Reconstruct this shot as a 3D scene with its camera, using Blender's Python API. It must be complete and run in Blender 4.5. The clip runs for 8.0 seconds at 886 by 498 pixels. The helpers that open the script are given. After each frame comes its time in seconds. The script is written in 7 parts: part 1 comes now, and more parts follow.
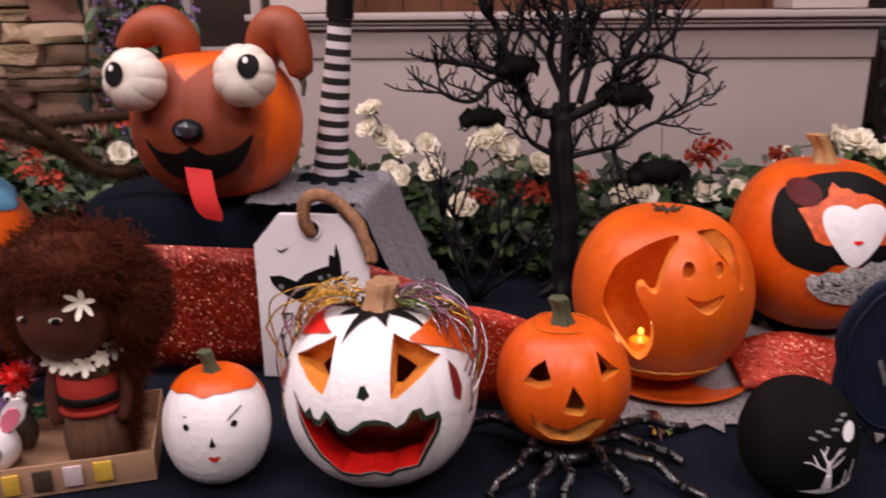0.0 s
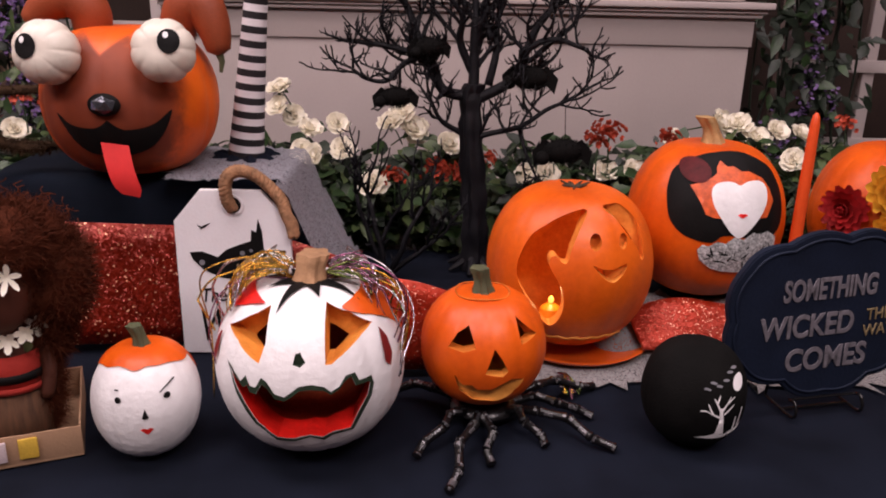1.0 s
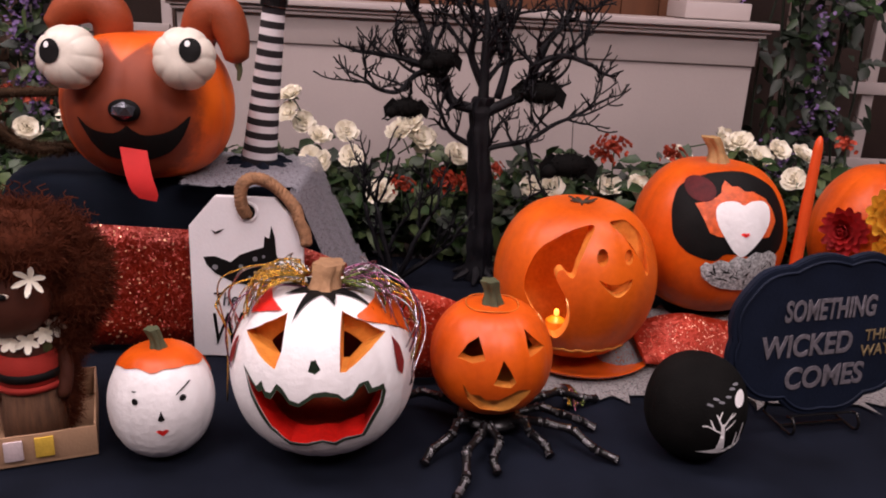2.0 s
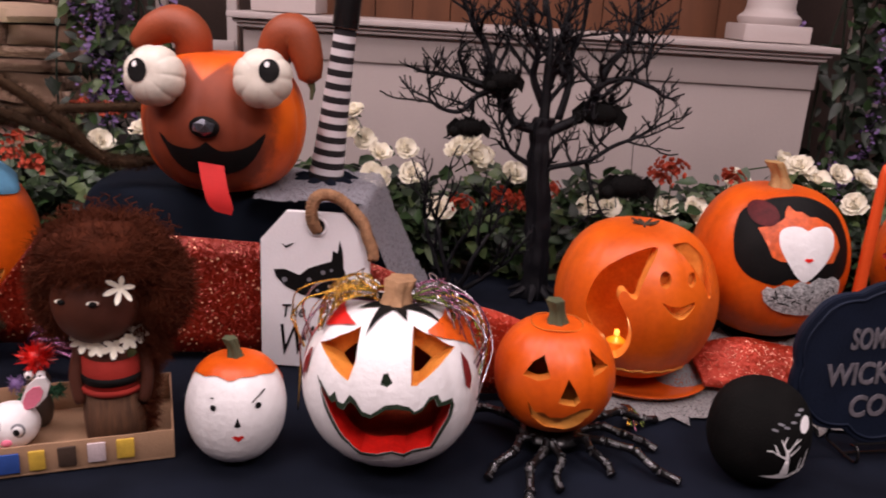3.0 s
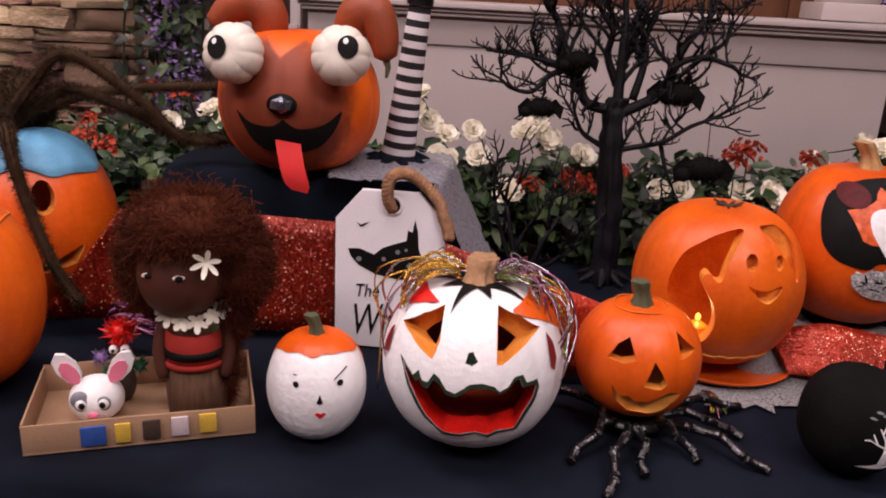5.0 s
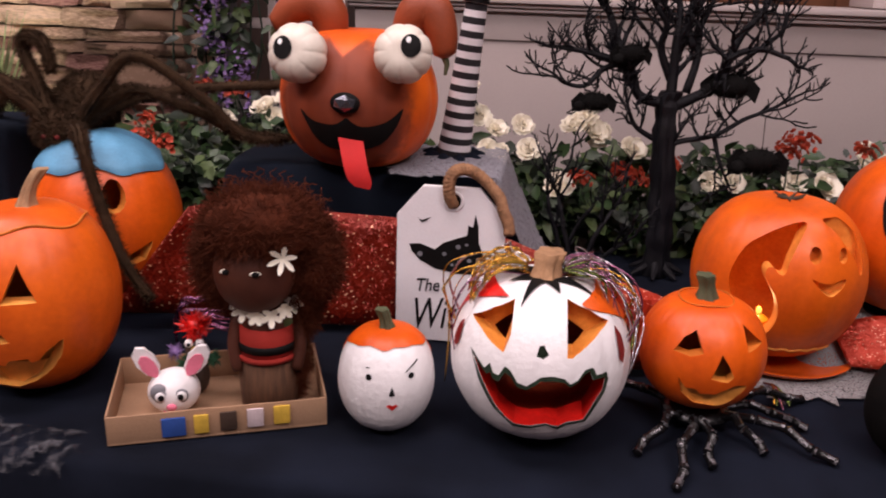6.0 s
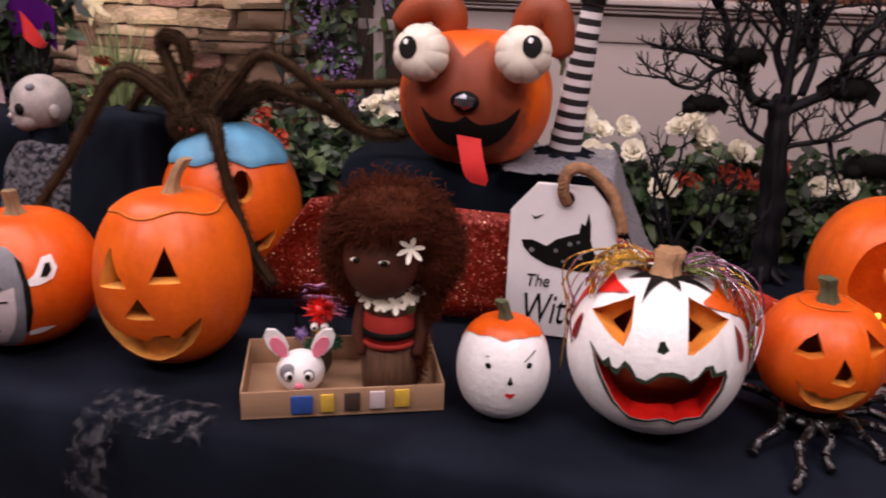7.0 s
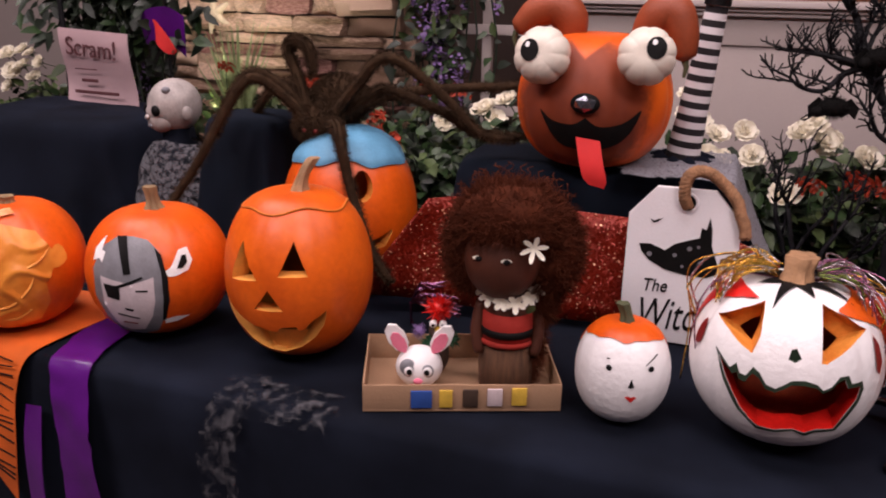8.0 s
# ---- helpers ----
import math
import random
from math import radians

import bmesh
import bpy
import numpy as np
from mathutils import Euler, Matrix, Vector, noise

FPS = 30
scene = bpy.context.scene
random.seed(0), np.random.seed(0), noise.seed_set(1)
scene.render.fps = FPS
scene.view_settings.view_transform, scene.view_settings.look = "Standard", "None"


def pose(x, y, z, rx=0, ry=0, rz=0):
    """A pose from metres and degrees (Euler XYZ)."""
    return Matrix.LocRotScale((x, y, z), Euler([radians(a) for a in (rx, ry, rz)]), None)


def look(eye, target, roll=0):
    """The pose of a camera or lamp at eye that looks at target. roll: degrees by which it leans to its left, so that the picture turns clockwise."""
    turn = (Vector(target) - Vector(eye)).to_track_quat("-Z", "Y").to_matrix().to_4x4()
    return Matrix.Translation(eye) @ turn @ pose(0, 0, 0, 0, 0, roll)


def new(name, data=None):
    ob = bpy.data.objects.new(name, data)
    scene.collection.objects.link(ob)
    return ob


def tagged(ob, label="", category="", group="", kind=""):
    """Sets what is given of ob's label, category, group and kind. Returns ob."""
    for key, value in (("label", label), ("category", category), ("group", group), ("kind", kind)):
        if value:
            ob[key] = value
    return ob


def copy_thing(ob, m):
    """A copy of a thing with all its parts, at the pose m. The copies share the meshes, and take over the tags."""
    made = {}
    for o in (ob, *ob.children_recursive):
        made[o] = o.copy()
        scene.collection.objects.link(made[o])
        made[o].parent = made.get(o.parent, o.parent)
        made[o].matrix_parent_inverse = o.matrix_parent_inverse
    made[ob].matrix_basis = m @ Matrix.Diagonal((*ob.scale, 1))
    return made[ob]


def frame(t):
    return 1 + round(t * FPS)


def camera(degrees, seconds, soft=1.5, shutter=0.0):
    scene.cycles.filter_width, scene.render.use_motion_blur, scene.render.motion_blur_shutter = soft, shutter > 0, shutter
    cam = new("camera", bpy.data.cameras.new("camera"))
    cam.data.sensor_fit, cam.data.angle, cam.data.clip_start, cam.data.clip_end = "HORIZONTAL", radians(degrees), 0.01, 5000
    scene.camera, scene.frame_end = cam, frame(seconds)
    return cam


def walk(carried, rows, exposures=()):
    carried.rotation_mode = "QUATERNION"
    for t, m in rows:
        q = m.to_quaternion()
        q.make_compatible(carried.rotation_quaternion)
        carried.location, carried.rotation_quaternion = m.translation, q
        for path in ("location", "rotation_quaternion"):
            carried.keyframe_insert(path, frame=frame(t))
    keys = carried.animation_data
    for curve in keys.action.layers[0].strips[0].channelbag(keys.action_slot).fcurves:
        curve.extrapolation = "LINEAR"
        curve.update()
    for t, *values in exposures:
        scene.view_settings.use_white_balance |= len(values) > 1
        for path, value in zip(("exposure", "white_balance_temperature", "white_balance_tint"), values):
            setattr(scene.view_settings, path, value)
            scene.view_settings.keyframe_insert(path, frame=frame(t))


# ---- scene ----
cam = camera(58.1, 8.0, soft=1.9, shutter=0.4)
PATH = [
    (0, (0.204, -0.879, 1.388), (-0.027, 1.018, 0.796), -0.6),
    (0.5, (0.174, -0.897, 1.381), (0.155, 1.002, 0.755), 1.5),
    (1, (0.159, -0.937, 1.39), (0.2, 0.96, 0.759), 1.4),
    (2.5, (0.112, -0.968, 1.416), (0.154, 0.938, 0.811), 4.1),
    (3, (0.087, -0.985, 1.421), (0.043, 0.925, 0.829), 3.5),
    (3.5, (0.06, -0.985, 1.419), (-0.052, 0.919, 0.815), 3.5),
    (4, (0.057, -0.966, 1.404), (-0.094, 0.93, 0.785), 3.4),
    (5.3, (0.013, -0.976, 1.396), (-0.142, 0.917, 0.77), 2.9),
    (5.5, (-0.001, -0.973, 1.404), (-0.166, 0.913, 0.76), 2.8),
    (6, (-0.023, -0.999, 1.404), (-0.246, 0.882, 0.76), 2.0),
    (6.5, (-0.051, -1.031, 1.403), (-0.352, 0.837, 0.755), 2.0),
    (7, (-0.083, -1.052, 1.404), (-0.492, 0.795, 0.757), 1.9),
    (7.5, (-0.115, -1.066, 1.4), (-0.657, 0.748, 0.756), 1.7),
    (8, (-0.124, -1.081, 1.396), (-0.752, 0.708, 0.76), 1.0),
]
walk(cam, [(t, look(e, a, r)) for t, e, a, r in PATH])


# ---- light of the hall: dim surroundings, ceiling panels ----
world = bpy.data.worlds.new("world")
scene.world = world
world.use_nodes = True
world.node_tree.nodes["Background"].inputs[0].default_value = (0.62, 0.52, 0.58, 1)
world.node_tree.nodes["Background"].inputs[1].default_value = 0.30
scene.view_settings.exposure = 0.0
LAMPS = [(-1.9, -2.3, 3.9, 98), (1.3, -2.3, 3.9, 98), (-0.4, -0.4, 3.9, 54), (-2.6, 0.3, 3.9, 66), (1.8, 0.3, 3.9, 34)]
for x, y, z, power in LAMPS:
    lamp = bpy.data.lights.new("ceiling_lamp", "AREA")
    lamp.shape, lamp.size, lamp.size_y, lamp.energy, lamp.color = "RECTANGLE", 1.8, 0.9, power, (1.0, 0.82, 0.845)
    new("ceiling_lamp", lamp).matrix_world = pose(x, y, z - 0.05)


# ---- materials ----
def nodes_of(name):
    m = bpy.data.materials.new(name)
    m.use_nodes = True
    nt = m.node_tree
    return m, nt, nt.nodes["Principled BSDF"]


def surface(name, base, rough=0.6, vary=0.25, scale=14.0, fine=160.0, bump=0.25, metal=0.0, tint=None, relief=0.002, coat=0.0, piece=0.0, sheen=0.0, stretch=(1, 1, 1), spec=0.5):
    """A painted or grown surface: patches at one scale, grain with relief at another."""
    m, nt, b = nodes_of(name)
    L = nt.links.new
    co = nt.nodes.new("ShaderNodeTexCoord")
    mp = nt.nodes.new("ShaderNodeMapping")
    mp.inputs["Scale"].default_value = stretch
    L(co.outputs["Object"], mp.inputs["Vector"])
    n1 = nt.nodes.new("ShaderNodeTexNoise")
    n1.inputs["Scale"].default_value, n1.inputs["Detail"].default_value = scale, 6
    n2 = nt.nodes.new("ShaderNodeTexNoise")
    n2.inputs["Scale"].default_value, n2.inputs["Detail"].default_value = fine, 4
    L(mp.outputs[0], n1.inputs["Vector"])
    L(mp.outputs[0], n2.inputs["Vector"])
    ramp = nt.nodes.new("ShaderNodeValToRGB")
    lo = [c * (1 - vary) for c in base]
    hi = list(tint) if tint else [min(1, c * (1 + vary * 0.7)) for c in base]
    ramp.color_ramp.elements[0].position, ramp.color_ramp.elements[1].position = 0.3, 0.72
    ramp.color_ramp.elements[0].color, ramp.color_ramp.elements[1].color = (*lo, 1), (*hi, 1)
    mix = nt.nodes.new("ShaderNodeMath")
    mix.operation = "MULTIPLY_ADD"
    mix.inputs[1].default_value = 0.3
    L(n2.outputs[0], mix.inputs[0])
    off = nt.nodes.new("ShaderNodeMath")
    off.operation = "MULTIPLY_ADD"
    off.inputs[1].default_value, off.inputs[2].default_value = 0.85, -0.08
    L(n1.outputs[0], off.inputs[0])
    L(off.outputs[0], mix.inputs[2])
    out = mix.outputs[0]
    if piece:
        info = nt.nodes.new("ShaderNodeObjectInfo")
        p = nt.nodes.new("ShaderNodeMath")
        p.operation = "MULTIPLY_ADD"
        p.inputs[1].default_value = piece
        L(info.outputs["Random"], p.inputs[0])
        sub = nt.nodes.new("ShaderNodeMath")
        sub.operation = "SUBTRACT"
        sub.inputs[1].default_value = piece / 2
        L(out, sub.inputs[0])
        L(sub.outputs[0], p.inputs[2])
        out = p.outputs[0]
    L(out, ramp.inputs[0])
    L(ramp.outputs[0], b.inputs["Base Color"])
    b.inputs["Roughness"].default_value, b.inputs["Metallic"].default_value = rough, metal
    b.inputs["Coat Weight"].default_value = coat
    b.inputs["Sheen Weight"].default_value = sheen
    b.inputs["Specular IOR Level"].default_value = spec
    if bump:
        bp = nt.nodes.new("ShaderNodeBump")
        bp.inputs["Strength"].default_value, bp.inputs["Distance"].default_value = bump, relief
        L(n2.outputs[0], bp.inputs["Height"])
        L(bp.outputs[0], b.inputs["Normal"])
    return m


def glitter(name, base, speck, size=420.0, share=0.12):
    """Coarse glitter: every flake has a tilt of its own, some of them bare metal."""
    m, nt, b = nodes_of(name)
    L = nt.links.new
    co = nt.nodes.new("ShaderNodeTexCoord")
    vo = nt.nodes.new("ShaderNodeTexVoronoi")
    vo.inputs["Scale"].default_value = size
    L(co.outputs["Object"], vo.inputs["Vector"])
    sep = nt.nodes.new("ShaderNodeSeparateColor")
    L(vo.outputs["Color"], sep.inputs[0])
    th = nt.nodes.new("ShaderNodeMath")
    th.operation = "LESS_THAN"
    th.inputs[1].default_value = share
    L(sep.outputs[0], th.inputs[0])
    noise_big = nt.nodes.new("ShaderNodeTexNoise")
    noise_big.inputs["Scale"].default_value = 18
    L(co.outputs["Object"], noise_big.inputs["Vector"])
    shade = nt.nodes.new("ShaderNodeValToRGB")
    shade.color_ramp.elements[0].color, shade.color_ramp.elements[1].color = (*[c * 0.55 for c in base], 1), (*[min(1, c * 1.3) for c in base], 1)
    L(noise_big.outputs[0], shade.inputs[0])
    mix = nt.nodes.new("ShaderNodeMix")
    mix.data_type = "RGBA"
    mix.inputs["B"].default_value = (*speck, 1)
    L(th.outputs[0], mix.inputs["Factor"])
    L(shade.outputs[0], mix.inputs["A"])
    L(mix.outputs["Result"], b.inputs["Base Color"])
    sub = nt.nodes.new("ShaderNodeVectorMath")
    sub.operation = "SUBTRACT"
    sub.inputs[1].default_value = (0.5, 0.5, 0.5)
    L(vo.outputs["Color"], sub.inputs[0])
    sc = nt.nodes.new("ShaderNodeVectorMath")
    sc.operation = "SCALE"
    sc.inputs["Scale"].default_value = 0.75
    L(sub.outputs[0], sc.inputs[0])
    geo = nt.nodes.new("ShaderNodeNewGeometry")
    add = nt.nodes.new("ShaderNodeVectorMath")
    add.operation = "ADD"
    L(geo.outputs["Normal"], add.inputs[0])
    L(sc.outputs[0], add.inputs[1])
    nrm = nt.nodes.new("ShaderNodeVectorMath")
    nrm.operation = "NORMALIZE"
    L(add.outputs[0], nrm.inputs[0])
    L(nrm.outputs[0], b.inputs["Normal"])
    b.inputs["Metallic"].default_value, b.inputs["Roughness"].default_value = 0.45, 0.32
    return m


def gauze(name, base, density=0.6, weave=700.0, clump=150.0):
    """Loose woven cloth with real gaps between clumped threads."""
    m, nt, b = nodes_of(name)
    L = nt.links.new
    co = nt.nodes.new("ShaderNodeTexCoord")
    n1 = nt.nodes.new("ShaderNodeTexNoise")
    n1.inputs["Scale"].default_value, n1.inputs["Detail"].default_value, n1.inputs["Distortion"].default_value = clump, 8, 0.6
    L(co.outputs["Object"], n1.inputs["Vector"])
    n2 = nt.nodes.new("ShaderNodeTexNoise")
    n2.inputs["Scale"].default_value, n2.inputs["Detail"].default_value = weave, 2
    L(co.outputs["Object"], n2.inputs["Vector"])
    s1 = nt.nodes.new("ShaderNodeMath")
    s1.operation = "MULTIPLY_ADD"
    s1.inputs[1].default_value = 0.6
    L(n2.outputs[0], s1.inputs[0])
    L(n1.outputs[0], s1.inputs[2])
    r = nt.nodes.new("ShaderNodeValToRGB")
    r.color_ramp.elements[0].position, r.color_ramp.elements[1].position = 0.98 - density * 0.5, 1.14 - density * 0.5
    L(s1.outputs[0], r.inputs[0])
    L(r.outputs[0], b.inputs["Alpha"])
    b.inputs["Base Color"].default_value = (*base, 1)
    b.inputs["Roughness"].default_value = 0.95
    return m


SKIN = surface("pumpkin_skin", (0.78, 0.095, 0.003), 0.42, 0.28, 9, 90, 0.2, tint=(0.86, 0.132, 0.005))
SKIN_PALE = surface("pumpkin_skin_light", (0.80, 0.108, 0.003), 0.42, 0.28, 9, 90, 0.2, tint=(0.88, 0.152, 0.007))
FLESH = surface("pumpkin_flesh", (0.86, 0.27, 0.03), 0.6, 0.25, 30, 220, 0.4, tint=(0.92, 0.40, 0.08))
FLESH_DEEP = surface("pumpkin_inside", (0.62, 0.16, 0.012), 0.7, 0.3, 26, 160, 0.5)
STEM = surface("pumpkin_stem", (0.30, 0.20, 0.10), 0.8, 0.4, 40, 260, 0.7, stretch=(1, 1, 0.25))
STEM_GREEN = surface("green_stem", (0.085, 0.095, 0.045), 0.75, 0.4, 40, 260, 0.6, stretch=(1, 1, 0.25))
WHITE_PAINT = surface("white_paint", (0.86, 0.84, 0.84), 0.5, 0.08, 20, 90, 0.8)
EYE_WHITE = surface("white_gourd_skin", (0.76, 0.70, 0.60), 0.35, 0.1, 20, 120, 0.15)
BLACK_PAINT = surface("black_paint", (0.005, 0.0045, 0.0045), 0.65, 0.4, 30, 200, 0.3, spec=0.16)
CHALK_BLACK = surface("matt_black_paint", (0.0055, 0.0052, 0.0050), 0.85, 0.4, 20, 300, 0.5, spec=0.10)
RED_PAINT = surface("red_paint", (0.70, 0.014, 0.010), 0.4, 0.3, 20, 160, 0.3)
DARK_RED = surface("dark_red_paint", (0.20, 0.010, 0.010), 0.5, 0.3, 40, 160, 0.3)
GREEN_PAINT = surface("dark_green_paint", (0.018, 0.035, 0.018), 0.5, 0.5, 60, 200, 0.3)
FLAME_PAINT = surface("orange_red_paint", (0.72, 0.11, 0.02), 0.5, 0.4, 60, 200, 0.4)
GREY_PAINT = surface("grey_paint", (0.20, 0.20, 0.22), 0.5, 0.2, 40, 200, 0.3)
FACE_PAINT = surface("pale_grey_paint", (0.58, 0.50, 0.52), 0.5, 0.15, 40, 200, 0.3)
LACE_PAINT = surface("lace_paint", (0.55, 0.55, 0.55), 0.6, 0.9, 190, 420, 0.4)
CLOTH = surface("black_cloth", (0.0068, 0.0092, 0.0170), 0.95, 0.5, 7, 900, 0.5, spec=0.10)
CLOTH_BLUE = surface("blue_black_cloth", (0.0065, 0.0100, 0.0180), 0.95, 0.4, 7, 900, 0.5, spec=0.12)
GREY_GAUZE = gauze("grey_cheesecloth", (0.235, 0.23, 0.26), 0.76, 700.0, 260.0)
WHITE_GAUZE = gauze("pale_cheesecloth", (0.24, 0.23, 0.23), 0.74, 700.0, 300.0)
RED_GLITTER = glitter("red_glitter_ribbon", (0.21, 0.013, 0.004), (0.95, 0.50, 0.30), 360, 0.035)
CORAL_GLITTER = glitter("coral_glitter_ribbon", (0.42, 0.032, 0.011), (0.95, 0.5, 0.35), 560, 0.035)
TINSEL_GOLD = surface("gold_tinsel", (0.70, 0.42, 0.08), 0.22, 0.5, 240, 500, 0.8, 1.0)
TINSEL_SILVER = surface("silver_tinsel", (0.66, 0.62, 0.66), 0.22, 0.5, 240, 500, 0.8, 1.0)
TINSEL_GREEN = surface("green_tinsel", (0.22, 0.28, 0.08), 0.25, 0.5, 240, 500, 0.8, 1.0)
TINSEL_PURPLE = surface("purple_tinsel", (0.36, 0.16, 0.27), 0.25, 0.5, 240, 500, 0.8, 1.0)
SATIN_PURPLE = surface("purple_satin", (0.085, 0.007, 0.16), 0.27, 0.25, 12, 500, 0.2)
ORANGE_CLOTH = surface("orange_cloth", (0.72, 0.13, 0.012), 0.7, 0.3, 12, 500, 0.3)
CARD = surface("brown_cardboard", (0.36, 0.215, 0.125), 0.85, 0.16, 10, 240, 0.25)
TAG_WHITE = surface("white_painted_board", (0.85, 0.83, 0.85), 0.6, 0.06, 10, 200, 0.2)
ROPE = surface("jute_rope", (0.33, 0.17, 0.085), 0.9, 0.45, 90, 300, 0.9)
PLATE = surface("orange_lacquer", (0.66, 0.10, 0.010), 0.25, 0.15, 12, 120, 0.1, coat=0.5)
SIGN_BLACK = surface("blue_black_board", (0.007, 0.012, 0.028), 0.65, 0.3, 14, 200, 0.3, spec=0.25)
LETTER_GREY = surface("faded_grey_lettering", (0.17, 0.155, 0.175), 0.7, 0.45, 90, 300, 0.2)
LETTER_GOLD = surface("dull_gold_lettering", (0.27, 0.20, 0.10), 0.6, 0.3, 90, 300, 0.2)
SHINY_BLACK = surface("glossy_black_plastic", (0.008, 0.0075, 0.008), 0.25, 0.4, 60, 160, 0.5)
LEG_GLINT = surface("black_plastic_glint", (0.16, 0.155, 0.165), 0.30, 0.8, 120, 300, 0.8, 0.6)
TREE_BLACK = surface("black_glitter_bark", (0.0045, 0.0042, 0.0065), 0.55, 0.5, 60, 420, 0.9, spec=0.25)
HAIR = surface("brown_doll_hair", (0.070, 0.0165, 0.0065), 0.85, 0.40, 60, 300, 0.4, spec=0.12)
DOLL_SKIN = surface("brown_painted_skin", (0.075, 0.022, 0.012), 0.6, 0.2, 30, 200, 0.2, spec=0.3)
DOLL_RED = surface("red_felt", (0.34, 0.018, 0.010), 0.85, 0.2, 30, 400, 0.4)
RAFFIA = surface("tan_raffia", (0.11, 0.050, 0.024), 0.85, 0.5, 30, 300, 0.6, stretch=(5, 5, 0.4))
PETAL_WHITE = surface("cream_rose_petal", (0.96, 0.91, 0.77), 0.6, 0.04, 40, 200, 0.1)
def thin(m, share):
    """Lets part of the light pass through a petal."""
    nt = m.node_tree
    b, out = nt.nodes["Principled BSDF"], nt.nodes["Material Output"]
    tr = nt.nodes.new("ShaderNodeBsdfTranslucent")
    tr.inputs["Color"].default_value = (0.97, 0.92, 0.80, 1)
    mx = nt.nodes.new("ShaderNodeMixShader")
    mx.inputs[0].default_value = share
    nt.links.new(b.outputs[0], mx.inputs[1])
    nt.links.new(tr.outputs[0], mx.inputs[2])
    nt.links.new(mx.outputs[0], out.inputs["Surface"])


thin(PETAL_WHITE, 0.15)
PETAL_RED = surface("orange_red_petal", (0.48, 0.055, 0.020), 0.65, 0.35, 60, 200, 0.2)
PETAL_YELLOW = surface("yellow_petal", (0.80, 0.40, 0.03), 0.6, 0.25, 60, 200, 0.2)
PETAL_CRIMSON = surface("crimson_petal", (0.42, 0.010, 0.012), 0.65, 0.35, 60, 200, 0.2)
PETAL_PURPLE = surface("lilac_petal", (0.20, 0.12, 0.30), 0.65, 0.4, 60, 200, 0.2)
LEAF = surface("dark_green_leaf", (0.030, 0.062, 0.020), 0.45, 0.5, 25, 160, 0.3)
LEAF_LIGHT = surface("light_green_leaf", (0.068, 0.102, 0.034), 0.5, 0.45, 25, 160, 0.3)
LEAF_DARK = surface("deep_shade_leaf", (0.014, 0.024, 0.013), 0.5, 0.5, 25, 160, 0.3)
GRASS = surface("pale_green_grass", (0.42, 0.52, 0.24), 0.5, 0.4, 25, 160, 0.2)
PINK = surface("pink_felt", (0.80, 0.20, 0.30), 0.85, 0.15, 40, 400, 0.3)
BLUE_PAINT = surface("light_blue_paint", (0.115, 0.33, 0.52), 0.6, 0.2, 20, 200, 0.3)
BLUE = surface("blue_foam", (0.02, 0.07, 0.30), 0.7, 0.2, 40, 300, 0.3)
YELLOW = surface("yellow_foam", (0.66, 0.42, 0.05), 0.7, 0.2, 40, 300, 0.3)
PALE = surface("pale_foam", (0.55, 0.45, 0.46), 0.7, 0.2, 40, 300, 0.3)
DARK_BROWN = surface("dark_brown_foam", (0.05, 0.028, 0.018), 0.7, 0.2, 40, 300, 0.3)
RED_FELT = surface("red_craft_foam", (0.66, 0.022, 0.022), 0.75, 0.12, 20, 400, 0.2)
FUR = surface("brown_fur", (0.048, 0.027, 0.014), 0.9, 0.5, 40, 300, 0.6, spec=0.15)
GEM = surface("faceted_grey_gem", (0.30, 0.31, 0.36), 0.15, 0.5, 260, 400, 0.2, 0.9)
WAX = surface("orange_wax", (0.80, 0.085, 0.015), 0.4, 0.12, 14, 120, 0.1)
AMBER = surface("amber_plastic", (0.80, 0.30, 0.02), 0.3, 0.15, 20, 120, 0.1)
BRASS = surface("dull_metal", (0.45, 0.38, 0.30), 0.35, 0.3, 40, 200, 0.2, 1.0)
WALL_PAINT = surface("cream_wall_paint", (0.415, 0.353, 0.334), 0.65, 0.07, 3, 120, 0.15)
TRIM_PAINT = surface("cream_trim_paint", (0.525, 0.453, 0.434), 0.5, 0.06, 5, 140, 0.1)
BROWN_WALL = surface("brown_board_wall", (0.185, 0.068, 0.030), 0.7, 0.3, 4, 160, 0.3, stretch=(4, 4, 0.5))
DARK_WALL = surface("dark_brown_wall", (0.045, 0.024, 0.018), 0.8, 0.4, 3, 160, 0.3)
HALL_WALL = surface("hall_wall", (0.20, 0.17, 0.18), 0.8, 0.12, 1.5, 60, 0.2)
CEILING = surface("ceiling_paint", (0.28, 0.26, 0.27), 0.8, 0.08, 1.5, 60, 0.2)
FLOOR = surface("brown_hall_carpet", (0.10, 0.068, 0.060), 0.9, 0.3, 5, 400, 0.5)
STONE = surface("tan_ledge_stone", (0.56, 0.335, 0.225), 0.85, 0.45, 9, 42, 1.0, tint=(0.82, 0.57, 0.42), relief=0.012, piece=0.75)
STONE_RED = surface("reddish_ledge_stone", (0.42, 0.185, 0.15), 0.85, 0.40, 9, 42, 1.0, tint=(0.64, 0.36, 0.29), relief=0.012, piece=0.6)
MORTAR = surface("dark_mortar", (0.085, 0.060, 0.048), 0.95, 0.4, 20, 200, 0.8)
PAPER_PINK = surface("pink_paper", (0.52, 0.36, 0.38), 0.8, 0.1, 8, 200, 0.15)
INK = surface("dark_red_ink", (0.10, 0.03, 0.035), 0.8, 0.3, 60, 200, 0.1)
VINYL = surface("cracked_grey_vinyl", (0.40, 0.36, 0.34), 0.5, 0.35, 26, 200, 0.3)
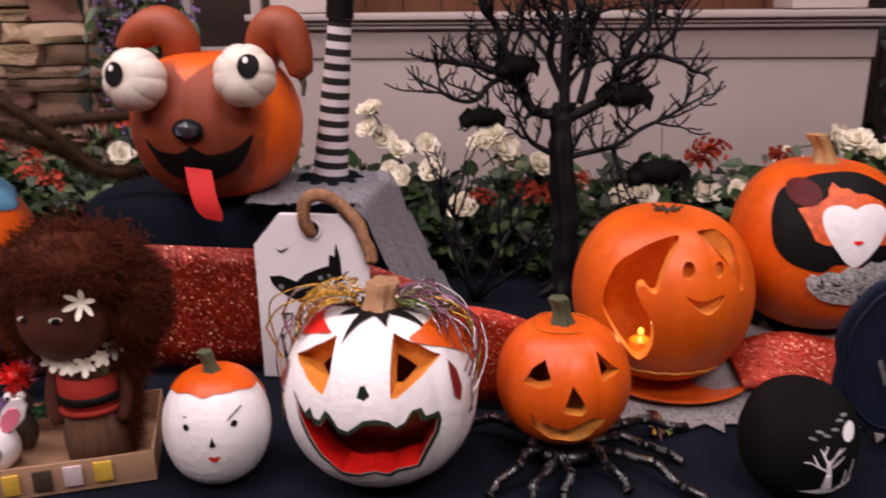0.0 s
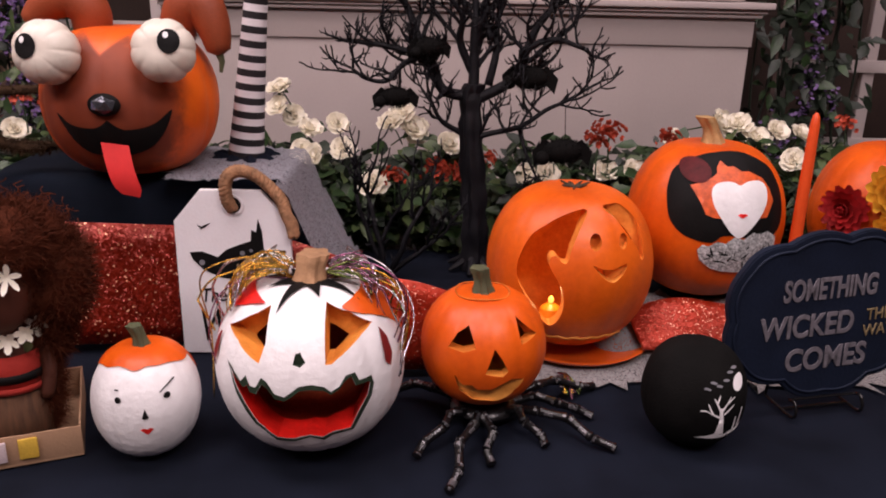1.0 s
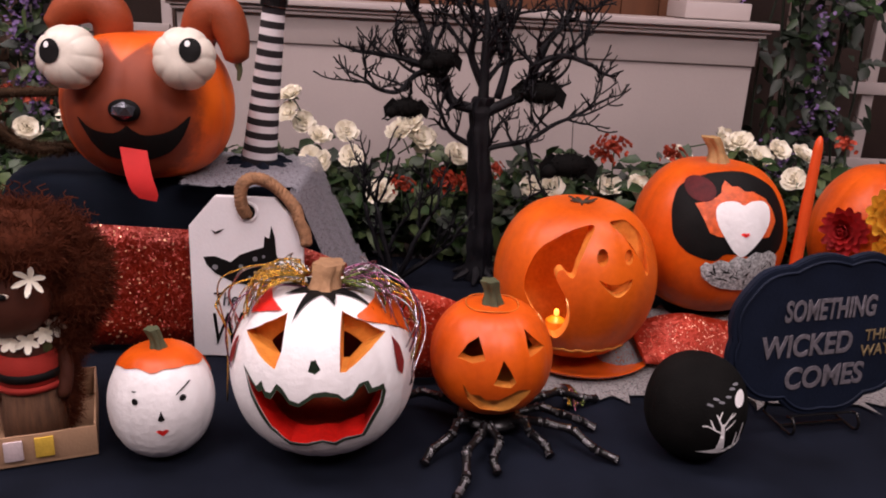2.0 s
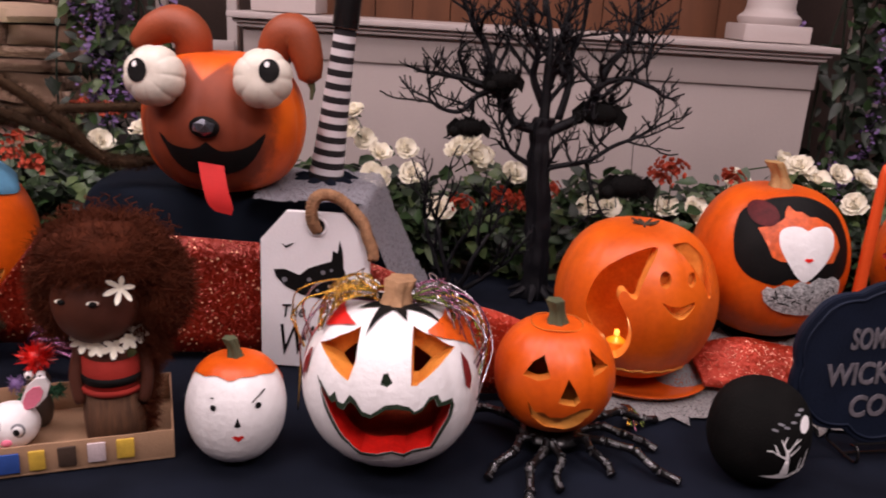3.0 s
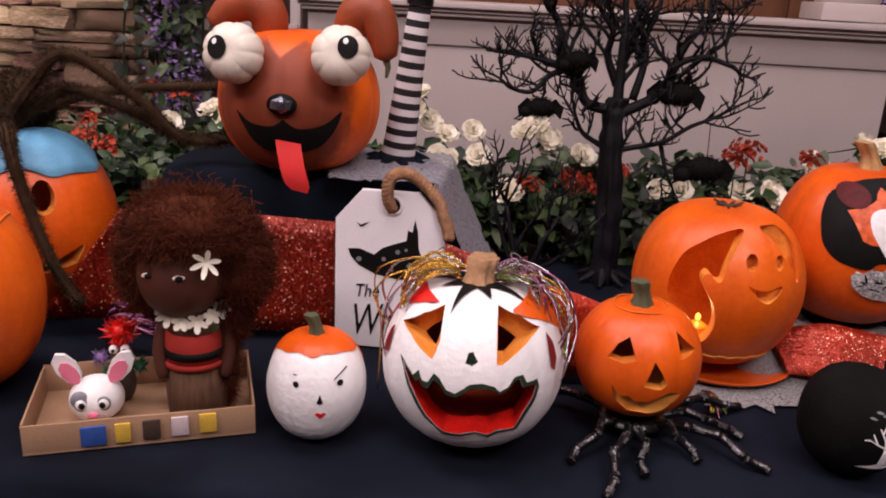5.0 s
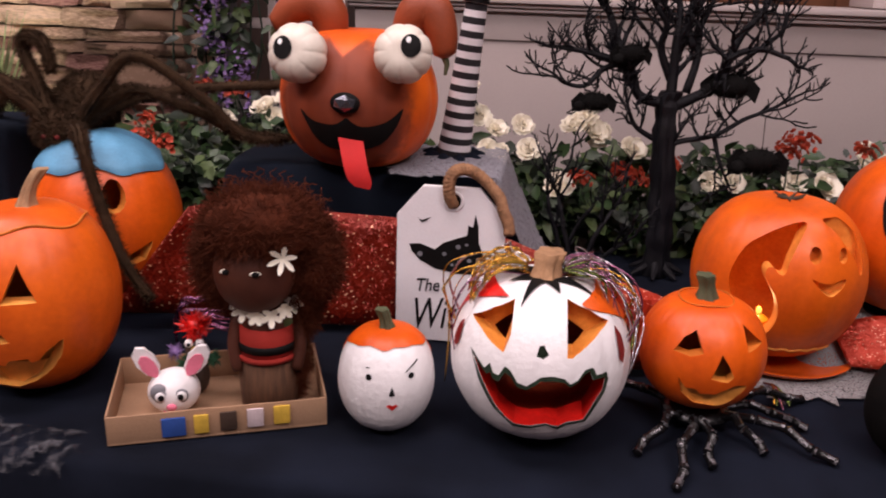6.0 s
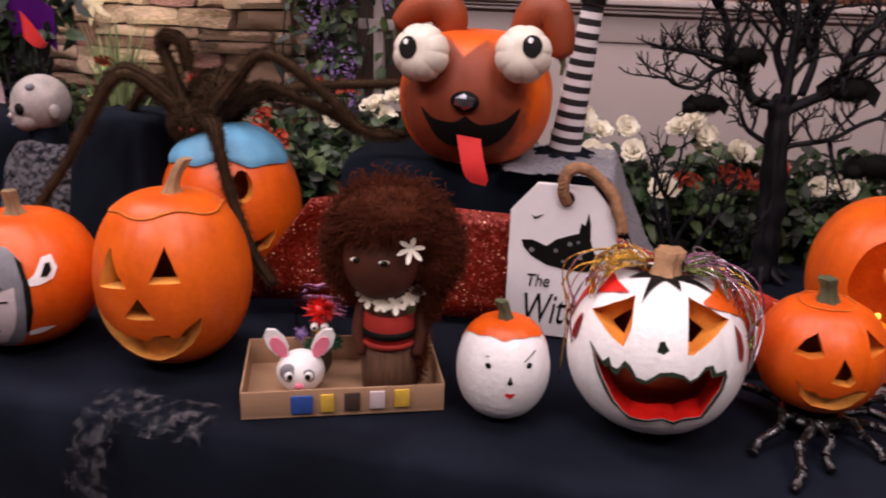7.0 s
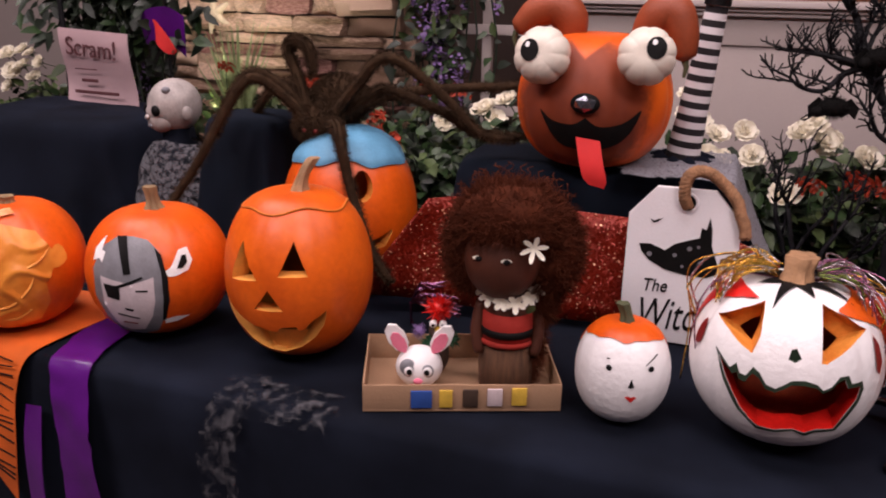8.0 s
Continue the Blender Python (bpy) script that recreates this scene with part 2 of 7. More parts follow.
LAMP_FRAME = surface("white_lamp_frame", (0.7, 0.7, 0.7), 0.5, 0.05, 5, 100, 0.1)
WOOD = surface("table_wood", (0.25, 0.16, 0.09), 0.6, 0.3, 8, 120, 0.3)


# ---- mesh helpers ----
def thing(name, label, category, at=(0, 0, 0), rz=0.0, group="", kind=""):
    ob = new(name)
    ob.empty_display_size = 0.02
    ob.matrix_world = pose(*at, 0, 0, rz)
    return tagged(ob, label, category, group, kind)


def finish(me, mats, sharp=40):
    for m in (mats if isinstance(mats, (list, tuple)) else [mats]):
        me.materials.append(m)
    me.polygons.foreach_set("use_smooth", [True] * len(me.polygons))
    if sharp:
        me.set_sharp_from_angle(angle=radians(sharp))
    me.update()


def part(name, bm, mats, parent=None, label="", sharp=40):
    """One bmesh as one mesh object under its thing."""
    me = bpy.data.meshes.new(name)
    bm.to_mesh(me)
    bm.free()
    finish(me, mats, sharp)
    ob = new(name, me)
    ob.parent = parent
    if label:
        ob["label"] = label
    return ob


def add_box(bm, c, s, m=None, mat=0, bevel=0.0):
    r = bmesh.ops.create_cube(bm, size=1.0, matrix=(m or Matrix()) @ Matrix.Translation(c) @ Matrix.Diagonal((*s, 1)))
    faces = {f for v in r["verts"] for f in v.link_faces}
    for f in faces:
        f.material_index = mat
    if bevel:
        g = bmesh.ops.bevel(bm, geom=list({e for f in faces for e in f.edges}), offset=bevel, segments=2, affect="EDGES", profile=0.6)
        for f in g["faces"]:
            f.material_index = mat
    return bm


def boxed(c, s, bevel=0.003):
    return add_box(bmesh.new(), c, s, bevel=bevel)


def add_ball(bm, c, r, u=16, v=10, mat=0, m=None):
    r = r if isinstance(r, (tuple, list)) else (r, r, r)
    g = bmesh.ops.create_uvsphere(bm, u_segments=u, v_segments=v, radius=1.0, matrix=(m or Matrix()) @ Matrix.Translation(c) @ Matrix.Diagonal((*r, 1)))
    for f in {f for q in g["verts"] for f in q.link_faces}:
        f.material_index = mat
    return g["verts"]


def add_tube(bm, pts, radii, sides=8, mat=0, cap=True):
    """A tapering tube along points."""
    pts = [Vector(p) for p in pts]
    n = len(pts)
    if not isinstance(radii, (list, tuple)):
        radii = [radii] * n
    rings, up = [], Vector((0.13, 0.27, 0.95)).normalized()
    for i, p in enumerate(pts):
        t = (pts[min(i + 1, n - 1)] - pts[max(i - 1, 0)]).normalized()
        a = up - t * up.dot(t)
        if a.length < 1e-4:
            a = t.orthogonal()
        a.normalize()
        up = a
        b = t.cross(a)
        rings.append([bm.verts.new(p + (a * math.cos(2 * math.pi * k / sides) + b * math.sin(2 * math.pi * k / sides)) * radii[i]) for k in range(sides)])
    for r0, r1 in zip(rings, rings[1:]):
        for k in range(sides):
            f = bm.faces.new((r0[k], r0[(k + 1) % sides], r1[(k + 1) % sides], r1[k]))
            f.material_index = mat
    if cap:
        bm.faces.new(rings[0][::-1]).material_index = mat
        bm.faces.new(rings[-1]).material_index = mat
    return rings


def arc(pts, steps=6):
    """A smooth line through points."""
    P = [Vector(p) for p in pts]
    P = [P[0] * 2 - P[1]] + P + [P[-1] * 2 - P[-2]]
    out = []
    for i in range(1, len(P) - 2):
        for k in range(steps):
            t = k / steps
            a, b, c, d = P[i - 1], P[i], P[i + 1], P[i + 2]
            out.append(0.5 * ((2 * b) + (c - a) * t + (2 * a - 5 * b + 4 * c - d) * t * t + (3 * b - a - 3 * c + d) * t ** 3))
    return out + [P[-2]]


def lathe(profile, seg=32, mat=0, bm=None, m=None):
    """A turned form from (radius, height) pairs."""
    bm = bm or bmesh.new()
    m = m or Matrix()
    rings = [[bm.verts.new(m @ Vector((r * math.cos(2 * math.pi * k / seg), r * math.sin(2 * math.pi * k / seg), z))) for k in range(seg)] for r, z in profile]
    for a, b in zip(rings, rings[1:]):
        for k in range(seg):
            bm.faces.new((a[k], a[(k + 1) % seg], b[(k + 1) % seg], b[k])).material_index = mat
    bm.faces.new(rings[0][::-1]).material_index = mat
    bm.faces.new(rings[-1]).material_index = mat
    return bm


def slab(poly, y0, y1, mat=0, bm=None, bevel=0.0):
    """A board cut to an outline in x and z, from y0 to y1."""
    bm = bm or bmesh.new()
    a = [bm.verts.new((x, y0, z)) for x, z in poly]
    f = bm.faces.new(a)
    g = bmesh.ops.extrude_face_region(bm, geom=[f])
    vs = [v for v in g["geom"] if isinstance(v, bmesh.types.BMVert)]
    for v in vs:
        v.co.y = y1
    allf = {q for v in a + vs for q in v.link_faces}
    for q in allf:
        q.material_index = mat
    bmesh.ops.recalc_face_normals(bm, faces=list(allf))
    if bevel:
        es = [e for e in {e for q in allf for e in q.edges} if abs(e.verts[0].co.y - e.verts[1].co.y) < 1e-6]
        bmesh.ops.bevel(bm, geom=es, offset=bevel, segments=2, affect="EDGES")
    return bm


def strip(left, right, thick=0.0015, mat=0, bm=None):
    """A ribbon between two lines of points."""
    bm = bm or bmesh.new()
    cols = 6
    rows = [[bm.verts.new(Vector(a).lerp(Vector(b), k / cols)) for k in range(cols + 1)] for a, b in zip(left, right)]
    fs = [bm.faces.new((r0[k], r0[k + 1], r1[k + 1], r1[k])) for r0, r1 in zip(rows, rows[1:]) for k in range(cols)]
    bmesh.ops.recalc_face_normals(bm, faces=fs)
    bmesh.ops.solidify(bm, geom=fs, thickness=thick)
    for f in bm.faces:
        f.material_index = mat
    return bm


def words(name, text, size, at, parent, mat, label="", rz=0.0, squeeze=1.0, deep=0.0008, slant=0.0, bold=0.0):
    cu = bpy.data.curves.new(name, "FONT")
    cu.body, cu.size, cu.extrude, cu.align_x = text, size, deep, "CENTER"
    cu.shear, cu.offset = slant, bold
    tmp = new(name, cu)
    bpy.context.view_layer.update()
    me = bpy.data.meshes.new_from_object(tmp.evaluated_get(bpy.context.evaluated_depsgraph_get()))
    bpy.data.objects.remove(tmp)
    me.transform(pose(*at, 90, 0, 0) @ Matrix.Rotation(radians(rz), 4, "Z") @ Matrix.Diagonal((squeeze, 1, 1, 1)))
    me.materials.clear()
    me.materials.append(mat)
    ob = new(name, me)
    ob.parent = parent
    if label:
        ob["label"] = label
    return ob


# ---- the hall round the display ----
def structure(name, bm, mats, label="", sharp=40):
    return tagged(part(name, bm, mats, None, label, sharp), kind="structure")


structure("floor", boxed((0, 0, -0.02), (14, 12, 0.04), 0), FLOOR, "brown hall carpet")
structure("ceiling", boxed((0, 0, 4.02), (14, 12, 0.10), 0), CEILING, "plain pale hall ceiling")
structure("wall_south", boxed((0, -6.05, 2), (14, 0.1, 4), 0), HALL_WALL, "plain hall wall")
structure("wall_north", boxed((0, 6.05, 2), (14, 0.1, 4), 0), HALL_WALL, "plain hall wall")
structure("wall_east", boxed((7.05, 0, 2), (0.1, 12, 4), 0), HALL_WALL, "plain hall wall")
structure("wall_west", boxed((-7.05, 0, 2), (0.1, 12, 4), 0), HALL_WALL, "plain hall wall")
structure("wall_pale", boxed((-5.2, 3.0, 1.5), (3.0, 0.1, 3.0), 0), WALL_PAINT, "pale grey painted wall beyond the roses")
structure("wall_back", boxed((0.65, 2.35, 1.5), (3.9, 0.12, 3.0), 0), DARK_WALL, "dark brown wall behind the trellises")
for x, y, z, power in LAMPS:
    t = thing("ceiling_light", "white framed rectangular ceiling light panel", "ceiling light", (x, y, z), group="ceiling lights")
    bm = bmesh.new()
    for cx, cy, sx, sy in ((0, 0.485, 1.94, 0.05), (0, -0.485, 1.94, 0.05), (0.945, 0, 0.05, 0.92), (-0.945, 0, 0.05, 0.92)):
        add_box(bm, (cx, cy, 0.02), (sx, sy, 0.1), bevel=0.004)
    part("frame", bm, LAMP_FRAME, t)

# half wall with mouldings and column bases
hw = structure("half_wall", boxed((0.25, 1.61, 0.6155), (1.72, 0.22, 1.231), 0.002), WALL_PAINT, "cream painted half wall behind the flowers")
bm = boxed((0.25, 1.606, 1.2725), (1.73, 0.228, 0.083), 0.003)
structure("frieze_board", bm, WALL_PAINT, "cream frieze board on the half wall")
bm = bmesh.new()
for z, h, d in ((1.3205, 0.013, 0.25), (1.3335, 0.013, 0.27), (1.3490, 0.018, 0.30)):
    add_box(bm, (0.25, 1.60, z), (1.73 + (d - 0.22) * 1.0, d, h), bevel=0.004)
structure("cornice_trim", bm, TRIM_PAINT, "cream stepped cornice moulding")
for x in (-0.50, 0.99):
    t = thing("column", "cream round column on a square stepped base", "column", (x, 1.62, 1.361), group="columns on the half wall")
    part("plinth", boxed((0, 0, 0.025), (0.20, 0.20, 0.05), 0.006), TRIM_PAINT, t)
    part("shaft", lathe([(0.088, 0.05), (0.094, 0.06), (0.094, 0.072), (0.078, 0.085), (0.072, 0.10), (0.070, 1.6)], 32), TRIM_PAINT, t)
# brown boarded wall above the half wall
bm = bmesh.new()
for k in range(14):
    add_box(bm, (-0.62 + k * 0.136, 2.02, 1.7), (0.133, 0.02, 2.0), bevel=0.003)
structure("boarding", bm, BROWN_WALL, "brown vertical boarding above the half wall")


# trellises
def trellis(label, at, xs, zs, width=0.035):
    t = thing("trellis", label, "trellis", at, group="garden trellises")
    for x in xs:
        part("post", boxed((x, 0, 0.9), (width, 0.03, 1.8), 0.003), TRIM_PAINT, t)
    for z in zs:
        part("rail", boxed(((xs[0] + xs[-1]) / 2, -0.017, z), (xs[-1] - xs[0] + 0.02, 0.02, width), 0.003), TRIM_PAINT, t)
    return t


trellis("cream lattice trellis hung with lilac blossom", (-1.07, 1.78, 0), (-0.10, 0.10, 0.34), (0.55, 0.95, 1.235, 1.6))
trellis("cream lattice trellis behind dark climbing leaves", (1.5, 1.78, 0), (-0.16, 0.13, 0.42), (0.55, 0.9, 1.16, 1.44), 0.04)

# table under its cloth
t = thing("table", "long wooden display table hidden under black cloth", "table", (0, 0.45, 0))
part("tabletop", boxed((-0.05, 0.0, 0.725), (3.2, 1.06, 0.03), 0.004), WOOD, t)
for x in (-1.4, 1.4):
    for y in (-0.4, 0.4):
        part("leg", boxed((x, y, 0.355), (0.05, 0.05, 0.71), 0.004), WOOD, t)


def table_cloth():
    """The cloth lies flat, rolls over the edge and hangs in folds."""
    edge = [(-1.80, 1.0), (-1.80, 0.02), (-1.22, -0.11), (1.75, -0.11), (1.75, 1.0)]
    line = []
    for (ax, ay), (bx, by) in zip(edge, edge[1:]):
        n = max(2, int(math.hypot(bx - ax, by - ay) / 0.022))
        line += [(ax + (bx - ax) * k / n, ay + (by - ay) * k / n) for k in range(n)]
    line.append(edge[-1])
    n = len(line)
    sm = [tuple(sum(line[min(max(i + d, 0), n - 1)][a] for d in (-2, -1, 0, 1, 2)) / 5 for a in (0, 1)) for i in range(n)]
    bm = bmesh.new()
    rows = []
    fall = [(-0.022, 0.0), (-0.012, -0.0018), (-0.004, -0.007), (0.002, -0.016)] + [(0.006, -0.016 - 0.045 * k) for k in range(1, 17)]
    for j, (out, dz) in enumerate(fall):
        row = []
        for i, (x, y) in enumerate(sm):
            a, b = sm[max(i - 1, 0)], sm[min(i + 1, n - 1)]
            tx, ty = b[0] - a[0], b[1] - a[1]
            l = math.hypot(tx, ty) or 1
            nx, ny = ty / l, -tx / l
            hang = max(0, j - 3) / 16
            wave = hang * (0.020 * math.sin(i * 0.33 + 2.1 * math.sin(i * 0.07)) + 0.010 * math.sin(i * 0.9 + j * 0.1))
            o = out + 0.03 * hang + wave
            row.append(bm.verts.new((x + nx * o, y + ny * o, 0.75 + dz)))
        rows.append(row)
    for r0, r1 in zip(rows, rows[1:]):
        for i in range(n - 1):
            bm.faces.new((r0[i], r0[i + 1], r1[i + 1], r1[i]))
    # flat top in a grid of shallow ripples, joined to the rolled edge
    inner = rows[0]
    depth = 14
    last = inner
    for k in range(1, depth + 1):
        row = []
        for v in inner:
            y = v.co.y + (0.98 - v.co.y) * k / depth
            x = v.co.x
            row.append(bm.verts.new((x, y, 0.75 + 0.0022 * noise.noise((x * 7, y * 7, 0.3)) - 0.001)))
        for i in range(n - 1):
            if (row[i].co - row[i + 1].co).length > 1e-5:
                bm.faces.new((last[i + 1], last[i], row[i], row[i + 1]))
        last = row
    bmesh.ops.remove_doubles(bm, verts=bm.verts, dist=1e-5)
    bmesh.ops.recalc_face_normals(bm, faces=bm.faces)
    ob = part("tablecloth", bm, CLOTH, None, sharp=0)
    return tagged(ob, "black cloth draped over the display table in folds", "tablecloth")


table_cloth()


def draped(name, label, x0, x1, y0, y1, z0, z1, mat, flare=(0.06, 0.06, 0.05), folds=9, seed=1.0, category="draped riser"):
    """A raised box under a draped cloth: rounded top, folds that open towards the foot. flare: left, right, front."""
    bm = bmesh.new()
    cx, cy, hx, hy = (x0 + x1) / 2, (y0 + y1) / 2, (x1 - x0) / 2, (y1 - y0) / 2
    seg, rings = 120, []
    prof = [(0.0, 0.0), (0.35, 0.0), (0.7, 0.0), (0.88, 0.01), (0.95, 0.03), (0.985, 0.07), (1.0, 0.14)] + [(1.0, 0.14 + 0.86 * k / 12) for k in range(1, 13)]
    for s, d in prof:
        ring = []
        for k in range(seg):
            a = 2 * math.pi * k / seg
            c, q = math.cos(a), math.sin(a)
            p = 5.0 - 2.2 * d
            sx = math.copysign(abs(c) ** (2 / p), c)
            sy = math.copysign(abs(q) ** (2 / p), q)
            f = d ** 1.3
            fx = (flare[1] if c > 0 else flare[0]) * f * abs(sx)
            fy = (flare[2] if q < 0 else 0.02) * f * abs(sy)
            w = f * 0.016 * math.sin(folds * a + 2.0 * math.sin(3 * a + seed)) + 0.006 * noise.noise((sx * 3 + seed, sy * 3, d * 2))
            x = cx + (hx * s + fx + w) * sx
            y = cy + (hy * s + fy + w) * sy
            z = z1 - (z1 - z0) * d + (0.006 * noise.noise((x * 9, y * 9, seed)) if d < 0.1 else 0)
            ring.append(bm.verts.new((x, y, max(z, z0 + 0.001))))
        rings.append(ring)
    for r0, r1 in zip(rings, rings[1:]):
        for k in range(seg):
            bm.faces.new((r0[k], r1[k], r1[(k + 1) % seg], r0[(k + 1) % seg]))
    bmesh.ops.remove_doubles(bm, verts=bm.verts, dist=1e-6)
    bmesh.ops.recalc_face_normals(bm, faces=bm.faces)
    return tagged(part(name, bm, mat, None, sharp=0), label, category)


draped("draped_riser", "black cloth over a tall riser box on the table", -0.66, -0.09, 0.465, 0.74, 0.752, 1.048, CLOTH_BLUE, (0.06, 0.14, 0.03), 11, 1.0)
draped("draped_riser", "black cloth over a low step on the table", 0.52, 1.55, 0.46, 0.84, 0.752, 0.812, CLOTH, (0.03, 0.03, 0.05), 13, 2.0)
draped("draped_riser", "black cloth over a broad riser beside the doll head", -2.05, -1.50, 0.40, 0.82, 0.752, 1.06, CLOTH, (0.05, 0.10, 0.07), 9, 3.0)
draped("draped_riser", "dark blue-black cloth over a narrow upright riser", -1.24, -1.06, 0.42, 0.62, 0.752, 1.10, CLOTH_BLUE, (0.06, 0.05, 0.05), 7, 4.0)


# ---- stone pillar of split ledge stones ----
pillar = structure("stone_pillar", boxed((-1.93, 2.15, 1.5), (1.1, 0.26, 3.0), 0), MORTAR, "pillar faced with split tan ledge stones")


# ---- pumpkins ----
def rho(w, h, z, square=0.86):
    u = min(1.0, abs(z) / (h / 2))
    return w / 2 * max(0.0, 1 - u * u) ** (0.5 * square)


def rib(theta, ribs, groove):
    return 1 - groove * (1 - abs(math.sin(ribs * theta / 2))) ** 2


def pumpkin_bm(w, h, ribs=12, groove=0.05, dent=0.05, seg=144, rings=56, square=0.86, bm=None, flip=False, mat=0, lean=0.0):
    """A ribbed gourd about its centre, a little sunk at both ends."""
    bm = bm or bmesh.new()
    rows = []
    for i in range(1, rings):
        ph = math.pi * (i / rings - 0.5)
        z = h / 2 * math.sin(ph)
        r = rho(w, h, z, square)
        k = math.exp(-(r / (0.22 * w)) ** 2)
        zz = z - math.copysign(dent * h * k, z)
        rows.append([bm.verts.new((r * rib(t, ribs, groove) * math.sin(t) + lean * zz, -r * rib(t, ribs, groove) * math.cos(t), zz))
                     for t in (2 * math.pi * j / seg for j in range(seg))])
    fs = []
    for a, b in zip(rows, rows[1:]):
        for j in range(seg):
            q = (a[j], a[(j + 1) % seg], b[(j + 1) % seg], b[j])
            fs.append(bm.faces.new(q[::-1] if flip else q))
    for row, up in ((rows[0], False), (rows[-1], True)):
        fs.append(bm.faces.new(row if up != flip else row[::-1]))
    for f in fs:
        f.material_index = mat
    return bm


def skin_point(x, z, w, h, ribs, groove, lift, square=0.86):
    """The place on the front of a gourd behind (x, z), lifted off it."""
    r = rho(w, h, z, square)
    t = math.asin(max(-1, min(1, x / max(r, 1e-4))))
    for _ in range(3):
        q = r * rib(t, ribs, groove)
        t = math.asin(max(-0.999, min(0.999, x / max(q, 1e-4))))
    q = r * rib(t, ribs, groove) + lift
    return Vector((q * math.sin(t), -q * math.cos(t), z * (1 + 2 * lift / h)))


def painted(name, poly, dims, mat, parent, label="", lift=0.0016, grid=0.007, turn=0.0):
    """A coat of paint of the given outline on the front of a gourd. dims: w, h, ribs, groove."""
    bm = bmesh.new()
    bm.faces.new([bm.verts.new((x, 0, z)) for x, z in poly])
    xs, zs = [p[0] for p in poly], [p[1] for p in poly]
    for lo, hi, no in ((min(xs), max(xs), (1, 0, 0)), (min(zs), max(zs), (0, 0, 1))):
        k = lo + grid
        while k < hi:
            bmesh.ops.bisect_plane(bm, geom=bm.verts[:] + bm.edges[:] + bm.faces[:], plane_co=(k, 0, k), plane_no=no)
            k += grid
    bmesh.ops.triangulate(bm, faces=bm.faces)
    for v in bm.verts:
        v.co = skin_point(v.co.x, v.co.z, *dims, lift)
    bmesh.ops.rotate(bm, verts=bm.verts, cent=(0, 0, 0), matrix=Matrix.Rotation(radians(turn), 3, "Z"))
    bmesh.ops.recalc_face_normals(bm, faces=bm.faces)
    if bm.faces and sum((f.normal.dot(f.calc_center_median()) for f in bm.faces)) < 0:
        bmesh.ops.reverse_faces(bm, faces=bm.faces)
    return part(name, bm, mat, parent, label, sharp=0)


def disc(x, z, r, n=18, rz=None, wob=0.0):
    return [(x + r * math.cos(2 * math.pi * k / n) * (1 + wob * math.sin(5 * k)), z + (rz or r) * math.sin(2 * math.pi * k / n) * (1 + wob * math.sin(5 * k))) for k in range(n)]


def rounded(poly, n=4):
    """A smooth closed outline through the corners of poly."""
    out, m = [], len(poly)
    for i in range(m):
        a, b, c, d = (poly[(i + j - 1) % m] for j in range(4))
        for k in range(n):
            u = k / n
            out.append(tuple(0.5 * (2 * b[q] + (c[q] - a[q]) * u + (2 * a[q] - 5 * b[q] + 4 * c[q] - d[q]) * u * u + (3 * b[q] - a[q] - 3 * c[q] + d[q]) * u ** 3) for q in (0, 1)))
    return out


def wrap_cut(poly, r_in, r_out, slot):
    """A cutting block bent round the upright axis. poly: degrees from the front, and height."""
    bm = bmesh.new()
    bm.faces.new([bm.verts.new((a, 0, z)) for a, z in poly])
    lo, hi = min(p[0] for p in poly), max(p[0] for p in poly)
    k = lo + 6
    while k < hi:
        bmesh.ops.bisect_plane(bm, geom=bm.verts[:] + bm.edges[:] + bm.faces[:], plane_co=(k, 0, 0), plane_no=(1, 0, 0))
        k += 6
    first = bm.verts[:]
    g = bmesh.ops.extrude_face_region(bm, geom=bm.faces[:])
    second = [v for v in g["geom"] if isinstance(v, bmesh.types.BMVert)]
    for vs, r in ((first, r_out), (second, r_in)):
        for v in vs:
            a = radians(v.co.x)
            v.co.x, v.co.y = r * math.sin(a), -r * math.cos(a)
    for f in bm.faces:
        f.material_index = slot
    bmesh.ops.recalc_face_normals(bm, faces=bm.faces)
    return bm


def carved(name, dims, cuts, mats, parent, thick=0.82, dent=0.05, label="", square=0.86):
    """A hollow gourd with openings cut through its wall. cuts: outline, how deep (share of the width), material slot."""
    w, h, ribs, groove = dims
    bm = pumpkin_bm(w, h, ribs, groove, dent, square=square)
    pumpkin_bm(w * thick, h * thick, ribs, groove * 0.6, 0.03, 72, 28, square, bm, True, 1)
    me = bpy.data.meshes.new(name)
    bm.to_mesh(me)
    bm.free()
    ob = new(name, me)
    for m in mats:
        me.materials.append(m)
    tools = []
    for poly, deep, slot, *turn in cuts:
        cb = wrap_cut(poly, w * (0.5 - deep), w * 0.62, slot) if turn else slab(poly, -w * 0.62, -w * 0.5 + w * deep, slot)
        cm = bpy.data.meshes.new("cut")
        cb.to_mesh(cm)
        cb.free()
        for m in mats:
            cm.materials.append(m)
        co = new("cut", cm)
        md = ob.modifiers.new("cut", "BOOLEAN")
        md.operation, md.solver, md.object = "DIFFERENCE", "EXACT", co
        tools.append(co)
    bpy.context.view_layer.update()
    res = bpy.data.meshes.new_from_object(ob.evaluated_get(bpy.context.evaluated_depsgraph_get()))
    bpy.data.objects.remove(ob)
    for co in tools:
        bpy.data.objects.remove(co)
    if not res.materials:
        for m in mats:
            res.materials.append(m)
    res.polygons.foreach_set("use_smooth", [True] * len(res.polygons))
    res.set_sharp_from_angle(angle=radians(35))
    ob = new(name, res)
    ob.parent = parent
    if label:
        ob["label"] = label
    return ob


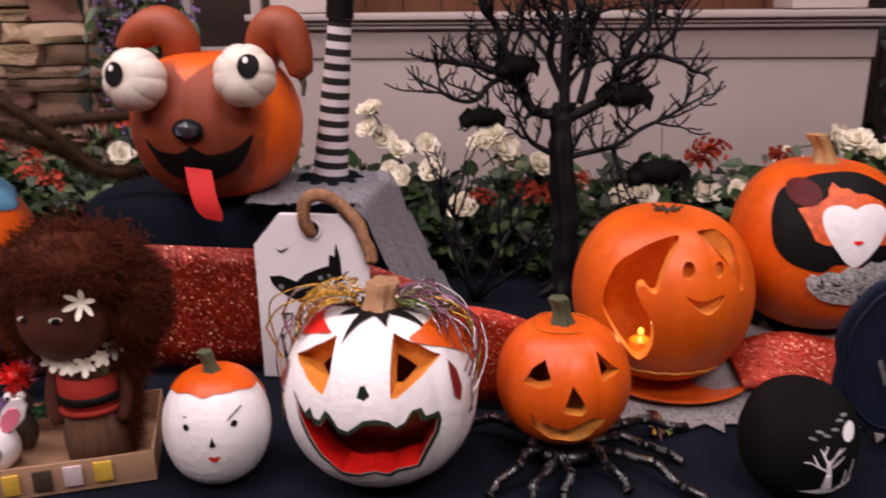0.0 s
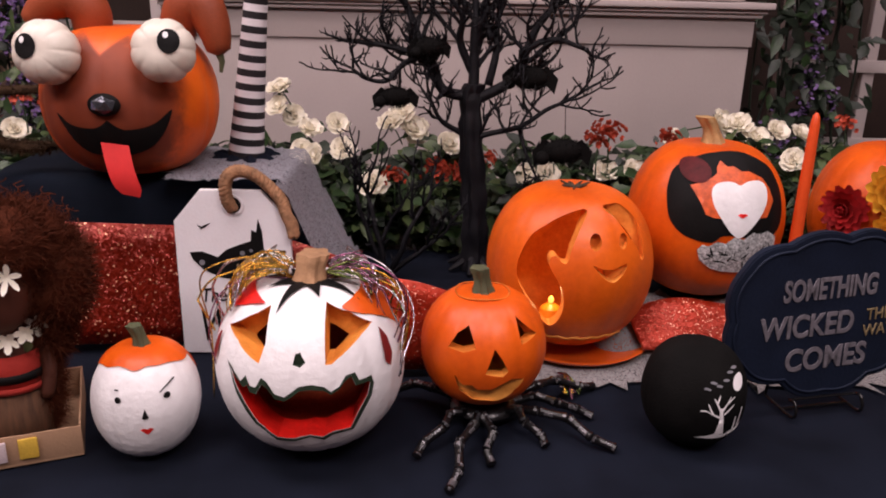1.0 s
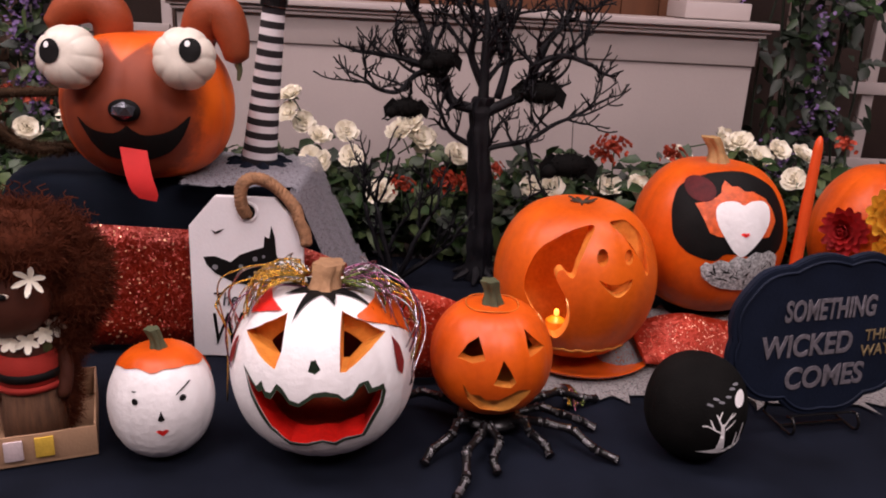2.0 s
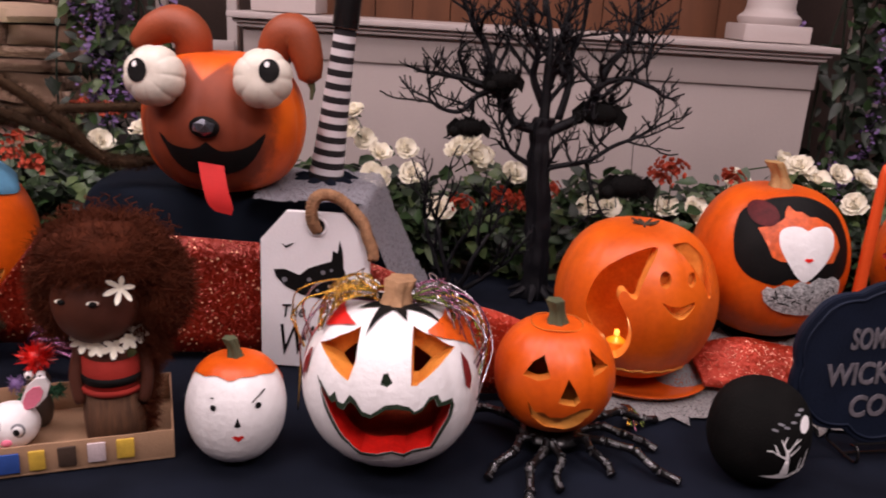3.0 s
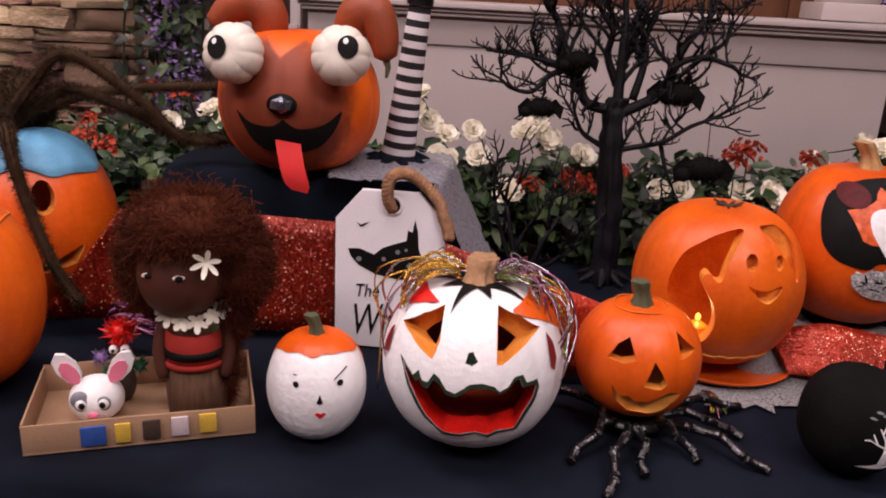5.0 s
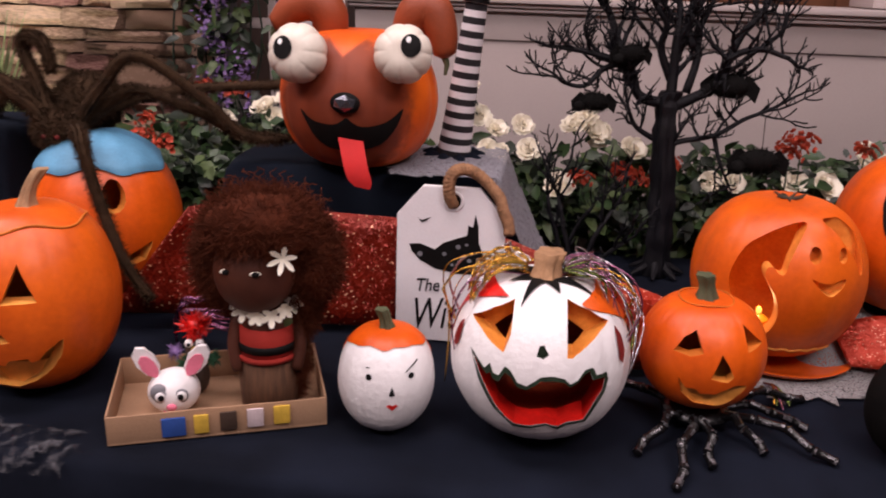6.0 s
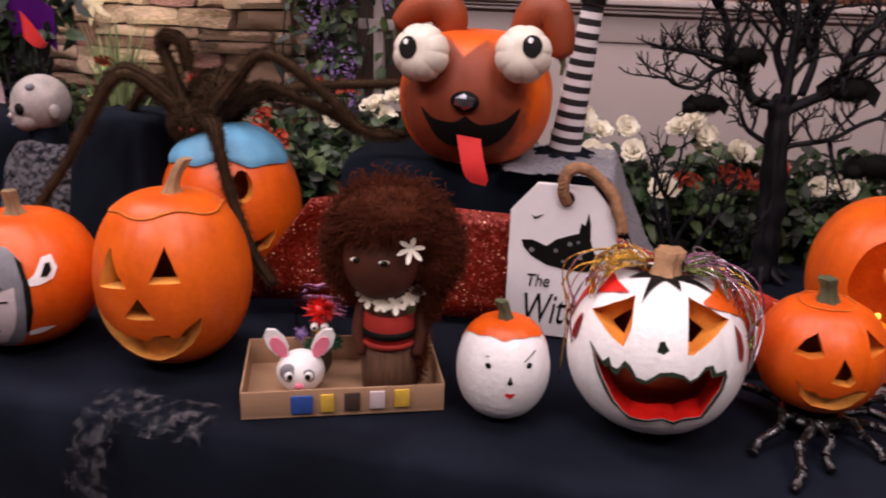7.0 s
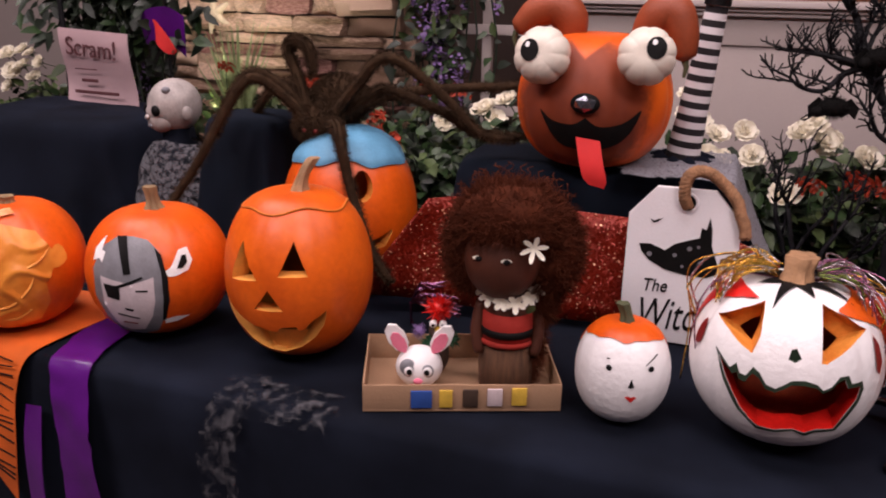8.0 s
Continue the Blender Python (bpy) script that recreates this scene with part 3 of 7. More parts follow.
def stem(parent, at, length, r, bend=(0.02, 0.0), mat=None, flare=1.7):
    bm = bmesh.new()
    sides, n = 16, 14
    for i in range(n + 1):
        t = i / n
        rr = r * (1 + (flare - 1) * math.exp(-5 * t)) * (1 + 0.12 * max(0, t - 0.7) / 0.3) * (1 + 0.04 * math.sin(9 * t + at[0] * 90))
        cx, cy, cz = at[0] + bend[0] * t * t, at[1] + bend[1] * t * t, at[2] + length * t
        ring = [bm.verts.new((cx + rr * (1 + 0.13 * math.cos(5 * a + 1.6 * t) + 0.05 * math.cos(11 * a)) * math.cos(a), cy + rr * (1 + 0.13 * math.cos(5 * a + 1.6 * t) + 0.05 * math.cos(11 * a)) * math.sin(a), cz)) for a in (2 * math.pi * k / (sides * 2) for k in range(sides * 2))]
        if i:
            for k in range(sides * 2):
                bm.faces.new((last[k], last[(k + 1) % (sides * 2)], ring[(k + 1) % (sides * 2)], ring[k]))
        last = ring
    bm.faces.new(last)
    return part("stem", bm, mat or STEM, parent, sharp=50)


# large clown-faced pumpkin, painted white over orange
WP = (0.266, 0.257, 16, 0.020)
t = thing("carved_pumpkin", "white-painted grinning carved pumpkin with red mouth and tinsel", "pumpkin", (-0.002, 0.096, 0.882), group="carved pumpkins")
LIP_TOP = [(-0.096, 0.036), (-0.080, 0.022), (-0.075, 0.017), (-0.067, 0.027), (-0.066, 0.015), (-0.054, 0.0135), (-0.046, 0.028), (-0.038, 0.024), (-0.028, 0.010), (-0.016, 0.007), (-0.007, 0.0135), (0.003, 0.021), (0.018, 0.024), (0.034, 0.020), (0.042, 0.012), (0.052, 0.0165), (0.060, 0.030), (0.071, 0.0315), (0.0765, 0.020), (0.0904, 0.020)]
LIP_LOW = [(0.094, 0.008), (0.091, -0.009), (0.080, -0.029), (0.068, -0.054), (0.042, -0.057), (0.031, -0.064), (0.014, -0.056), (-0.006, -0.065), (-0.031, -0.066), (-0.044, -0.055), (-0.057, -0.043), (-0.070, -0.023), (-0.0825, -0.001)]
OUTER = LIP_TOP + LIP_LOW
rnd = random.Random(41)
CLOWN_MOUTH = [(x - 0.004 * math.copysign(1, x) * (abs(x) > 0.06), z - 0.0035 - rnd.uniform(0, 0.004) - (0.003 if x < -0.03 else 0)) for x, z in LIP_TOP] + [(x * 0.955, z + 0.0035 + 0.001 * (k % 3)) for k, (x, z) in enumerate(LIP_LOW)]
EYE_A = [(-0.0984, 0.0724), (-0.068, 0.091), (-0.040, 0.106), (-0.042, 0.068), (-0.050, 0.0445), (-0.0685, 0.0534)]
EYE_B = [(0.0312, 0.110), (0.060, 0.098), (0.0902, 0.0804), (0.065, 0.062), (0.043, 0.046), (0.0355, 0.047)]
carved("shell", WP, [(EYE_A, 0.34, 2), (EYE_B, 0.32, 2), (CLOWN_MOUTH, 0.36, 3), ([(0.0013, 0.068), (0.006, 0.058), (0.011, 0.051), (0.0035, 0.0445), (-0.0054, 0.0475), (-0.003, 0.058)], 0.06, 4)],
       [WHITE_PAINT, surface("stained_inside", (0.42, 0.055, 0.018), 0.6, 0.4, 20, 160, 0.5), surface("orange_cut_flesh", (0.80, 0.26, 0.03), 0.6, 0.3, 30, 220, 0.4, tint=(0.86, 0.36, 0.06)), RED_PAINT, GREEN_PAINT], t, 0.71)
for k in range(len(OUTER)):
    n = (k + 1) % len(OUTER)
    painted("mouth_outline", [CLOWN_MOUTH[k], CLOWN_MOUTH[n], OUTER[n], OUTER[k]][::-1], WP, GREEN_PAINT, t, "dark green ragged mouth outline" if k == 0 else "", 0.0013, 0.012)
painted("cheek_paint", disc(0.0, 0.039, 0.009, 14, 0.019, 0.12), WP, DARK_RED, t, "dark red painted cheek spot", 0.0030, 0.005, -66)
painted("cheek_paint", [(-0.008, 0.052), (0.0, 0.072), (0.007, 0.058), (0.008, 0.036), (0.002, 0.020), (-0.009, 0.030)], WP, DARK_RED, t, "dark red painted cheek spot", 0.0030, 0.005, 60)
# bare orange skin at the shoulders
painted("bare_skin", rounded([(-0.045, 0.108), (0.02, 0.112), (0.07, 0.095), (0.085, 0.05), (0.080, -0.02), (0.040, -0.01), (0.020, 0.040), (-0.016, 0.074), (-0.060, 0.098)]), WP, SKIN, t, "bare orange pumpkin skin", 0.0012, 0.007, 84)
painted("bare_skin", rounded([(0.045, 0.108), (-0.02, 0.112), (-0.07, 0.095), (-0.085, 0.05), (-0.080, -0.02), (-0.040, -0.01), (-0.030, 0.040), (-0.010, 0.080), (0.036, 0.102)]), WP, RED_PAINT, t, "red paint on the shoulder", 0.0012, 0.007, -74)
# black star round the stem
bm = bmesh.new()
star = []
for k in range(18):
    a = 2 * math.pi * k / 18 + 0.17
    r = (0.068 + 0.014 * math.sin(k * 1.7) - 0.010 * math.sin(a)) if k % 2 == 0 else 0.029
    star.append((r * math.cos(a), r * math.sin(a)))
bm.faces.new([bm.verts.new((x, y, 0)) for x, y in star])
for no in ((1, 0, 0), (0, 1, 0)):
    for k in range(-12, 13):
        bmesh.ops.bisect_plane(bm, geom=bm.verts[:] + bm.edges[:] + bm.faces[:], plane_co=(k * 0.007, k * 0.007, 0), plane_no=no)
for v in bm.verts:
    r = math.hypot(v.co.x, v.co.y)
    u = min(1, r / (WP[0] / 2))
    z = WP[1] / 2 * math.sqrt(max(0, 1 - u ** (2 / 0.86)))
    v.co.z = z - 0.05 * WP[1] * math.exp(-(r / (0.22 * WP[0])) ** 2) + 0.003
bmesh.ops.triangulate(bm, faces=bm.faces)
bmesh.ops.recalc_face_normals(bm, faces=bm.faces)
part("stem_star", bm, BLACK_PAINT, t, "black spiked paint round the stem", 0)
stem(t, (0, 0, 0.108), 0.044, 0.0185, (0.006, 0.012), surface("tan_cut_stem", (0.36, 0.20, 0.10), 0.8, 0.35, 40, 240, 0.7))
rnd = random.Random(5)
TINSELS = [TINSEL_GOLD, TINSEL_SILVER, TINSEL_GOLD, TINSEL_PURPLE, TINSEL_SILVER, TINSEL_GREEN]
for k in range(72):
    side = 1 if k % 2 else -1
    a = (0.0 if side > 0 else math.pi) + rnd.uniform(-0.55 if k % 3 else -1.0, 0.7) * side
    high, sway = rnd.uniform(0.008, 0.030), rnd.uniform(0.1, 0.55)
    hang = k in (3, 7, 11, 13, 17, 21, 25, 2, 10, 47, 51, 55, 59, 48)
    reach = rnd.uniform(1.0, 1.5) if hang and abs(math.sin(a)) < 0.5 else rnd.uniform(0.45, 0.80)
    pts = []
    for q in range(9):
        ph = 0.16 + reach * q / 8
        lift = high * math.sin(math.pi * (q + 0.6) / 9) + 0.003
        aa = a + rnd.uniform(-0.03, 0.03) + sway * math.sin(q * 0.7 + k)
        if math.sin(aa) < -0.42:
            aa = -0.43 if math.cos(aa) > 0 else math.pi + 0.43
        r = (WP[0] / 2) * math.sin(ph) ** 0.86 + lift * math.sin(ph)
        pts.append((r * math.cos(aa), r * math.sin(aa), WP[1] / 2 * math.cos(ph) + lift))
    bm = bmesh.new()
    add_tube(bm, arc(pts, 4), 0.0010 + 0.0004 * (k % 3), 5)
    part("tinsel_strand", bm, TINSELS[k % 6], t, sharp=0)

for k in range(8):
    side = 1 if k % 2 else -1
    out, top, low = rnd.uniform(0.120, 0.165), rnd.uniform(0.118, 0.150), rnd.uniform(-0.07, 0.06)
    y = rnd.uniform(-0.05, 0.03)
    pts = [(0.02 * side, 0.0, 0.118), (0.07 * side, y * 0.6, top + 0.006), (out * 0.85 * side, y, top - 0.004), (out * side, y * 1.2, top - 0.03), ((out + rnd.uniform(-0.012, 0.006)) * side, y * 1.3, (top + low) / 2), ((out - rnd.uniform(0.0, 0.02)) * side, y, low)]
    bm = bmesh.new()
    add_tube(bm, arc(pts, 6), 0.0012 + 0.0004 * (k % 3), 5)
    part("tinsel_strand", bm, TINSELS[(k // 2) % 6], t, sharp=0)

# small white face
SW = (0.146, 0.170, 12, 0.02)
t = thing("painted_pumpkin", "small white-painted pumpkin with a drawn face, orange top", "pumpkin", (-0.228, 0.062, 0.834), 10, group="painted pumpkins")
part("body", pumpkin_bm(*SW, dent=0.04, seg=96, rings=40), WHITE_PAINT, t, sharp=0)
bm = bmesh.new()
rows = []
for i in range(12):
    row = []
    for k in range(72):
        a = 2 * math.pi * k / 72
        z0 = 0.068 - 0.012 * (1 - abs(math.cos(a))) ** 1.2 - (0.03 if math.cos(a) < -0.2 else 0.0) - 0.004 * math.exp(-(math.sin(a / 2) / 0.10) ** 2) + 0.0008 * math.sin(9 * a)
        z = z0 + (0.0845 - z0) * (i / 11) ** 0.7
        r = rho(SW[0], SW[1], z) * rib(a, 12, 0.02) + 0.0014
        dz = 0.04 * SW[1] * math.exp(-(r / (0.22 * SW[0])) ** 2)
        row.append(bm.verts.new((r * math.sin(a), -r * math.cos(a), z - dz + 0.0012)))
    rows.append(row)
for a, b in zip(rows, rows[1:]):
    for k in range(72):
        bm.faces.new((a[k], a[(k + 1) % 72], b[(k + 1) % 72], b[k]))
bm.faces.new(rows[-1])
part("bare_top", bm, SKIN, t, "bare orange top", 0)
stem(t, (0, 0, 0.072), 0.036, 0.0085, (-0.008, 0.0), STEM_GREEN)
painted("eye", disc(-0.024, 0.030, 0.0042, 12), SW, BLACK_PAINT, t, "", 0.001, 0.004)
painted("eye", disc(0.036, 0.030, 0.0042, 12), SW, BLACK_PAINT, t, "", 0.001, 0.004)
painted("eyebrow", [(0.027, 0.036), (0.029, 0.0355), (0.045, 0.0475), (0.043, 0.049)], SW, BLACK_PAINT, t, "", 0.001, 0.004)
painted("eyebrow", [(-0.028, 0.041), (-0.0225, 0.042), (-0.023, 0.0432), (-0.028, 0.0425)], SW, BLACK_PAINT, t, "", 0.001, 0.004)
painted("nose", [(0.009, 0.018), (0.0045, 0.005), (0.008, 0.003), (0.0135, 0.005)], SW, BLACK_PAINT, t, "", 0.001, 0.004)
painted("lips", [(0.001, -0.012), (0.006, -0.0095), (0.010, -0.0115), (0.014, -0.0095), (0.018, -0.012), (0.010, -0.020)], SW, RED_PAINT, t, "small red heart-shaped lips", 0.001, 0.004)

# little jack-o'-lantern on spider legs
J = (0.190, 0.184, 12, 0.016)
t = thing("carved_pumpkin", "small orange carved pumpkin with triangle eyes and grin", "pumpkin", (0.247, 0.165, 0.876), group="carved pumpkins")
carved("shell", J, [([(-0.056, 0.025), (-0.042, 0.047), (-0.0265, 0.059), (-0.016, 0.030), (-0.034, 0.023)], 0.30, 2), ([(0.040, 0.067), (0.054, 0.055), (0.073, 0.038), (0.049, 0.031)], 0.30, 2), ([(0.010, 0.031), (0.021, 0.016), (0.031, -0.003), (0.023, -0.011), (-0.002, -0.007)], 0.25, 1),
               ([(-0.046, -0.013), (-0.034, -0.028), (-0.020, -0.026), (-0.012, -0.034), (0.008, -0.033), (0.018, -0.026), (0.036, -0.017), (0.054, -0.022), (0.077, -0.010), (0.074, -0.034), (0.064, -0.054), (0.038, -0.062), (0.012, -0.058), (-0.018, -0.055), (-0.038, -0.038)], 0.11, 1)],
       [SKIN, FLESH, FLESH_DEEP], t, 0.80)
stem(t, (-0.004, 0.0, 0.078), 0.042, 0.0115, (-0.006, 0.0), STEM_GREEN)
bm = bmesh.new()
add_tube(bm, [(0.040 * math.cos(a) - 0.004, 0.040 * math.sin(a), 0.0835 + 0.0015 * math.sin(3 * a)) for a in (2 * math.pi * k / 32 for k in range(33))], 0.0011, 5)
part("lid_cut", bm, FLESH_DEEP, t, sharp=0)

t = thing("spider_stand", "glossy black jointed spider legs, highlights coloured in on top", "decoration", (0.252, 0.165, 0.752))
bm = bmesh.new()
add_ball(bm, (0, 0, 0.020), (0.055, 0.055, 0.019), 24, 12)
part("body", bm, SHINY_BLACK, t)
for k, (x, y) in enumerate([(0.187, -0.100), (0.086, -0.096), (0.003, -0.146), (-0.059, -0.208), (-0.103, -0.128), (0.17, -0.01), (0.19, 0.09), (-0.17, 0.06)]):
    d = Vector((x, y, 0))
    l = d.length
    q = d.normalized()
    side = Vector((-q.y, q.x, 0)) * (0.006 if k % 2 else -0.006)
    start = q * 0.04
    pts = [start + Vector((0, 0, 0.022)), q * (0.04 + (l - 0.04) * 0.30) + side + Vector((0, 0, 0.034)), q * (0.04 + (l - 0.04) * 0.55) - side + Vector((0, 0, 0.029)), q * (0.04 + (l - 0.04) * 0.8) + side + Vector((0, 0, 0.014)), d + Vector((0, 0, 0.004))]
    bm = bmesh.new()
    for a, b in zip(pts, pts[1:]):
        seg = (b - a)
        prof = [(0.0, 0.0058), (0.08, 0.0082), (0.2, 0.0068), (0.5, 0.0064), (0.8, 0.0066), (0.92, 0.0080), (1.0, 0.0045)]
        add_tube(bm, [a + seg * u for u, _ in prof], [r for _, r in prof], 10)
    leg = part("leg", bm, [SHINY_BLACK, LEG_GLINT], t)
    # gloss highlights put into the colour: scattered upward faces turn silver
    for p in leg.data.polygons:
        if noise.noise(p.center * 200) > 0.22 and p.normal.z > 0.1:
            p.material_index = 1

# ghost pumpkin on its plate
G = (0.298, 0.306, 14, 0.012)
t = thing("plate", "round orange lacquered plate under the ghost pumpkin", "plate", (0.440, 0.445, 0.7605))
part("plate_body", lathe([(0.10, -0.006), (0.125, -0.003), (0.139, 0.008), (0.140, 0.0100), (0.137, 0.0108), (0.12, 0.0055), (0.10, 0.0030), (0.001, 0.0030)], 64), PLATE, t)
t = thing("carved_pumpkin", "orange pumpkin with a smiling ghost carved in an opening", "pumpkin", (0.417, 0.425, 0.919), group="carved pumpkins")
# the inner flesh colour is lightened to carry the candle's glow
carved("shell", G, [(rounded([(0.006, 0.1215), (-0.0085, 0.094), (-0.022, 0.0655), (-0.028, 0.045), (-0.037, 0.044), (-0.0465, 0.053), (-0.0545, 0.0494), (-0.056, 0.036), (-0.043, 0.014), (-0.034, -0.004), (-0.030, -0.031), (-0.036, -0.059), (-0.050, -0.074),
                                (-0.072, -0.050), (-0.090, -0.024), (-0.105, 0.0065), (-0.103, 0.039), (-0.086, 0.0765), (-0.059, 0.099), (-0.025, 0.1167)]), 0.36, 1),
               (rounded([(0.034, 0.1245), (0.050, 0.127), (0.067, 0.124), (0.091, 0.105), (0.103, 0.078), (0.108, 0.044), (0.103, 0.040), (0.092, 0.062), (0.079, 0.078), (0.056, 0.106)]), 0.30, 1),
               (disc(0.0175, 0.077, 0.0100, 14, 0.0135), 0.125, 2), (disc(0.066, 0.075, 0.0080, 14, 0.0120), 0.17, 1),
               (rounded([(0.014, 0.0405), (0.030, 0.0350), (0.051, 0.0335), (0.073, 0.0390), (0.068, 0.023), (0.052, 0.0115), (0.036, 0.018)]), 0.105, 1)],
       [SKIN_PALE, surface("candlelit_inner_flesh", (0.84, 0.20, 0.016), 0.6, 0.25, 20, 160, 0.4, tint=(0.92, 0.36, 0.06)), FLESH_DEEP], t, 0.84)
bm = bmesh.new()
rim = []
for k in range(41):
    a = radians(-32 + 78 * k / 40)
    z = -0.100 + 0.0016 * math.sin(k * 0.9) + 0.0009 * math.sin(k * 2.3)
    r = rho(G[0], G[1], z) * rib(a, G[2], G[3]) - 0.001
    rim.append((r * math.sin(a), -r * math.cos(a), z))
add_tube(bm, rim, 0.0028, 7)
part("carved_rim", bm, FLESH, t, "pale cut edge below the ghost", 0)
bm = bmesh.new()
for k in range(7):
    a = k * 0.9
    add_tube(bm, arc([(0.0, 0, 0.135), (0.012 * math.cos(a), 0.012 * math.sin(a), 0.140), (0.026 * math.cos(a), 0.026 * math.sin(a), 0.146 - 0.003 * (k % 3))], 4), [0.004 - 0.0003 * q for q in range(9)], 6)
part("dried_stem", bm, surface("dark_dry_stem", (0.05, 0.035, 0.02), 0.85, 0.4, 60, 200, 0.6), t)
t = thing("tealight", "amber plastic candle light inside the ghost pumpkin", "candle", (0.378, 0.355, 0.800))
part("cup", lathe([(0.017, 0.0), (0.020, 0.004), (0.021, 0.044), (0.018, 0.056), (0.008, 0.063), (0.001, 0.066)], 24), AMBER, t)
glow = bpy.data.materials.new("tealight_bulb")
glow.use_nodes = True
glow.node_tree.nodes["Principled BSDF"].inputs["Base Color"].default_value = (0.9, 0.4, 0.05, 1)
glow.node_tree.nodes["Principled BSDF"].inputs["Emission Color"].default_value = (1.0, 0.45, 0.08, 1)
glow.node_tree.nodes["Principled BSDF"].inputs["Emission Strength"].default_value = 2.0
candle_lamp = bpy.data.lights.new("tealight_lamp", "POINT")
candle_lamp.energy, candle_lamp.color, candle_lamp.shadow_soft_size = 0.13, (1.0, 0.62, 0.25), 0.008
new("tealight_lamp", candle_lamp).matrix_world = pose(0.378, 0.350, 0.893)
bm = bmesh.new()
add_ball(bm, (0, 0, 0.0705), (0.0050, 0.0050, 0.007), 12, 8)
part("bulb", bm, glow, t, "glowing amber bulb")

# pumpkin with a painted lady
L = (0.297, 0.320, 14, 0.016)
t = thing("painted_pumpkin", "large orange pumpkin painted with a red-haired figure", "pumpkin", (0.70, 0.56, 0.971), group="painted pumpkins")
part("body", pumpkin_bm(*L), SKIN, t, sharp=0)
stem(t, (0.0, 0, 0.138), 0.055, 0.015, (-0.022, 0.0), surface("golden_stem", (0.42, 0.25, 0.10), 0.75, 0.35, 40, 240, 0.6))
painted("hair_paint", rounded([(-0.101, 0.081), (-0.086, 0.112), (-0.041, 0.136), (0.019, 0.142), (0.067, 0.124), (0.092, 0.100), (0.108, 0.055), (0.098, 0.007), (0.060, -0.006), (0.031, 0.0), (-0.012, 0.004), (-0.032, -0.010), (-0.074, -0.003), (-0.098, 0.020), (-0.104, 0.050)]), L, BLACK_PAINT, t, "black painted background shape", 0.0012)
painted("flame_paint", [(-0.069, 0.086), (-0.052, 0.092), (-0.047, 0.102), (-0.036, 0.100), (-0.026, 0.108), (-0.024, 0.118), (-0.017, 0.128), (-0.006, 0.119), (0.005, 0.120), (0.018, 0.112), (0.032, 0.112), (0.058, 0.100), (0.072, 0.082), (0.080, 0.061), (0.067, 0.034), (-0.031, 0.035), (-0.045, 0.040), (-0.055, 0.062)], L, FLAME_PAINT, t, "orange-red painted hair", 0.0022)
painted("face_paint", rounded([(-0.036, 0.080), (-0.027, 0.092), (-0.010, 0.096), (0.004, 0.094), (0.013, 0.090), (0.026, 0.096), (0.045, 0.097), (0.058, 0.092), (0.065, 0.080), (0.063, 0.054), (0.043, 0.026), (0.018, 0.001), (0.004, 0.006), (-0.010, 0.021), (-0.032, 0.055)], 3), L, WHITE_PAINT, t, "plain white heart-shaped face", 0.0032)
painted("lips_paint", [(0.008, 0.041), (0.013, 0.044), (0.017, 0.043), (0.021, 0.044), (0.026, 0.041), (0.017, 0.036)], L, RED_PAINT, t, "", 0.0042, 0.005)
painted("red_spot", disc(-0.058, 0.110, 0.024, 20, 0.020), L, surface("deep_red_paint", (0.085, 0.006, 0.008), 0.6, 0.4, 40, 160, 0.3, spec=0.25), t, "dark red painted spot", 0.0030)
painted("collar_paint", [(-0.053, -0.025), (-0.046, -0.014), (-0.036, -0.016), (-0.022, -0.006), (-0.007, -0.010), (0.006, 0.002), (0.023, -0.002), (0.040, 0.010), (0.056, 0.006), (0.070, 0.010), (0.090, -0.002), (0.092, -0.024), (0.075, -0.046), (0.052, -0.066), (0.017, -0.066), (-0.008, -0.064), (-0.027, -0.058), (-0.046, -0.044)], L, LACE_PAINT, t, "grey and white ruffled collar paint", 0.0038)
rnd = random.Random(63)
for k in range(22):
    u = rnd.random()
    x, z = -0.040 + 0.120 * u, -0.050 + rnd.random() * 0.040 * (0.6 + 0.5 * u)
    a, l = rnd.uniform(0, math.pi), rnd.uniform(0.005, 0.012)
    dx, dz = math.cos(a) * l, math.sin(a) * l
    painted("collar_stroke", [(x - dx, z - dz), (x - dz * 0.16, z + dx * 0.16), (x + dx, z + dz), (x + dz * 0.16, z - dx * 0.16)], L, BLACK_PAINT, t, "", 0.0046, 0.01)

# black ball pumpkin with a white night scene
K = (0.150, 0.165, 10, 0.02)
t = thing("painted_pumpkin", "small matt black pumpkin with a white tree and moon", "pumpkin", (0.555, 0.107, 0.832), -6, group="painted pumpkins")
part("body", pumpkin_bm(*K, dent=0.03, seg=96, rings=40), CHALK_BLACK, t, sharp=0)
bx = 0.006
painted("moon_paint", disc(bx + 0.040, 0.040, 0.008, 14, 0.011), K, WHITE_PAINT, t, "", 0.001, 0.004)
painted("ground_paint", [(bx - 0.014, -0.040), (bx + 0.0, -0.036), (bx + 0.012, -0.032), (bx + 0.026, -0.036), (bx + 0.046, -0.028), (bx + 0.052, -0.022), (bx + 0.050, -0.032), (bx + 0.030, -0.042)], K, WHITE_PAINT, t, "", 0.001, 0.004)
painted("trunk_paint", [(bx + 0.012, -0.034), (bx + 0.016, -0.010), (bx + 0.014, 0.010), (bx + 0.019, 0.010), (bx + 0.022, -0.010), (bx + 0.026, -0.034)], K, WHITE_PAINT, t, "", 0.001, 0.004)
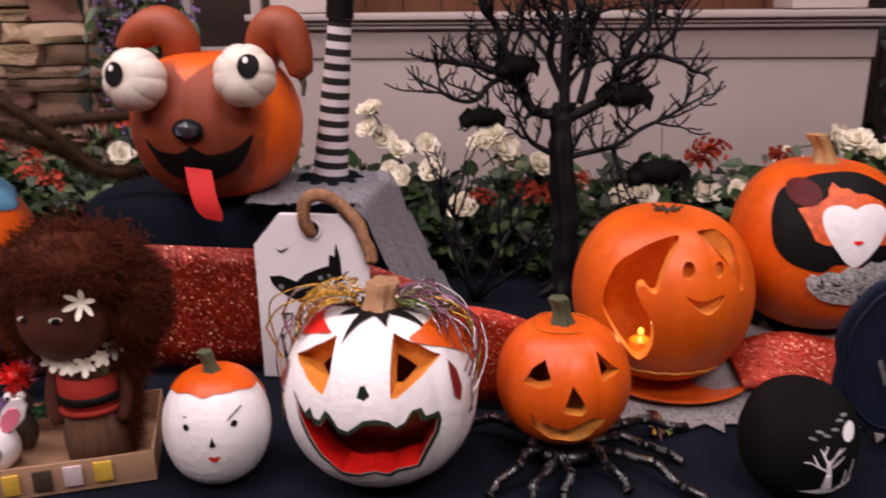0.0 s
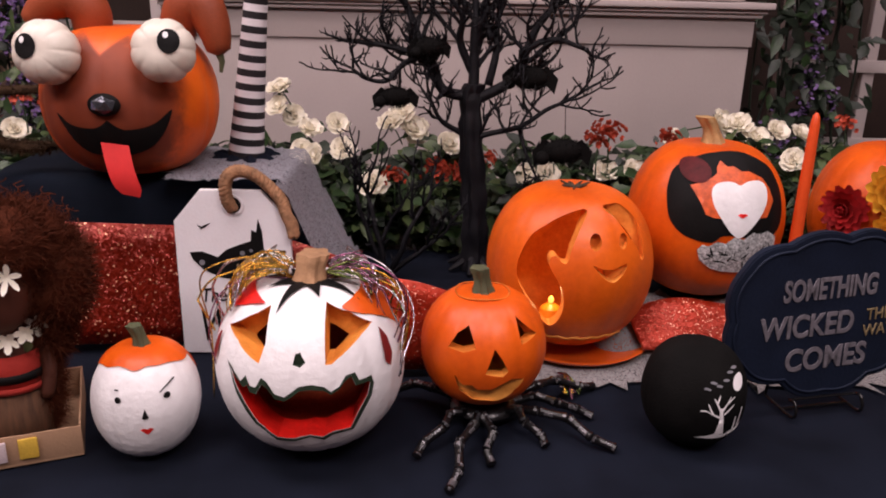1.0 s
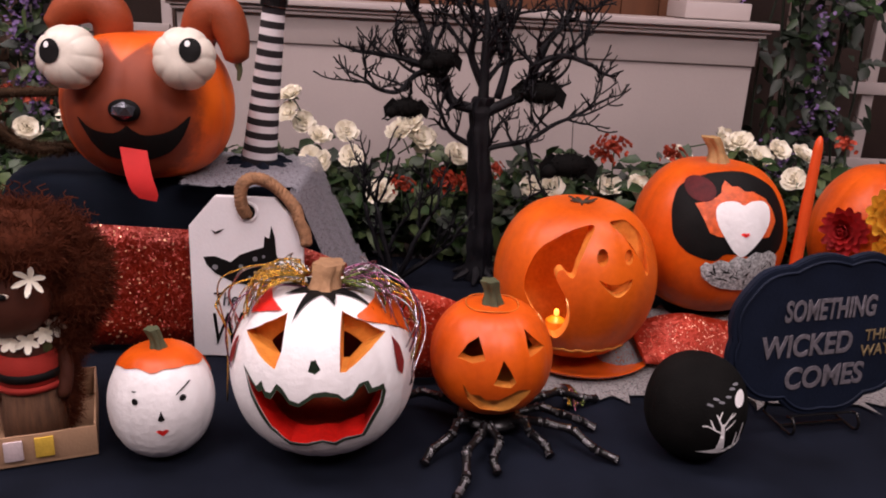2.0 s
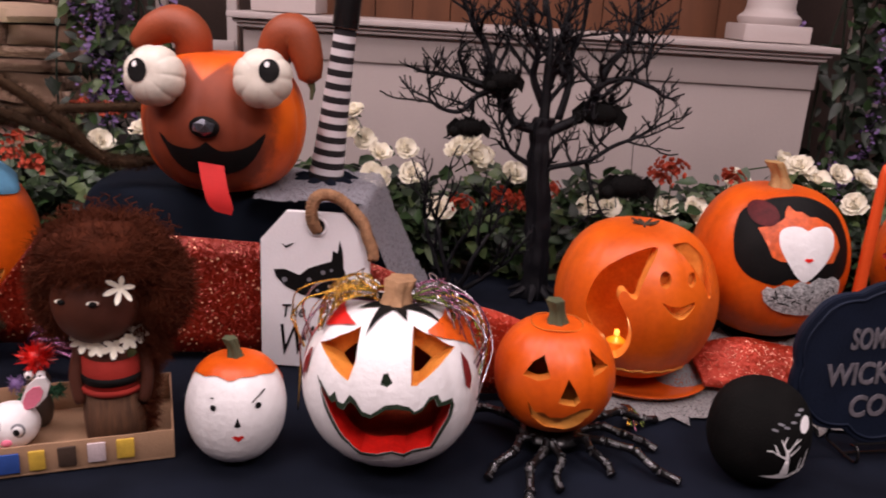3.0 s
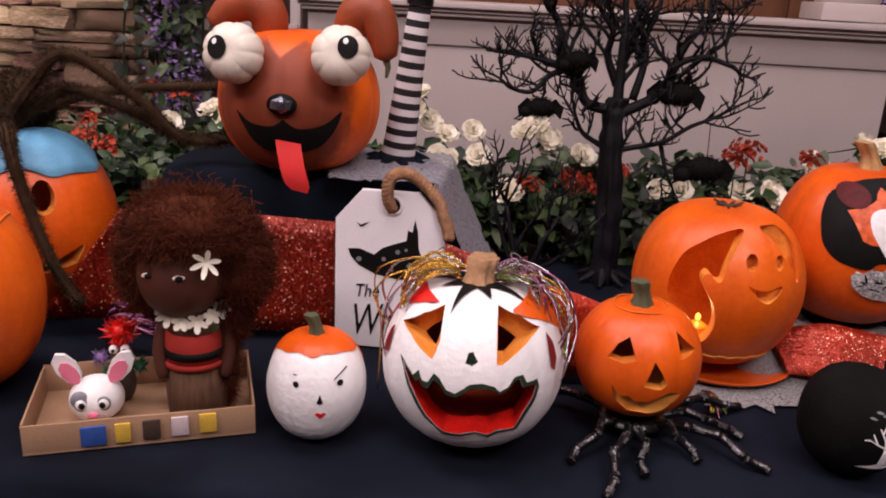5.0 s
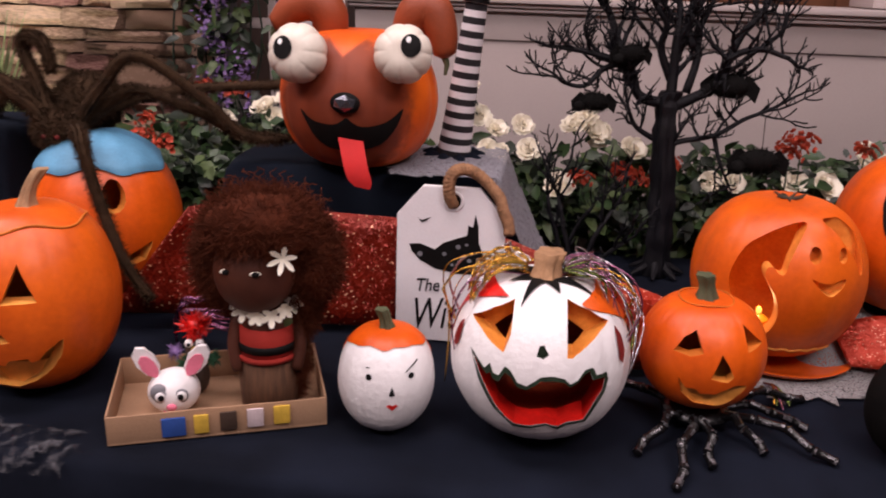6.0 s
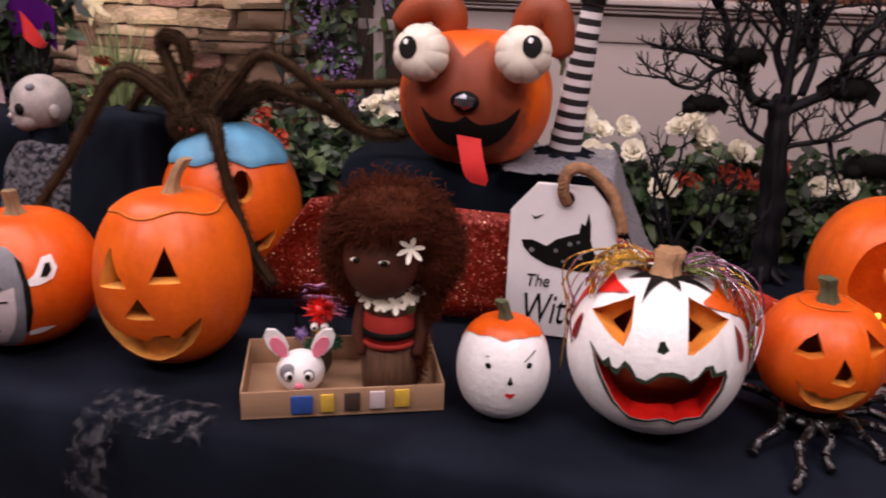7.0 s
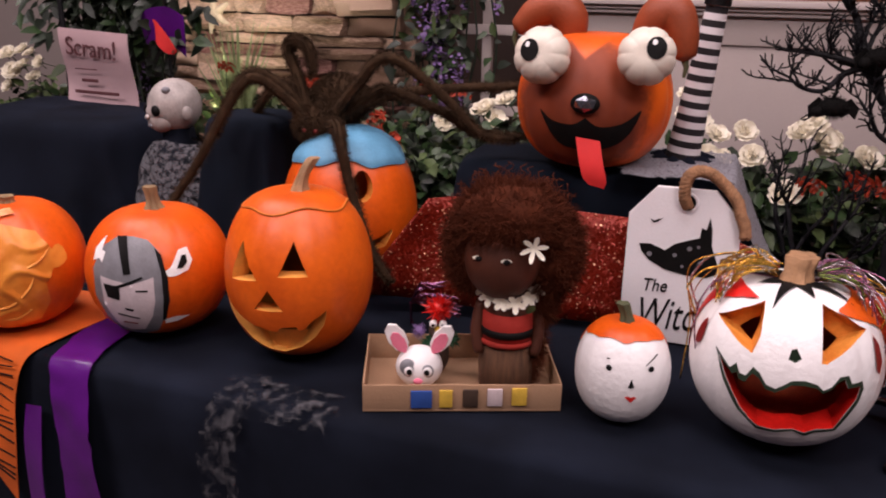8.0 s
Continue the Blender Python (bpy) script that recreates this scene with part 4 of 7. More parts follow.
for x0, z0, x1, z1 in ((0.016, -0.004, -0.004, 0.006), (0.006, 0.001, -0.002, 0.016), (0.016, 0.006, 0.006, 0.024), (0.019, 0.006, 0.030, 0.024), (0.022, 0.000, 0.036, 0.012), (0.026, 0.016, 0.036, 0.022), (0.010, 0.016, 0.014, 0.028), (0.046, -0.026, 0.050, 0.004), (0.040, -0.03, 0.041, -0.008), (-0.004, 0.006, -0.012, 0.006)):
    dx, dz = x1 - x0, z1 - z0
    l = math.hypot(dx, dz)
    px, pz = -dz / l * 0.0014, dx / l * 0.0014
    painted("branch_paint", [(bx + x0 - px, z0 - pz), (bx + x0 + px, z0 + pz), (bx + x1 + px * 0.5, z1 + pz * 0.5), (bx + x1 - px * 0.5, z1 - pz * 0.5)], K, WHITE_PAINT, t, "", 0.001, 0.01)
for x, z in ((0.004, 0.044), (0.012, 0.040), (0.022, 0.046), (0.028, 0.054), (0.034, 0.058), (-0.004, 0.036)):
    painted("cloud_paint", disc(bx + x, z, 0.0045, 9, 0.002, 0.3), K, GREY_PAINT, t, "", 0.001, 0.01)

# tall lantern pumpkin
B = (0.260, 0.318, 14, 0.010)
t = thing("carved_pumpkin", "tall orange carved pumpkin with cut lid and wide grin", "pumpkin", (-0.804, 0.090, 0.909), 22, group="carved pumpkins")
# shade of the hollow is put into its darker inner flesh colour
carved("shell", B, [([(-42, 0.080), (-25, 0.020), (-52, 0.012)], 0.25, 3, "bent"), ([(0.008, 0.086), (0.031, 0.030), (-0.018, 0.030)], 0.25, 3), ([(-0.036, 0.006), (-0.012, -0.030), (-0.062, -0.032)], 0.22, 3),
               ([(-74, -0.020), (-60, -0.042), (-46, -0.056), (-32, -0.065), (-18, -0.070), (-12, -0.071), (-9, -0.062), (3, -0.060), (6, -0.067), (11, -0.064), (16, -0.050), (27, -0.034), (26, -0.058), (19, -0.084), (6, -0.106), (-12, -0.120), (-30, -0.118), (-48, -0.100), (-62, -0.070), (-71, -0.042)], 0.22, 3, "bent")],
       [SKIN_PALE, surface("shaded_inner_flesh", (0.60, 0.20, 0.025), 0.65, 0.25, 20, 160, 0.4), FLESH_DEEP, surface("cut_rind", (0.88, 0.40, 0.085), 0.5, 0.2, 30, 200, 0.3)], t, 0.76)
bm = bmesh.new()
pts = []
for k in range(49):
    a = 2 * math.pi * k / 48
    z = 0.124 + 0.004 * math.sin(5 * a) + 0.004 * math.sin(2 * a + 1)
    r = rho(B[0], B[1], z) * rib(a, 14, 0.010) - 0.0005
    pts.append((r * math.sin(a), -r * math.cos(a), z))
add_tube(bm, pts, 0.0022, 6)
part("lid_cut", bm, FLESH_DEEP, t, "dark cut round the lid", 0)
stem(t, (0.005, 0, 0.136), 0.062, 0.0095, (0.026, 0.01), surface("dry_curved_stem", (0.34, 0.20, 0.10), 0.8, 0.35, 40, 240, 0.6), 2.0)

# pumpkin with a helmeted emblem in plain shapes
R = (0.262, 0.252, 14, 0.014)
t = thing("painted_pumpkin", "orange pumpkin with a grey helmet emblem painted on it", "pumpkin", (-1.099, 0.080, 0.877), 35, group="painted pumpkins")
part("body", pumpkin_bm(*R), SKIN, t, sharp=0)
stem(t, (0.0, 0, 0.105), 0.050, 0.010, (-0.004, 0.0), STEM, 2.6)
painted("helmet_paint", [(-0.103, 0.030), (-0.092, 0.055), (-0.079, 0.073), (-0.055, 0.088), (-0.030, 0.089), (-0.007, 0.084), (0.010, 0.066), (0.016, 0.040), (0.018, 0.0), (0.012, -0.050), (-0.004, -0.088), (-0.030, -0.098), (-0.066, -0.094), (-0.090, -0.060), (-0.104, -0.020)], R, GREY_PAINT, t, "grey painted helmet shape", 0.0012)
painted("face_paint", [(-0.090, 0.022), (-0.040, 0.012), (-0.001, 0.024), (-0.002, -0.020), (-0.009, -0.050), (-0.026, -0.082), (-0.050, -0.086), (-0.068, -0.076), (-0.088, -0.030)], R, FACE_PAINT, t, "pale plain face shape", 0.0022)
painted("stripe_paint", [(-0.056, 0.088), (-0.040, 0.089), (-0.038, 0.030), (-0.050, 0.028)], R, BLACK_PAINT, t, "", 0.0024)
painted("edge_paint", [(0.004, 0.070), (0.014, 0.060), (0.022, 0.020), (0.022, -0.020), (0.012, -0.060), (0.006, -0.062), (0.012, -0.015), (0.012, 0.030)], R, BLACK_PAINT, t, "", 0.0024)
painted("patch_paint", [(-0.085, 0.010), (-0.058, 0.008), (-0.060, -0.018), (-0.080, -0.014)], R, BLACK_PAINT, t, "black painted patch", 0.0032)
painted("strap_paint", [(-0.064, 0.008), (-0.020, 0.026), (-0.018, 0.023), (-0.060, 0.004)], R, BLACK_PAINT, t, "", 0.0032)
for line in ([(-0.032, 0.002), (-0.012, 0.002), (-0.012, -0.001), (-0.032, -0.001)], [(-0.066, -0.044), (-0.030, -0.052), (-0.030, -0.055), (-0.066, -0.047)], [(-0.054, -0.032), (-0.038, -0.034), (-0.040, -0.038), (-0.052, -0.036)], [(-0.060, -0.062), (-0.034, -0.064), (-0.036, -0.067), (-0.058, -0.065)]):
    painted("line_paint", line, R, DARK_RED if line[0][1] < -0.06 else BLACK_PAINT, t, "", 0.0034)
painted("hilt_paint", [(0.016, 0.030), (0.030, 0.040), (0.042, 0.064), (0.056, 0.066), (0.064, 0.044), (0.056, 0.028), (0.036, 0.022), (0.024, 0.022)], R, WHITE_PAINT, t, "white painted hilt shape", 0.0016)
painted("hilt_hole", [(0.038, 0.034), (0.046, 0.054), (0.053, 0.054), (0.055, 0.042), (0.048, 0.034)], R, BLACK_PAINT, t, "", 0.0026)
painted("blade_paint", [(-0.012, 0.064), (0.002, 0.086), (0.006, 0.064), (0.016, 0.062), (0.014, 0.044), (0.004, 0.050), (-0.010, 0.044)], R, WHITE_PAINT, t, "", 0.0016, 0.007, -50)
painted("blade_paint", [(0.010, -0.060), (0.030, -0.056), (0.052, -0.060), (0.030, -0.068), (0.010, -0.070)], R, WHITE_PAINT, t, "", 0.0016)

# shaved pumpkin at the end of the table
C = (0.250, 0.256, 12, 0.012)
t = thing("carved_pumpkin", "orange pumpkin with its face shaved into pale relief", "pumpkin", (-1.362, -0.004, 0.879), 40, group="carved pumpkins")
part("body", pumpkin_bm(*C), SKIN, t, sharp=0)
SHAVED = surface("shaved_pumpkin_flesh", (0.80, 0.20, 0.016), 0.4, 0.25, 13, 50, 0.8, tint=(0.90, 0.34, 0.05))
face = painted("shaved_face", [(-0.100, 0.060), (-0.060, 0.092), (0.0, 0.098), (0.052, 0.080), (0.078, 0.040), (0.074, 0.010), (0.060, -0.012), (0.062, -0.050), (0.040, -0.088), (-0.010, -0.100), (-0.070, -0.085), (-0.105, -0.030), (-0.112, 0.020)], C, SHAVED, t, "pale shaved relief of a face", 0.0012, 0.004)
for v in face.data.vertices:
    d = Vector((v.co.x, v.co.y, 0)).normalized()
    v.co += d * (0.010 * max(0.0, 0.5 - abs(noise.noise(v.co * 17 + Vector((3, 1, 5)))) * 2.2) - 0.0008)
painted("shaved_ear", disc(0.082, 0.030, 0.013, 14, 0.020, 0.1), C, SHAVED, t, "", 0.0016)
for pts in ([(-0.05, 0.0), (0.0, 0.012), (0.05, 0.028), (0.072, 0.05)], [(-0.06, -0.040), (-0.01, -0.050), (0.03, -0.020), (0.045, 0.010)], [(-0.08, 0.03), (-0.04, 0.045), (0.0, 0.04)], [(-0.05, -0.07), (0.0, -0.078), (0.03, -0.06)]):
    bm = bmesh.new()
    add_tube(bm, arc([skin_point(x, z, *C, 0.001) for x, z in pts], 6), [0.001 + 0.0018 * math.sin(math.pi * (k + 0.5) / (len(pts) * 6 - 5)) for k in range(len(pts) * 6 - 5)], 7)
    part("carved_fold", bm, FLESH, t, sharp=0)
painted("shaved_crown", [(-0.050, 0.112), (0.012, 0.118), (0.020, 0.110), (0.000, 0.108), (-0.010, 0.102), (-0.040, 0.104)], C, SHAVED, t, "", 0.002, 0.006)
stem(t, (0, 0, 0.108), 0.02, 0.012, (0, 0), STEM, 2.0)

# blue-capped pumpkin behind, upside-down spider on it
Q = (0.290, 0.350, 14, 0.012)
t = thing("carved_pumpkin", "orange carved pumpkin with a light blue painted cap", "pumpkin", (-0.868, 0.43, 0.925), 8, group="carved pumpkins")
carved("shell", Q, [(disc(-0.060, 0.045, 0.026, 16, 0.032), 0.3, 1), (disc(28.8, 0.080, 9, 16, 0.030), 0.3, 1, "bent"), ([(-0, -0.043), (32, -0.035), (54, -0.013), (48, -0.047), (20, -0.061)], 0.3, 1, "bent")], [SKIN, FLESH, FLESH_DEEP], t, 0.82)
bm = bmesh.new()
rows = []
for i in range(14):
    row = []
    for k in range(72):
        a = 2 * math.pi * k / 72
        z0 = 0.112 + 0.007 * math.sin(3 * a + 1) + 0.004 * math.sin(7 * a)
        z = z0 + (0.1745 - z0) * (i / 13) ** 0.75
        r = rho(Q[0], Q[1], z) * rib(a, 14, 0.03) + (0.006 if i else 0.001)
        row.append(bm.verts.new((r * math.sin(a), -r * math.cos(a), z + 0.006 + 0.004 * noise.noise((3 * math.sin(a), 3 * math.cos(a), z * 30)))))
    rows.append(row)
for a, b in zip(rows, rows[1:]):
    for k in range(72):
        bm.faces.new((a[k], a[(k + 1) % 72], b[(k + 1) % 72], b[k]))
bm.faces.new(rows[-1])
part("cap", bm, BLUE_PAINT, t, "light blue painted cap", 0)

# orange pumpkin dressed with flowers
t = thing("decorated_pumpkin", "orange pumpkin dressed with red and yellow flowers", "pumpkin", (1.085, 0.60, 0.969), group="painted pumpkins")
part("body", pumpkin_bm(0.292, 0.312, 14, 0.018), SKIN, t, sharp=0)


def petal(bm, base, out, up, length, width, curl=0.3, mat=0):
    out, up = out.normalized(), up.normalized()
    side = out.cross(up).normalized()
    rows = []
    for i, (u, ww) in enumerate(((0, 0.35), (0.4, 0.95), (0.75, 1.0), (1.0, 0.35))):
        c = base + out * length * u + up * (length * curl * u * u)
        rows.append([bm.verts.new(c + side * (width / 2 * ww * k) + up * (abs(k) * width * 0.12)) for k in (-1, 0, 1)])
    for a, b in zip(rows, rows[1:]):
        for k in range(2):
            bm.faces.new((a[k], a[k + 1], b[k + 1], b[k])).material_index = mat


def dahlia(parent, at, facing, r, mat, seed, layers=5):
    bm = bmesh.new()
    f = Vector(facing).normalized()
    a, rg = f.orthogonal().normalized(), random.Random(seed)
    b = f.cross(a)
    for l in range(layers):
        n = 14 - l * 2
        tilt = 0.15 + l * 0.24
        for k in range(n):
            an = 2 * math.pi * (k + 0.5 * l + rg.uniform(-0.2, 0.2)) / n
            d = a * math.cos(an) + b * math.sin(an)
            out = d * math.cos(tilt) + f * math.sin(tilt)
            petal(bm, Vector(at) + f * (0.004 * l), out, f * math.cos(tilt) - d * math.sin(tilt), r * (1 - 0.13 * l), r * 0.42, 0.25)
    return part("flower", bm, mat, parent, sharp=0)


dahlia(t, skin_point(-0.120, 0.030, 0.292, 0.312, 14, 0.04, 0.004), (-0.75, -0.65, 0.1), 0.050, PETAL_CRIMSON, 1, 6)
dahlia(t, skin_point(-0.070, 0.075, 0.292, 0.312, 14, 0.04, 0.006), (-0.1, -0.95, 0.2), 0.055, PETAL_YELLOW, 2, 5)
dahlia(t, skin_point(-0.062, 0.0, 0.292, 0.312, 14, 0.04, 0.006), (-0.1, -0.95, 0.0), 0.055, PETAL_YELLOW, 3, 5)
dahlia(t, skin_point(0.055, 0.040, 0.292, 0.312, 14, 0.04, 0.006), (0.4, -0.9, 0.0), 0.05, PETAL_YELLOW, 4, 5)
stem(t, (0, 0, 0.138), 0.05, 0.014, (0.01, 0))

# ---- dog-faced pumpkin on the riser ----
D = (0.303, 0.268, 14, 0.022)


def dog_skin():
    """Brown sprayed over orange skin with a soft edge: a face shape with a notch at the crown."""
    m, nt, b = nodes_of("sprayed_dog_skin")
    L = nt.links.new

    def calc(op, a, c=0.0, d=0.0):
        n = nt.nodes.new("ShaderNodeMath")
        n.operation = op
        for k, v in enumerate((a, c, d)):
            if hasattr(v, "links"):
                L(v, n.inputs[k])
            else:
                n.inputs[k].default_value = v
        return n.outputs[0]

    def soft(v, lo, hi):
        n = nt.nodes.new("ShaderNodeMapRange")
        n.interpolation_type = "SMOOTHSTEP"
        n.inputs["From Min"].default_value, n.inputs["From Max"].default_value = lo, hi
        L(v, n.inputs["Value"])
        return n.outputs["Result"]

    co = nt.nodes.new("ShaderNodeTexCoord")
    sp = nt.nodes.new("ShaderNodeSeparateXYZ")
    L(co.outputs["Object"], sp.inputs[0])
    x, y, z = sp.outputs
    grain = nt.nodes.new("ShaderNodeTexNoise")
    grain.inputs["Scale"].default_value, grain.inputs["Detail"].default_value = 60, 8
    L(co.outputs["Object"], grain.inputs["Vector"])
    xx = calc("DIVIDE", calc("ADD", x, 0.006), 0.136)
    zz = calc("DIVIDE", calc("ADD", z, 0.002), 0.136)
    d = calc("SQRT", calc("ADD", calc("MULTIPLY", xx, xx), calc("MULTIPLY", zz, zz)))
    d = calc("ADD", d, calc("MULTIPLY_ADD", grain.outputs[0], 0.22, -0.11))
    face = calc("SUBTRACT", 1.0, soft(d, 0.80, 1.02))
    notch = calc("SUBTRACT", calc("MULTIPLY_ADD", calc("ABSOLUTE", calc("ADD", x, 0.002)), 0.85, 0.088), z)
    front = soft(calc("MULTIPLY", y, -1.0), 0.0, 0.03)
    mask = calc("MULTIPLY", calc("MULTIPLY", face, soft(notch, -0.004, 0.006)), front)
    patch = nt.nodes.new("ShaderNodeTexNoise")
    patch.inputs["Scale"].default_value, patch.inputs["Detail"].default_value = 11, 5
    L(co.outputs["Object"], patch.inputs["Vector"])
    ramps = []
    for lo, hi in (((0.66, 0.085, 0.004), (0.82, 0.14, 0.006)), ((0.150, 0.023, 0.006), (0.270, 0.046, 0.010))):
        r = nt.nodes.new("ShaderNodeValToRGB")
        r.color_ramp.elements[0].position, r.color_ramp.elements[1].position = 0.3, 0.7
        r.color_ramp.elements[0].color, r.color_ramp.elements[1].color = (*lo, 1), (*hi, 1)
        L(patch.outputs[0], r.inputs[0])
        ramps.append(r)
    mix = nt.nodes.new("ShaderNodeMix")
    mix.data_type = "RGBA"
    L(mask, mix.inputs["Factor"])
    L(ramps[0].outputs[0], mix.inputs["A"])
    L(ramps[1].outputs[0], mix.inputs["B"])
    L(mix.outputs["Result"], b.inputs["Base Color"])
    L(calc("MULTIPLY_ADD", mask, 0.2, 0.45), b.inputs["Roughness"])
    bp = nt.nodes.new("ShaderNodeBump")
    bp.inputs["Strength"].default_value, bp.inputs["Distance"].default_value = 0.2, 0.002
    L(grain.outputs[0], bp.inputs["Height"])
    L(bp.outputs[0], b.inputs["Normal"])
    return m



t = thing("dog_pumpkin", "orange-brown pumpkin made into a dog with tongue out", "pumpkin", (-0.375, 0.52, 1.181))
part("body", pumpkin_bm(*D, dent=0.03, square=0.72), dog_skin(), t, sharp=0)
painted("mouth_paint", rounded([(-0.074, -0.006), (-0.058, -0.018), (-0.040, -0.025), (-0.012, -0.027), (0.003, -0.020), (0.011, -0.014), (0.020, -0.021), (0.036, -0.029), (0.064, -0.026), (0.084, -0.016), (0.102, 0.000), (0.092, -0.030), (0.072, -0.056), (0.048, -0.069), (0.018, -0.074), (-0.008, -0.073), (-0.032, -0.066), (-0.054, -0.044)], 3), D, BLACK_PAINT, t, "black painted smiling mouth", 0.006)
TW = 0.0225
lf, rt = [], []
for q in range(9):
    u = q / 8
    base = skin_point(0.017, -0.050, *D, 0.010)
    c = base + Vector((0.024 * u, -0.018 * math.sin(u * 2.2), -0.084 * u))
    wv = TW * (1 if q < 7 else (0.93 if q == 7 else 0.62))
    lf.append(c + Vector((-wv, 0, 0.003)))
    rt.append(c + Vector((wv, 0, -0.002)))
part("tongue", strip(lf, rt, 0.0025), RED_FELT, t, "red craft foam tongue")
bm = bmesh.new()
NP = skin_point(0.009, 0.010, *D, 0.010)
g = bmesh.ops.create_icosphere(bm, subdivisions=1, radius=1.0, matrix=Matrix.Translation(NP) @ Matrix.Diagonal((0.0225, 0.010, 0.0155, 1)))
part("nose", bm, GEM, t, "faceted grey gem nose", 12)
bm = bmesh.new()
add_ball(bm, NP + Vector((0, 0.004, 0)), (0.027, 0.007, 0.019), 20, 12)
part("nose_mount", bm, BLACK_PAINT, t, "black rim behind the gem")


def gourd_eye(parent, at, r, facing, pupil):
    """A small white gourd set as an eye, its ribs meeting at the front, with a painted pupil."""
    f = Vector(facing).normalized()
    m = Matrix.Translation(at) @ f.to_track_quat("Z", "Y").to_matrix().to_4x4()
    w, h = 2 * r, 1.66 * r
    bm = pumpkin_bm(w, h, 8, 0.055, 0.05, 128, 36)
    bmesh.ops.transform(bm, verts=bm.verts, matrix=m)
    eye = part("eye", bm, EYE_WHITE, parent, "small ribbed white gourd as an eye", 0)
    for nm, c, rr, lift, mt in (("pupil", pupil, (0.33 * r, 0.38 * r), 0.0022, BLACK_PAINT), ("highlight", (pupil[0] - 0.07, pupil[1] + 0.18), (0.08 * r, 0.10 * r), 0.0036, WHITE_PAINT)):
        bm = bmesh.new()
        rings = []
        for i in range(1, 7):
            ring = []
            for k in range(20):
                a = 2 * math.pi * k / 20
                x, y = c[0] * r + rr[0] * i / 6 * math.cos(a), c[1] * r + rr[1] * i / 6 * math.sin(a)
                q = math.hypot(x, y)
                th = math.atan2(x, -y)
                u = min(0.999, q / (r * rib(th, 8, 0.055)))
                z = h / 2 * math.sqrt(1 - u ** (2 / 0.86)) - 0.05 * h * math.exp(-(q / (0.22 * w)) ** 2)
                ring.append(bm.verts.new((x, y, z + lift)))
            rings.append(ring)
        bm.faces.new(rings[0])
        for a, b in zip(rings, rings[1:]):
            for k in range(20):
                bm.faces.new((a[k], b[k], b[(k + 1) % 20], a[(k + 1) % 20]))
        bmesh.ops.recalc_face_normals(bm, faces=bm.faces)
        bmesh.ops.transform(bm, verts=bm.verts, matrix=m)
        part(nm, bm, mt, eye, sharp=0)


gourd_eye(t, (-0.076, -0.145, 0.091), 0.052, (-0.05, -0.97, 0.20), (-0.26, 0.08))
gourd_eye(t, (0.108, -0.140, 0.097), 0.051, (0.02, -0.97, 0.20), (0.36, 0.20))
for side, pts in ((-1, [(-0.058, 0.0, 0.105), (-0.056, -0.01, 0.150), (-0.082, -0.015, 0.172), (-0.122, -0.018, 0.160), (-0.158, -0.020, 0.124)]), (1, [(0.088, 0.0, 0.110), (0.108, -0.01, 0.158), (0.138, -0.014, 0.168), (0.158, -0.018, 0.128), (0.166, -0.020, 0.082)])):
    bm = bmesh.new()
    line = arc(pts, 6)
    n = len(line) - 1
    add_tube(bm, line, [0.031 + 0.007 * math.sin(3.1 * i / n) - (0.012 * (i / n) ** 2) - (0.012 if i == n else 0) for i in range(n + 1)], 16)
    ear = part("ear", bm, surface("brown_gourd_ear", (0.29, 0.056, 0.016), 0.55, 0.25, 14, 200, 0.3), t, "curved brown painted gourd ear", 0)
    bm = bmesh.new()
    add_tube(bm, [line[-1], line[-1] + Vector((0.004 * side, -0.002, -0.012)), line[-1] + Vector((0.001, -0.002, -0.030))], [0.007, 0.005, 0.003], 8)
    part("ear_stem", bm, STEM_GREEN, ear)

# striped witch leg
t = thing("witch_leg", "black and white striped stocking leg with a black boot", "decoration", (-0.188, 0.62, 1.046))
bm = bmesh.new()
n = 48
line = [Vector((-0.012 + 0.036 * (i / n), 0, 0.012 + 0.315 * (i / n))) for i in range(n + 1)]
add_tube(bm, line, [0.0355 - 0.0145 * (i / n) ** 0.8 for i in range(n + 1)], 24)
st = part("stocking", bm, [surface("black_knit", (0.014, 0.011, 0.014), 0.9, 0.3, 30, 500, 0.5), surface("white_knit", (0.76, 0.72, 0.74), 0.9, 0.1, 30, 500, 0.5)], t)
for p in st.data.polygons:
    p.material_index = (p.index // 48) % 2
bm = bmesh.new()
add_tube(bm, arc([(0.022, 0, 0.315), (0.026, 0, 0.36), (0.03, 0, 0.42), (0.034, -0.01, 0.47), (0.05, -0.06, 0.50), (0.06, -0.12, 0.50)], 5), [0.026] * 12 + [0.030] * 6 + [0.026, 0.024, 0.022, 0.020, 0.018, 0.014, 0.008, 0.004], 16)
part("boot", bm, SHINY_BLACK, t, "shiny black boot")
bm = bmesh.new()
rings = []
for r, z in ((0.030, 0.016), (0.048, 0.018), (0.064, 0.012), (0.074, 0.004), (0.060, 0.003), (0.030, 0.006)):
    rings.append([bm.verts.new((-0.012 + r * math.cos(a), r * math.sin(a), z + (0.006 * math.sin(9 * a) if 0.04 < r < 0.07 and z > 0.01 else 0))) for a in (2 * math.pi * k / 72 for k in range(72))])
for q in range(6):
    a, b = rings[q], rings[(q + 1) % 6]
    for k in range(72):
        bm.faces.new((a[k], a[(k + 1) % 72], b[(k + 1) % 72], b[k]))
part("frill", bm, CLOTH, t, "black frill")


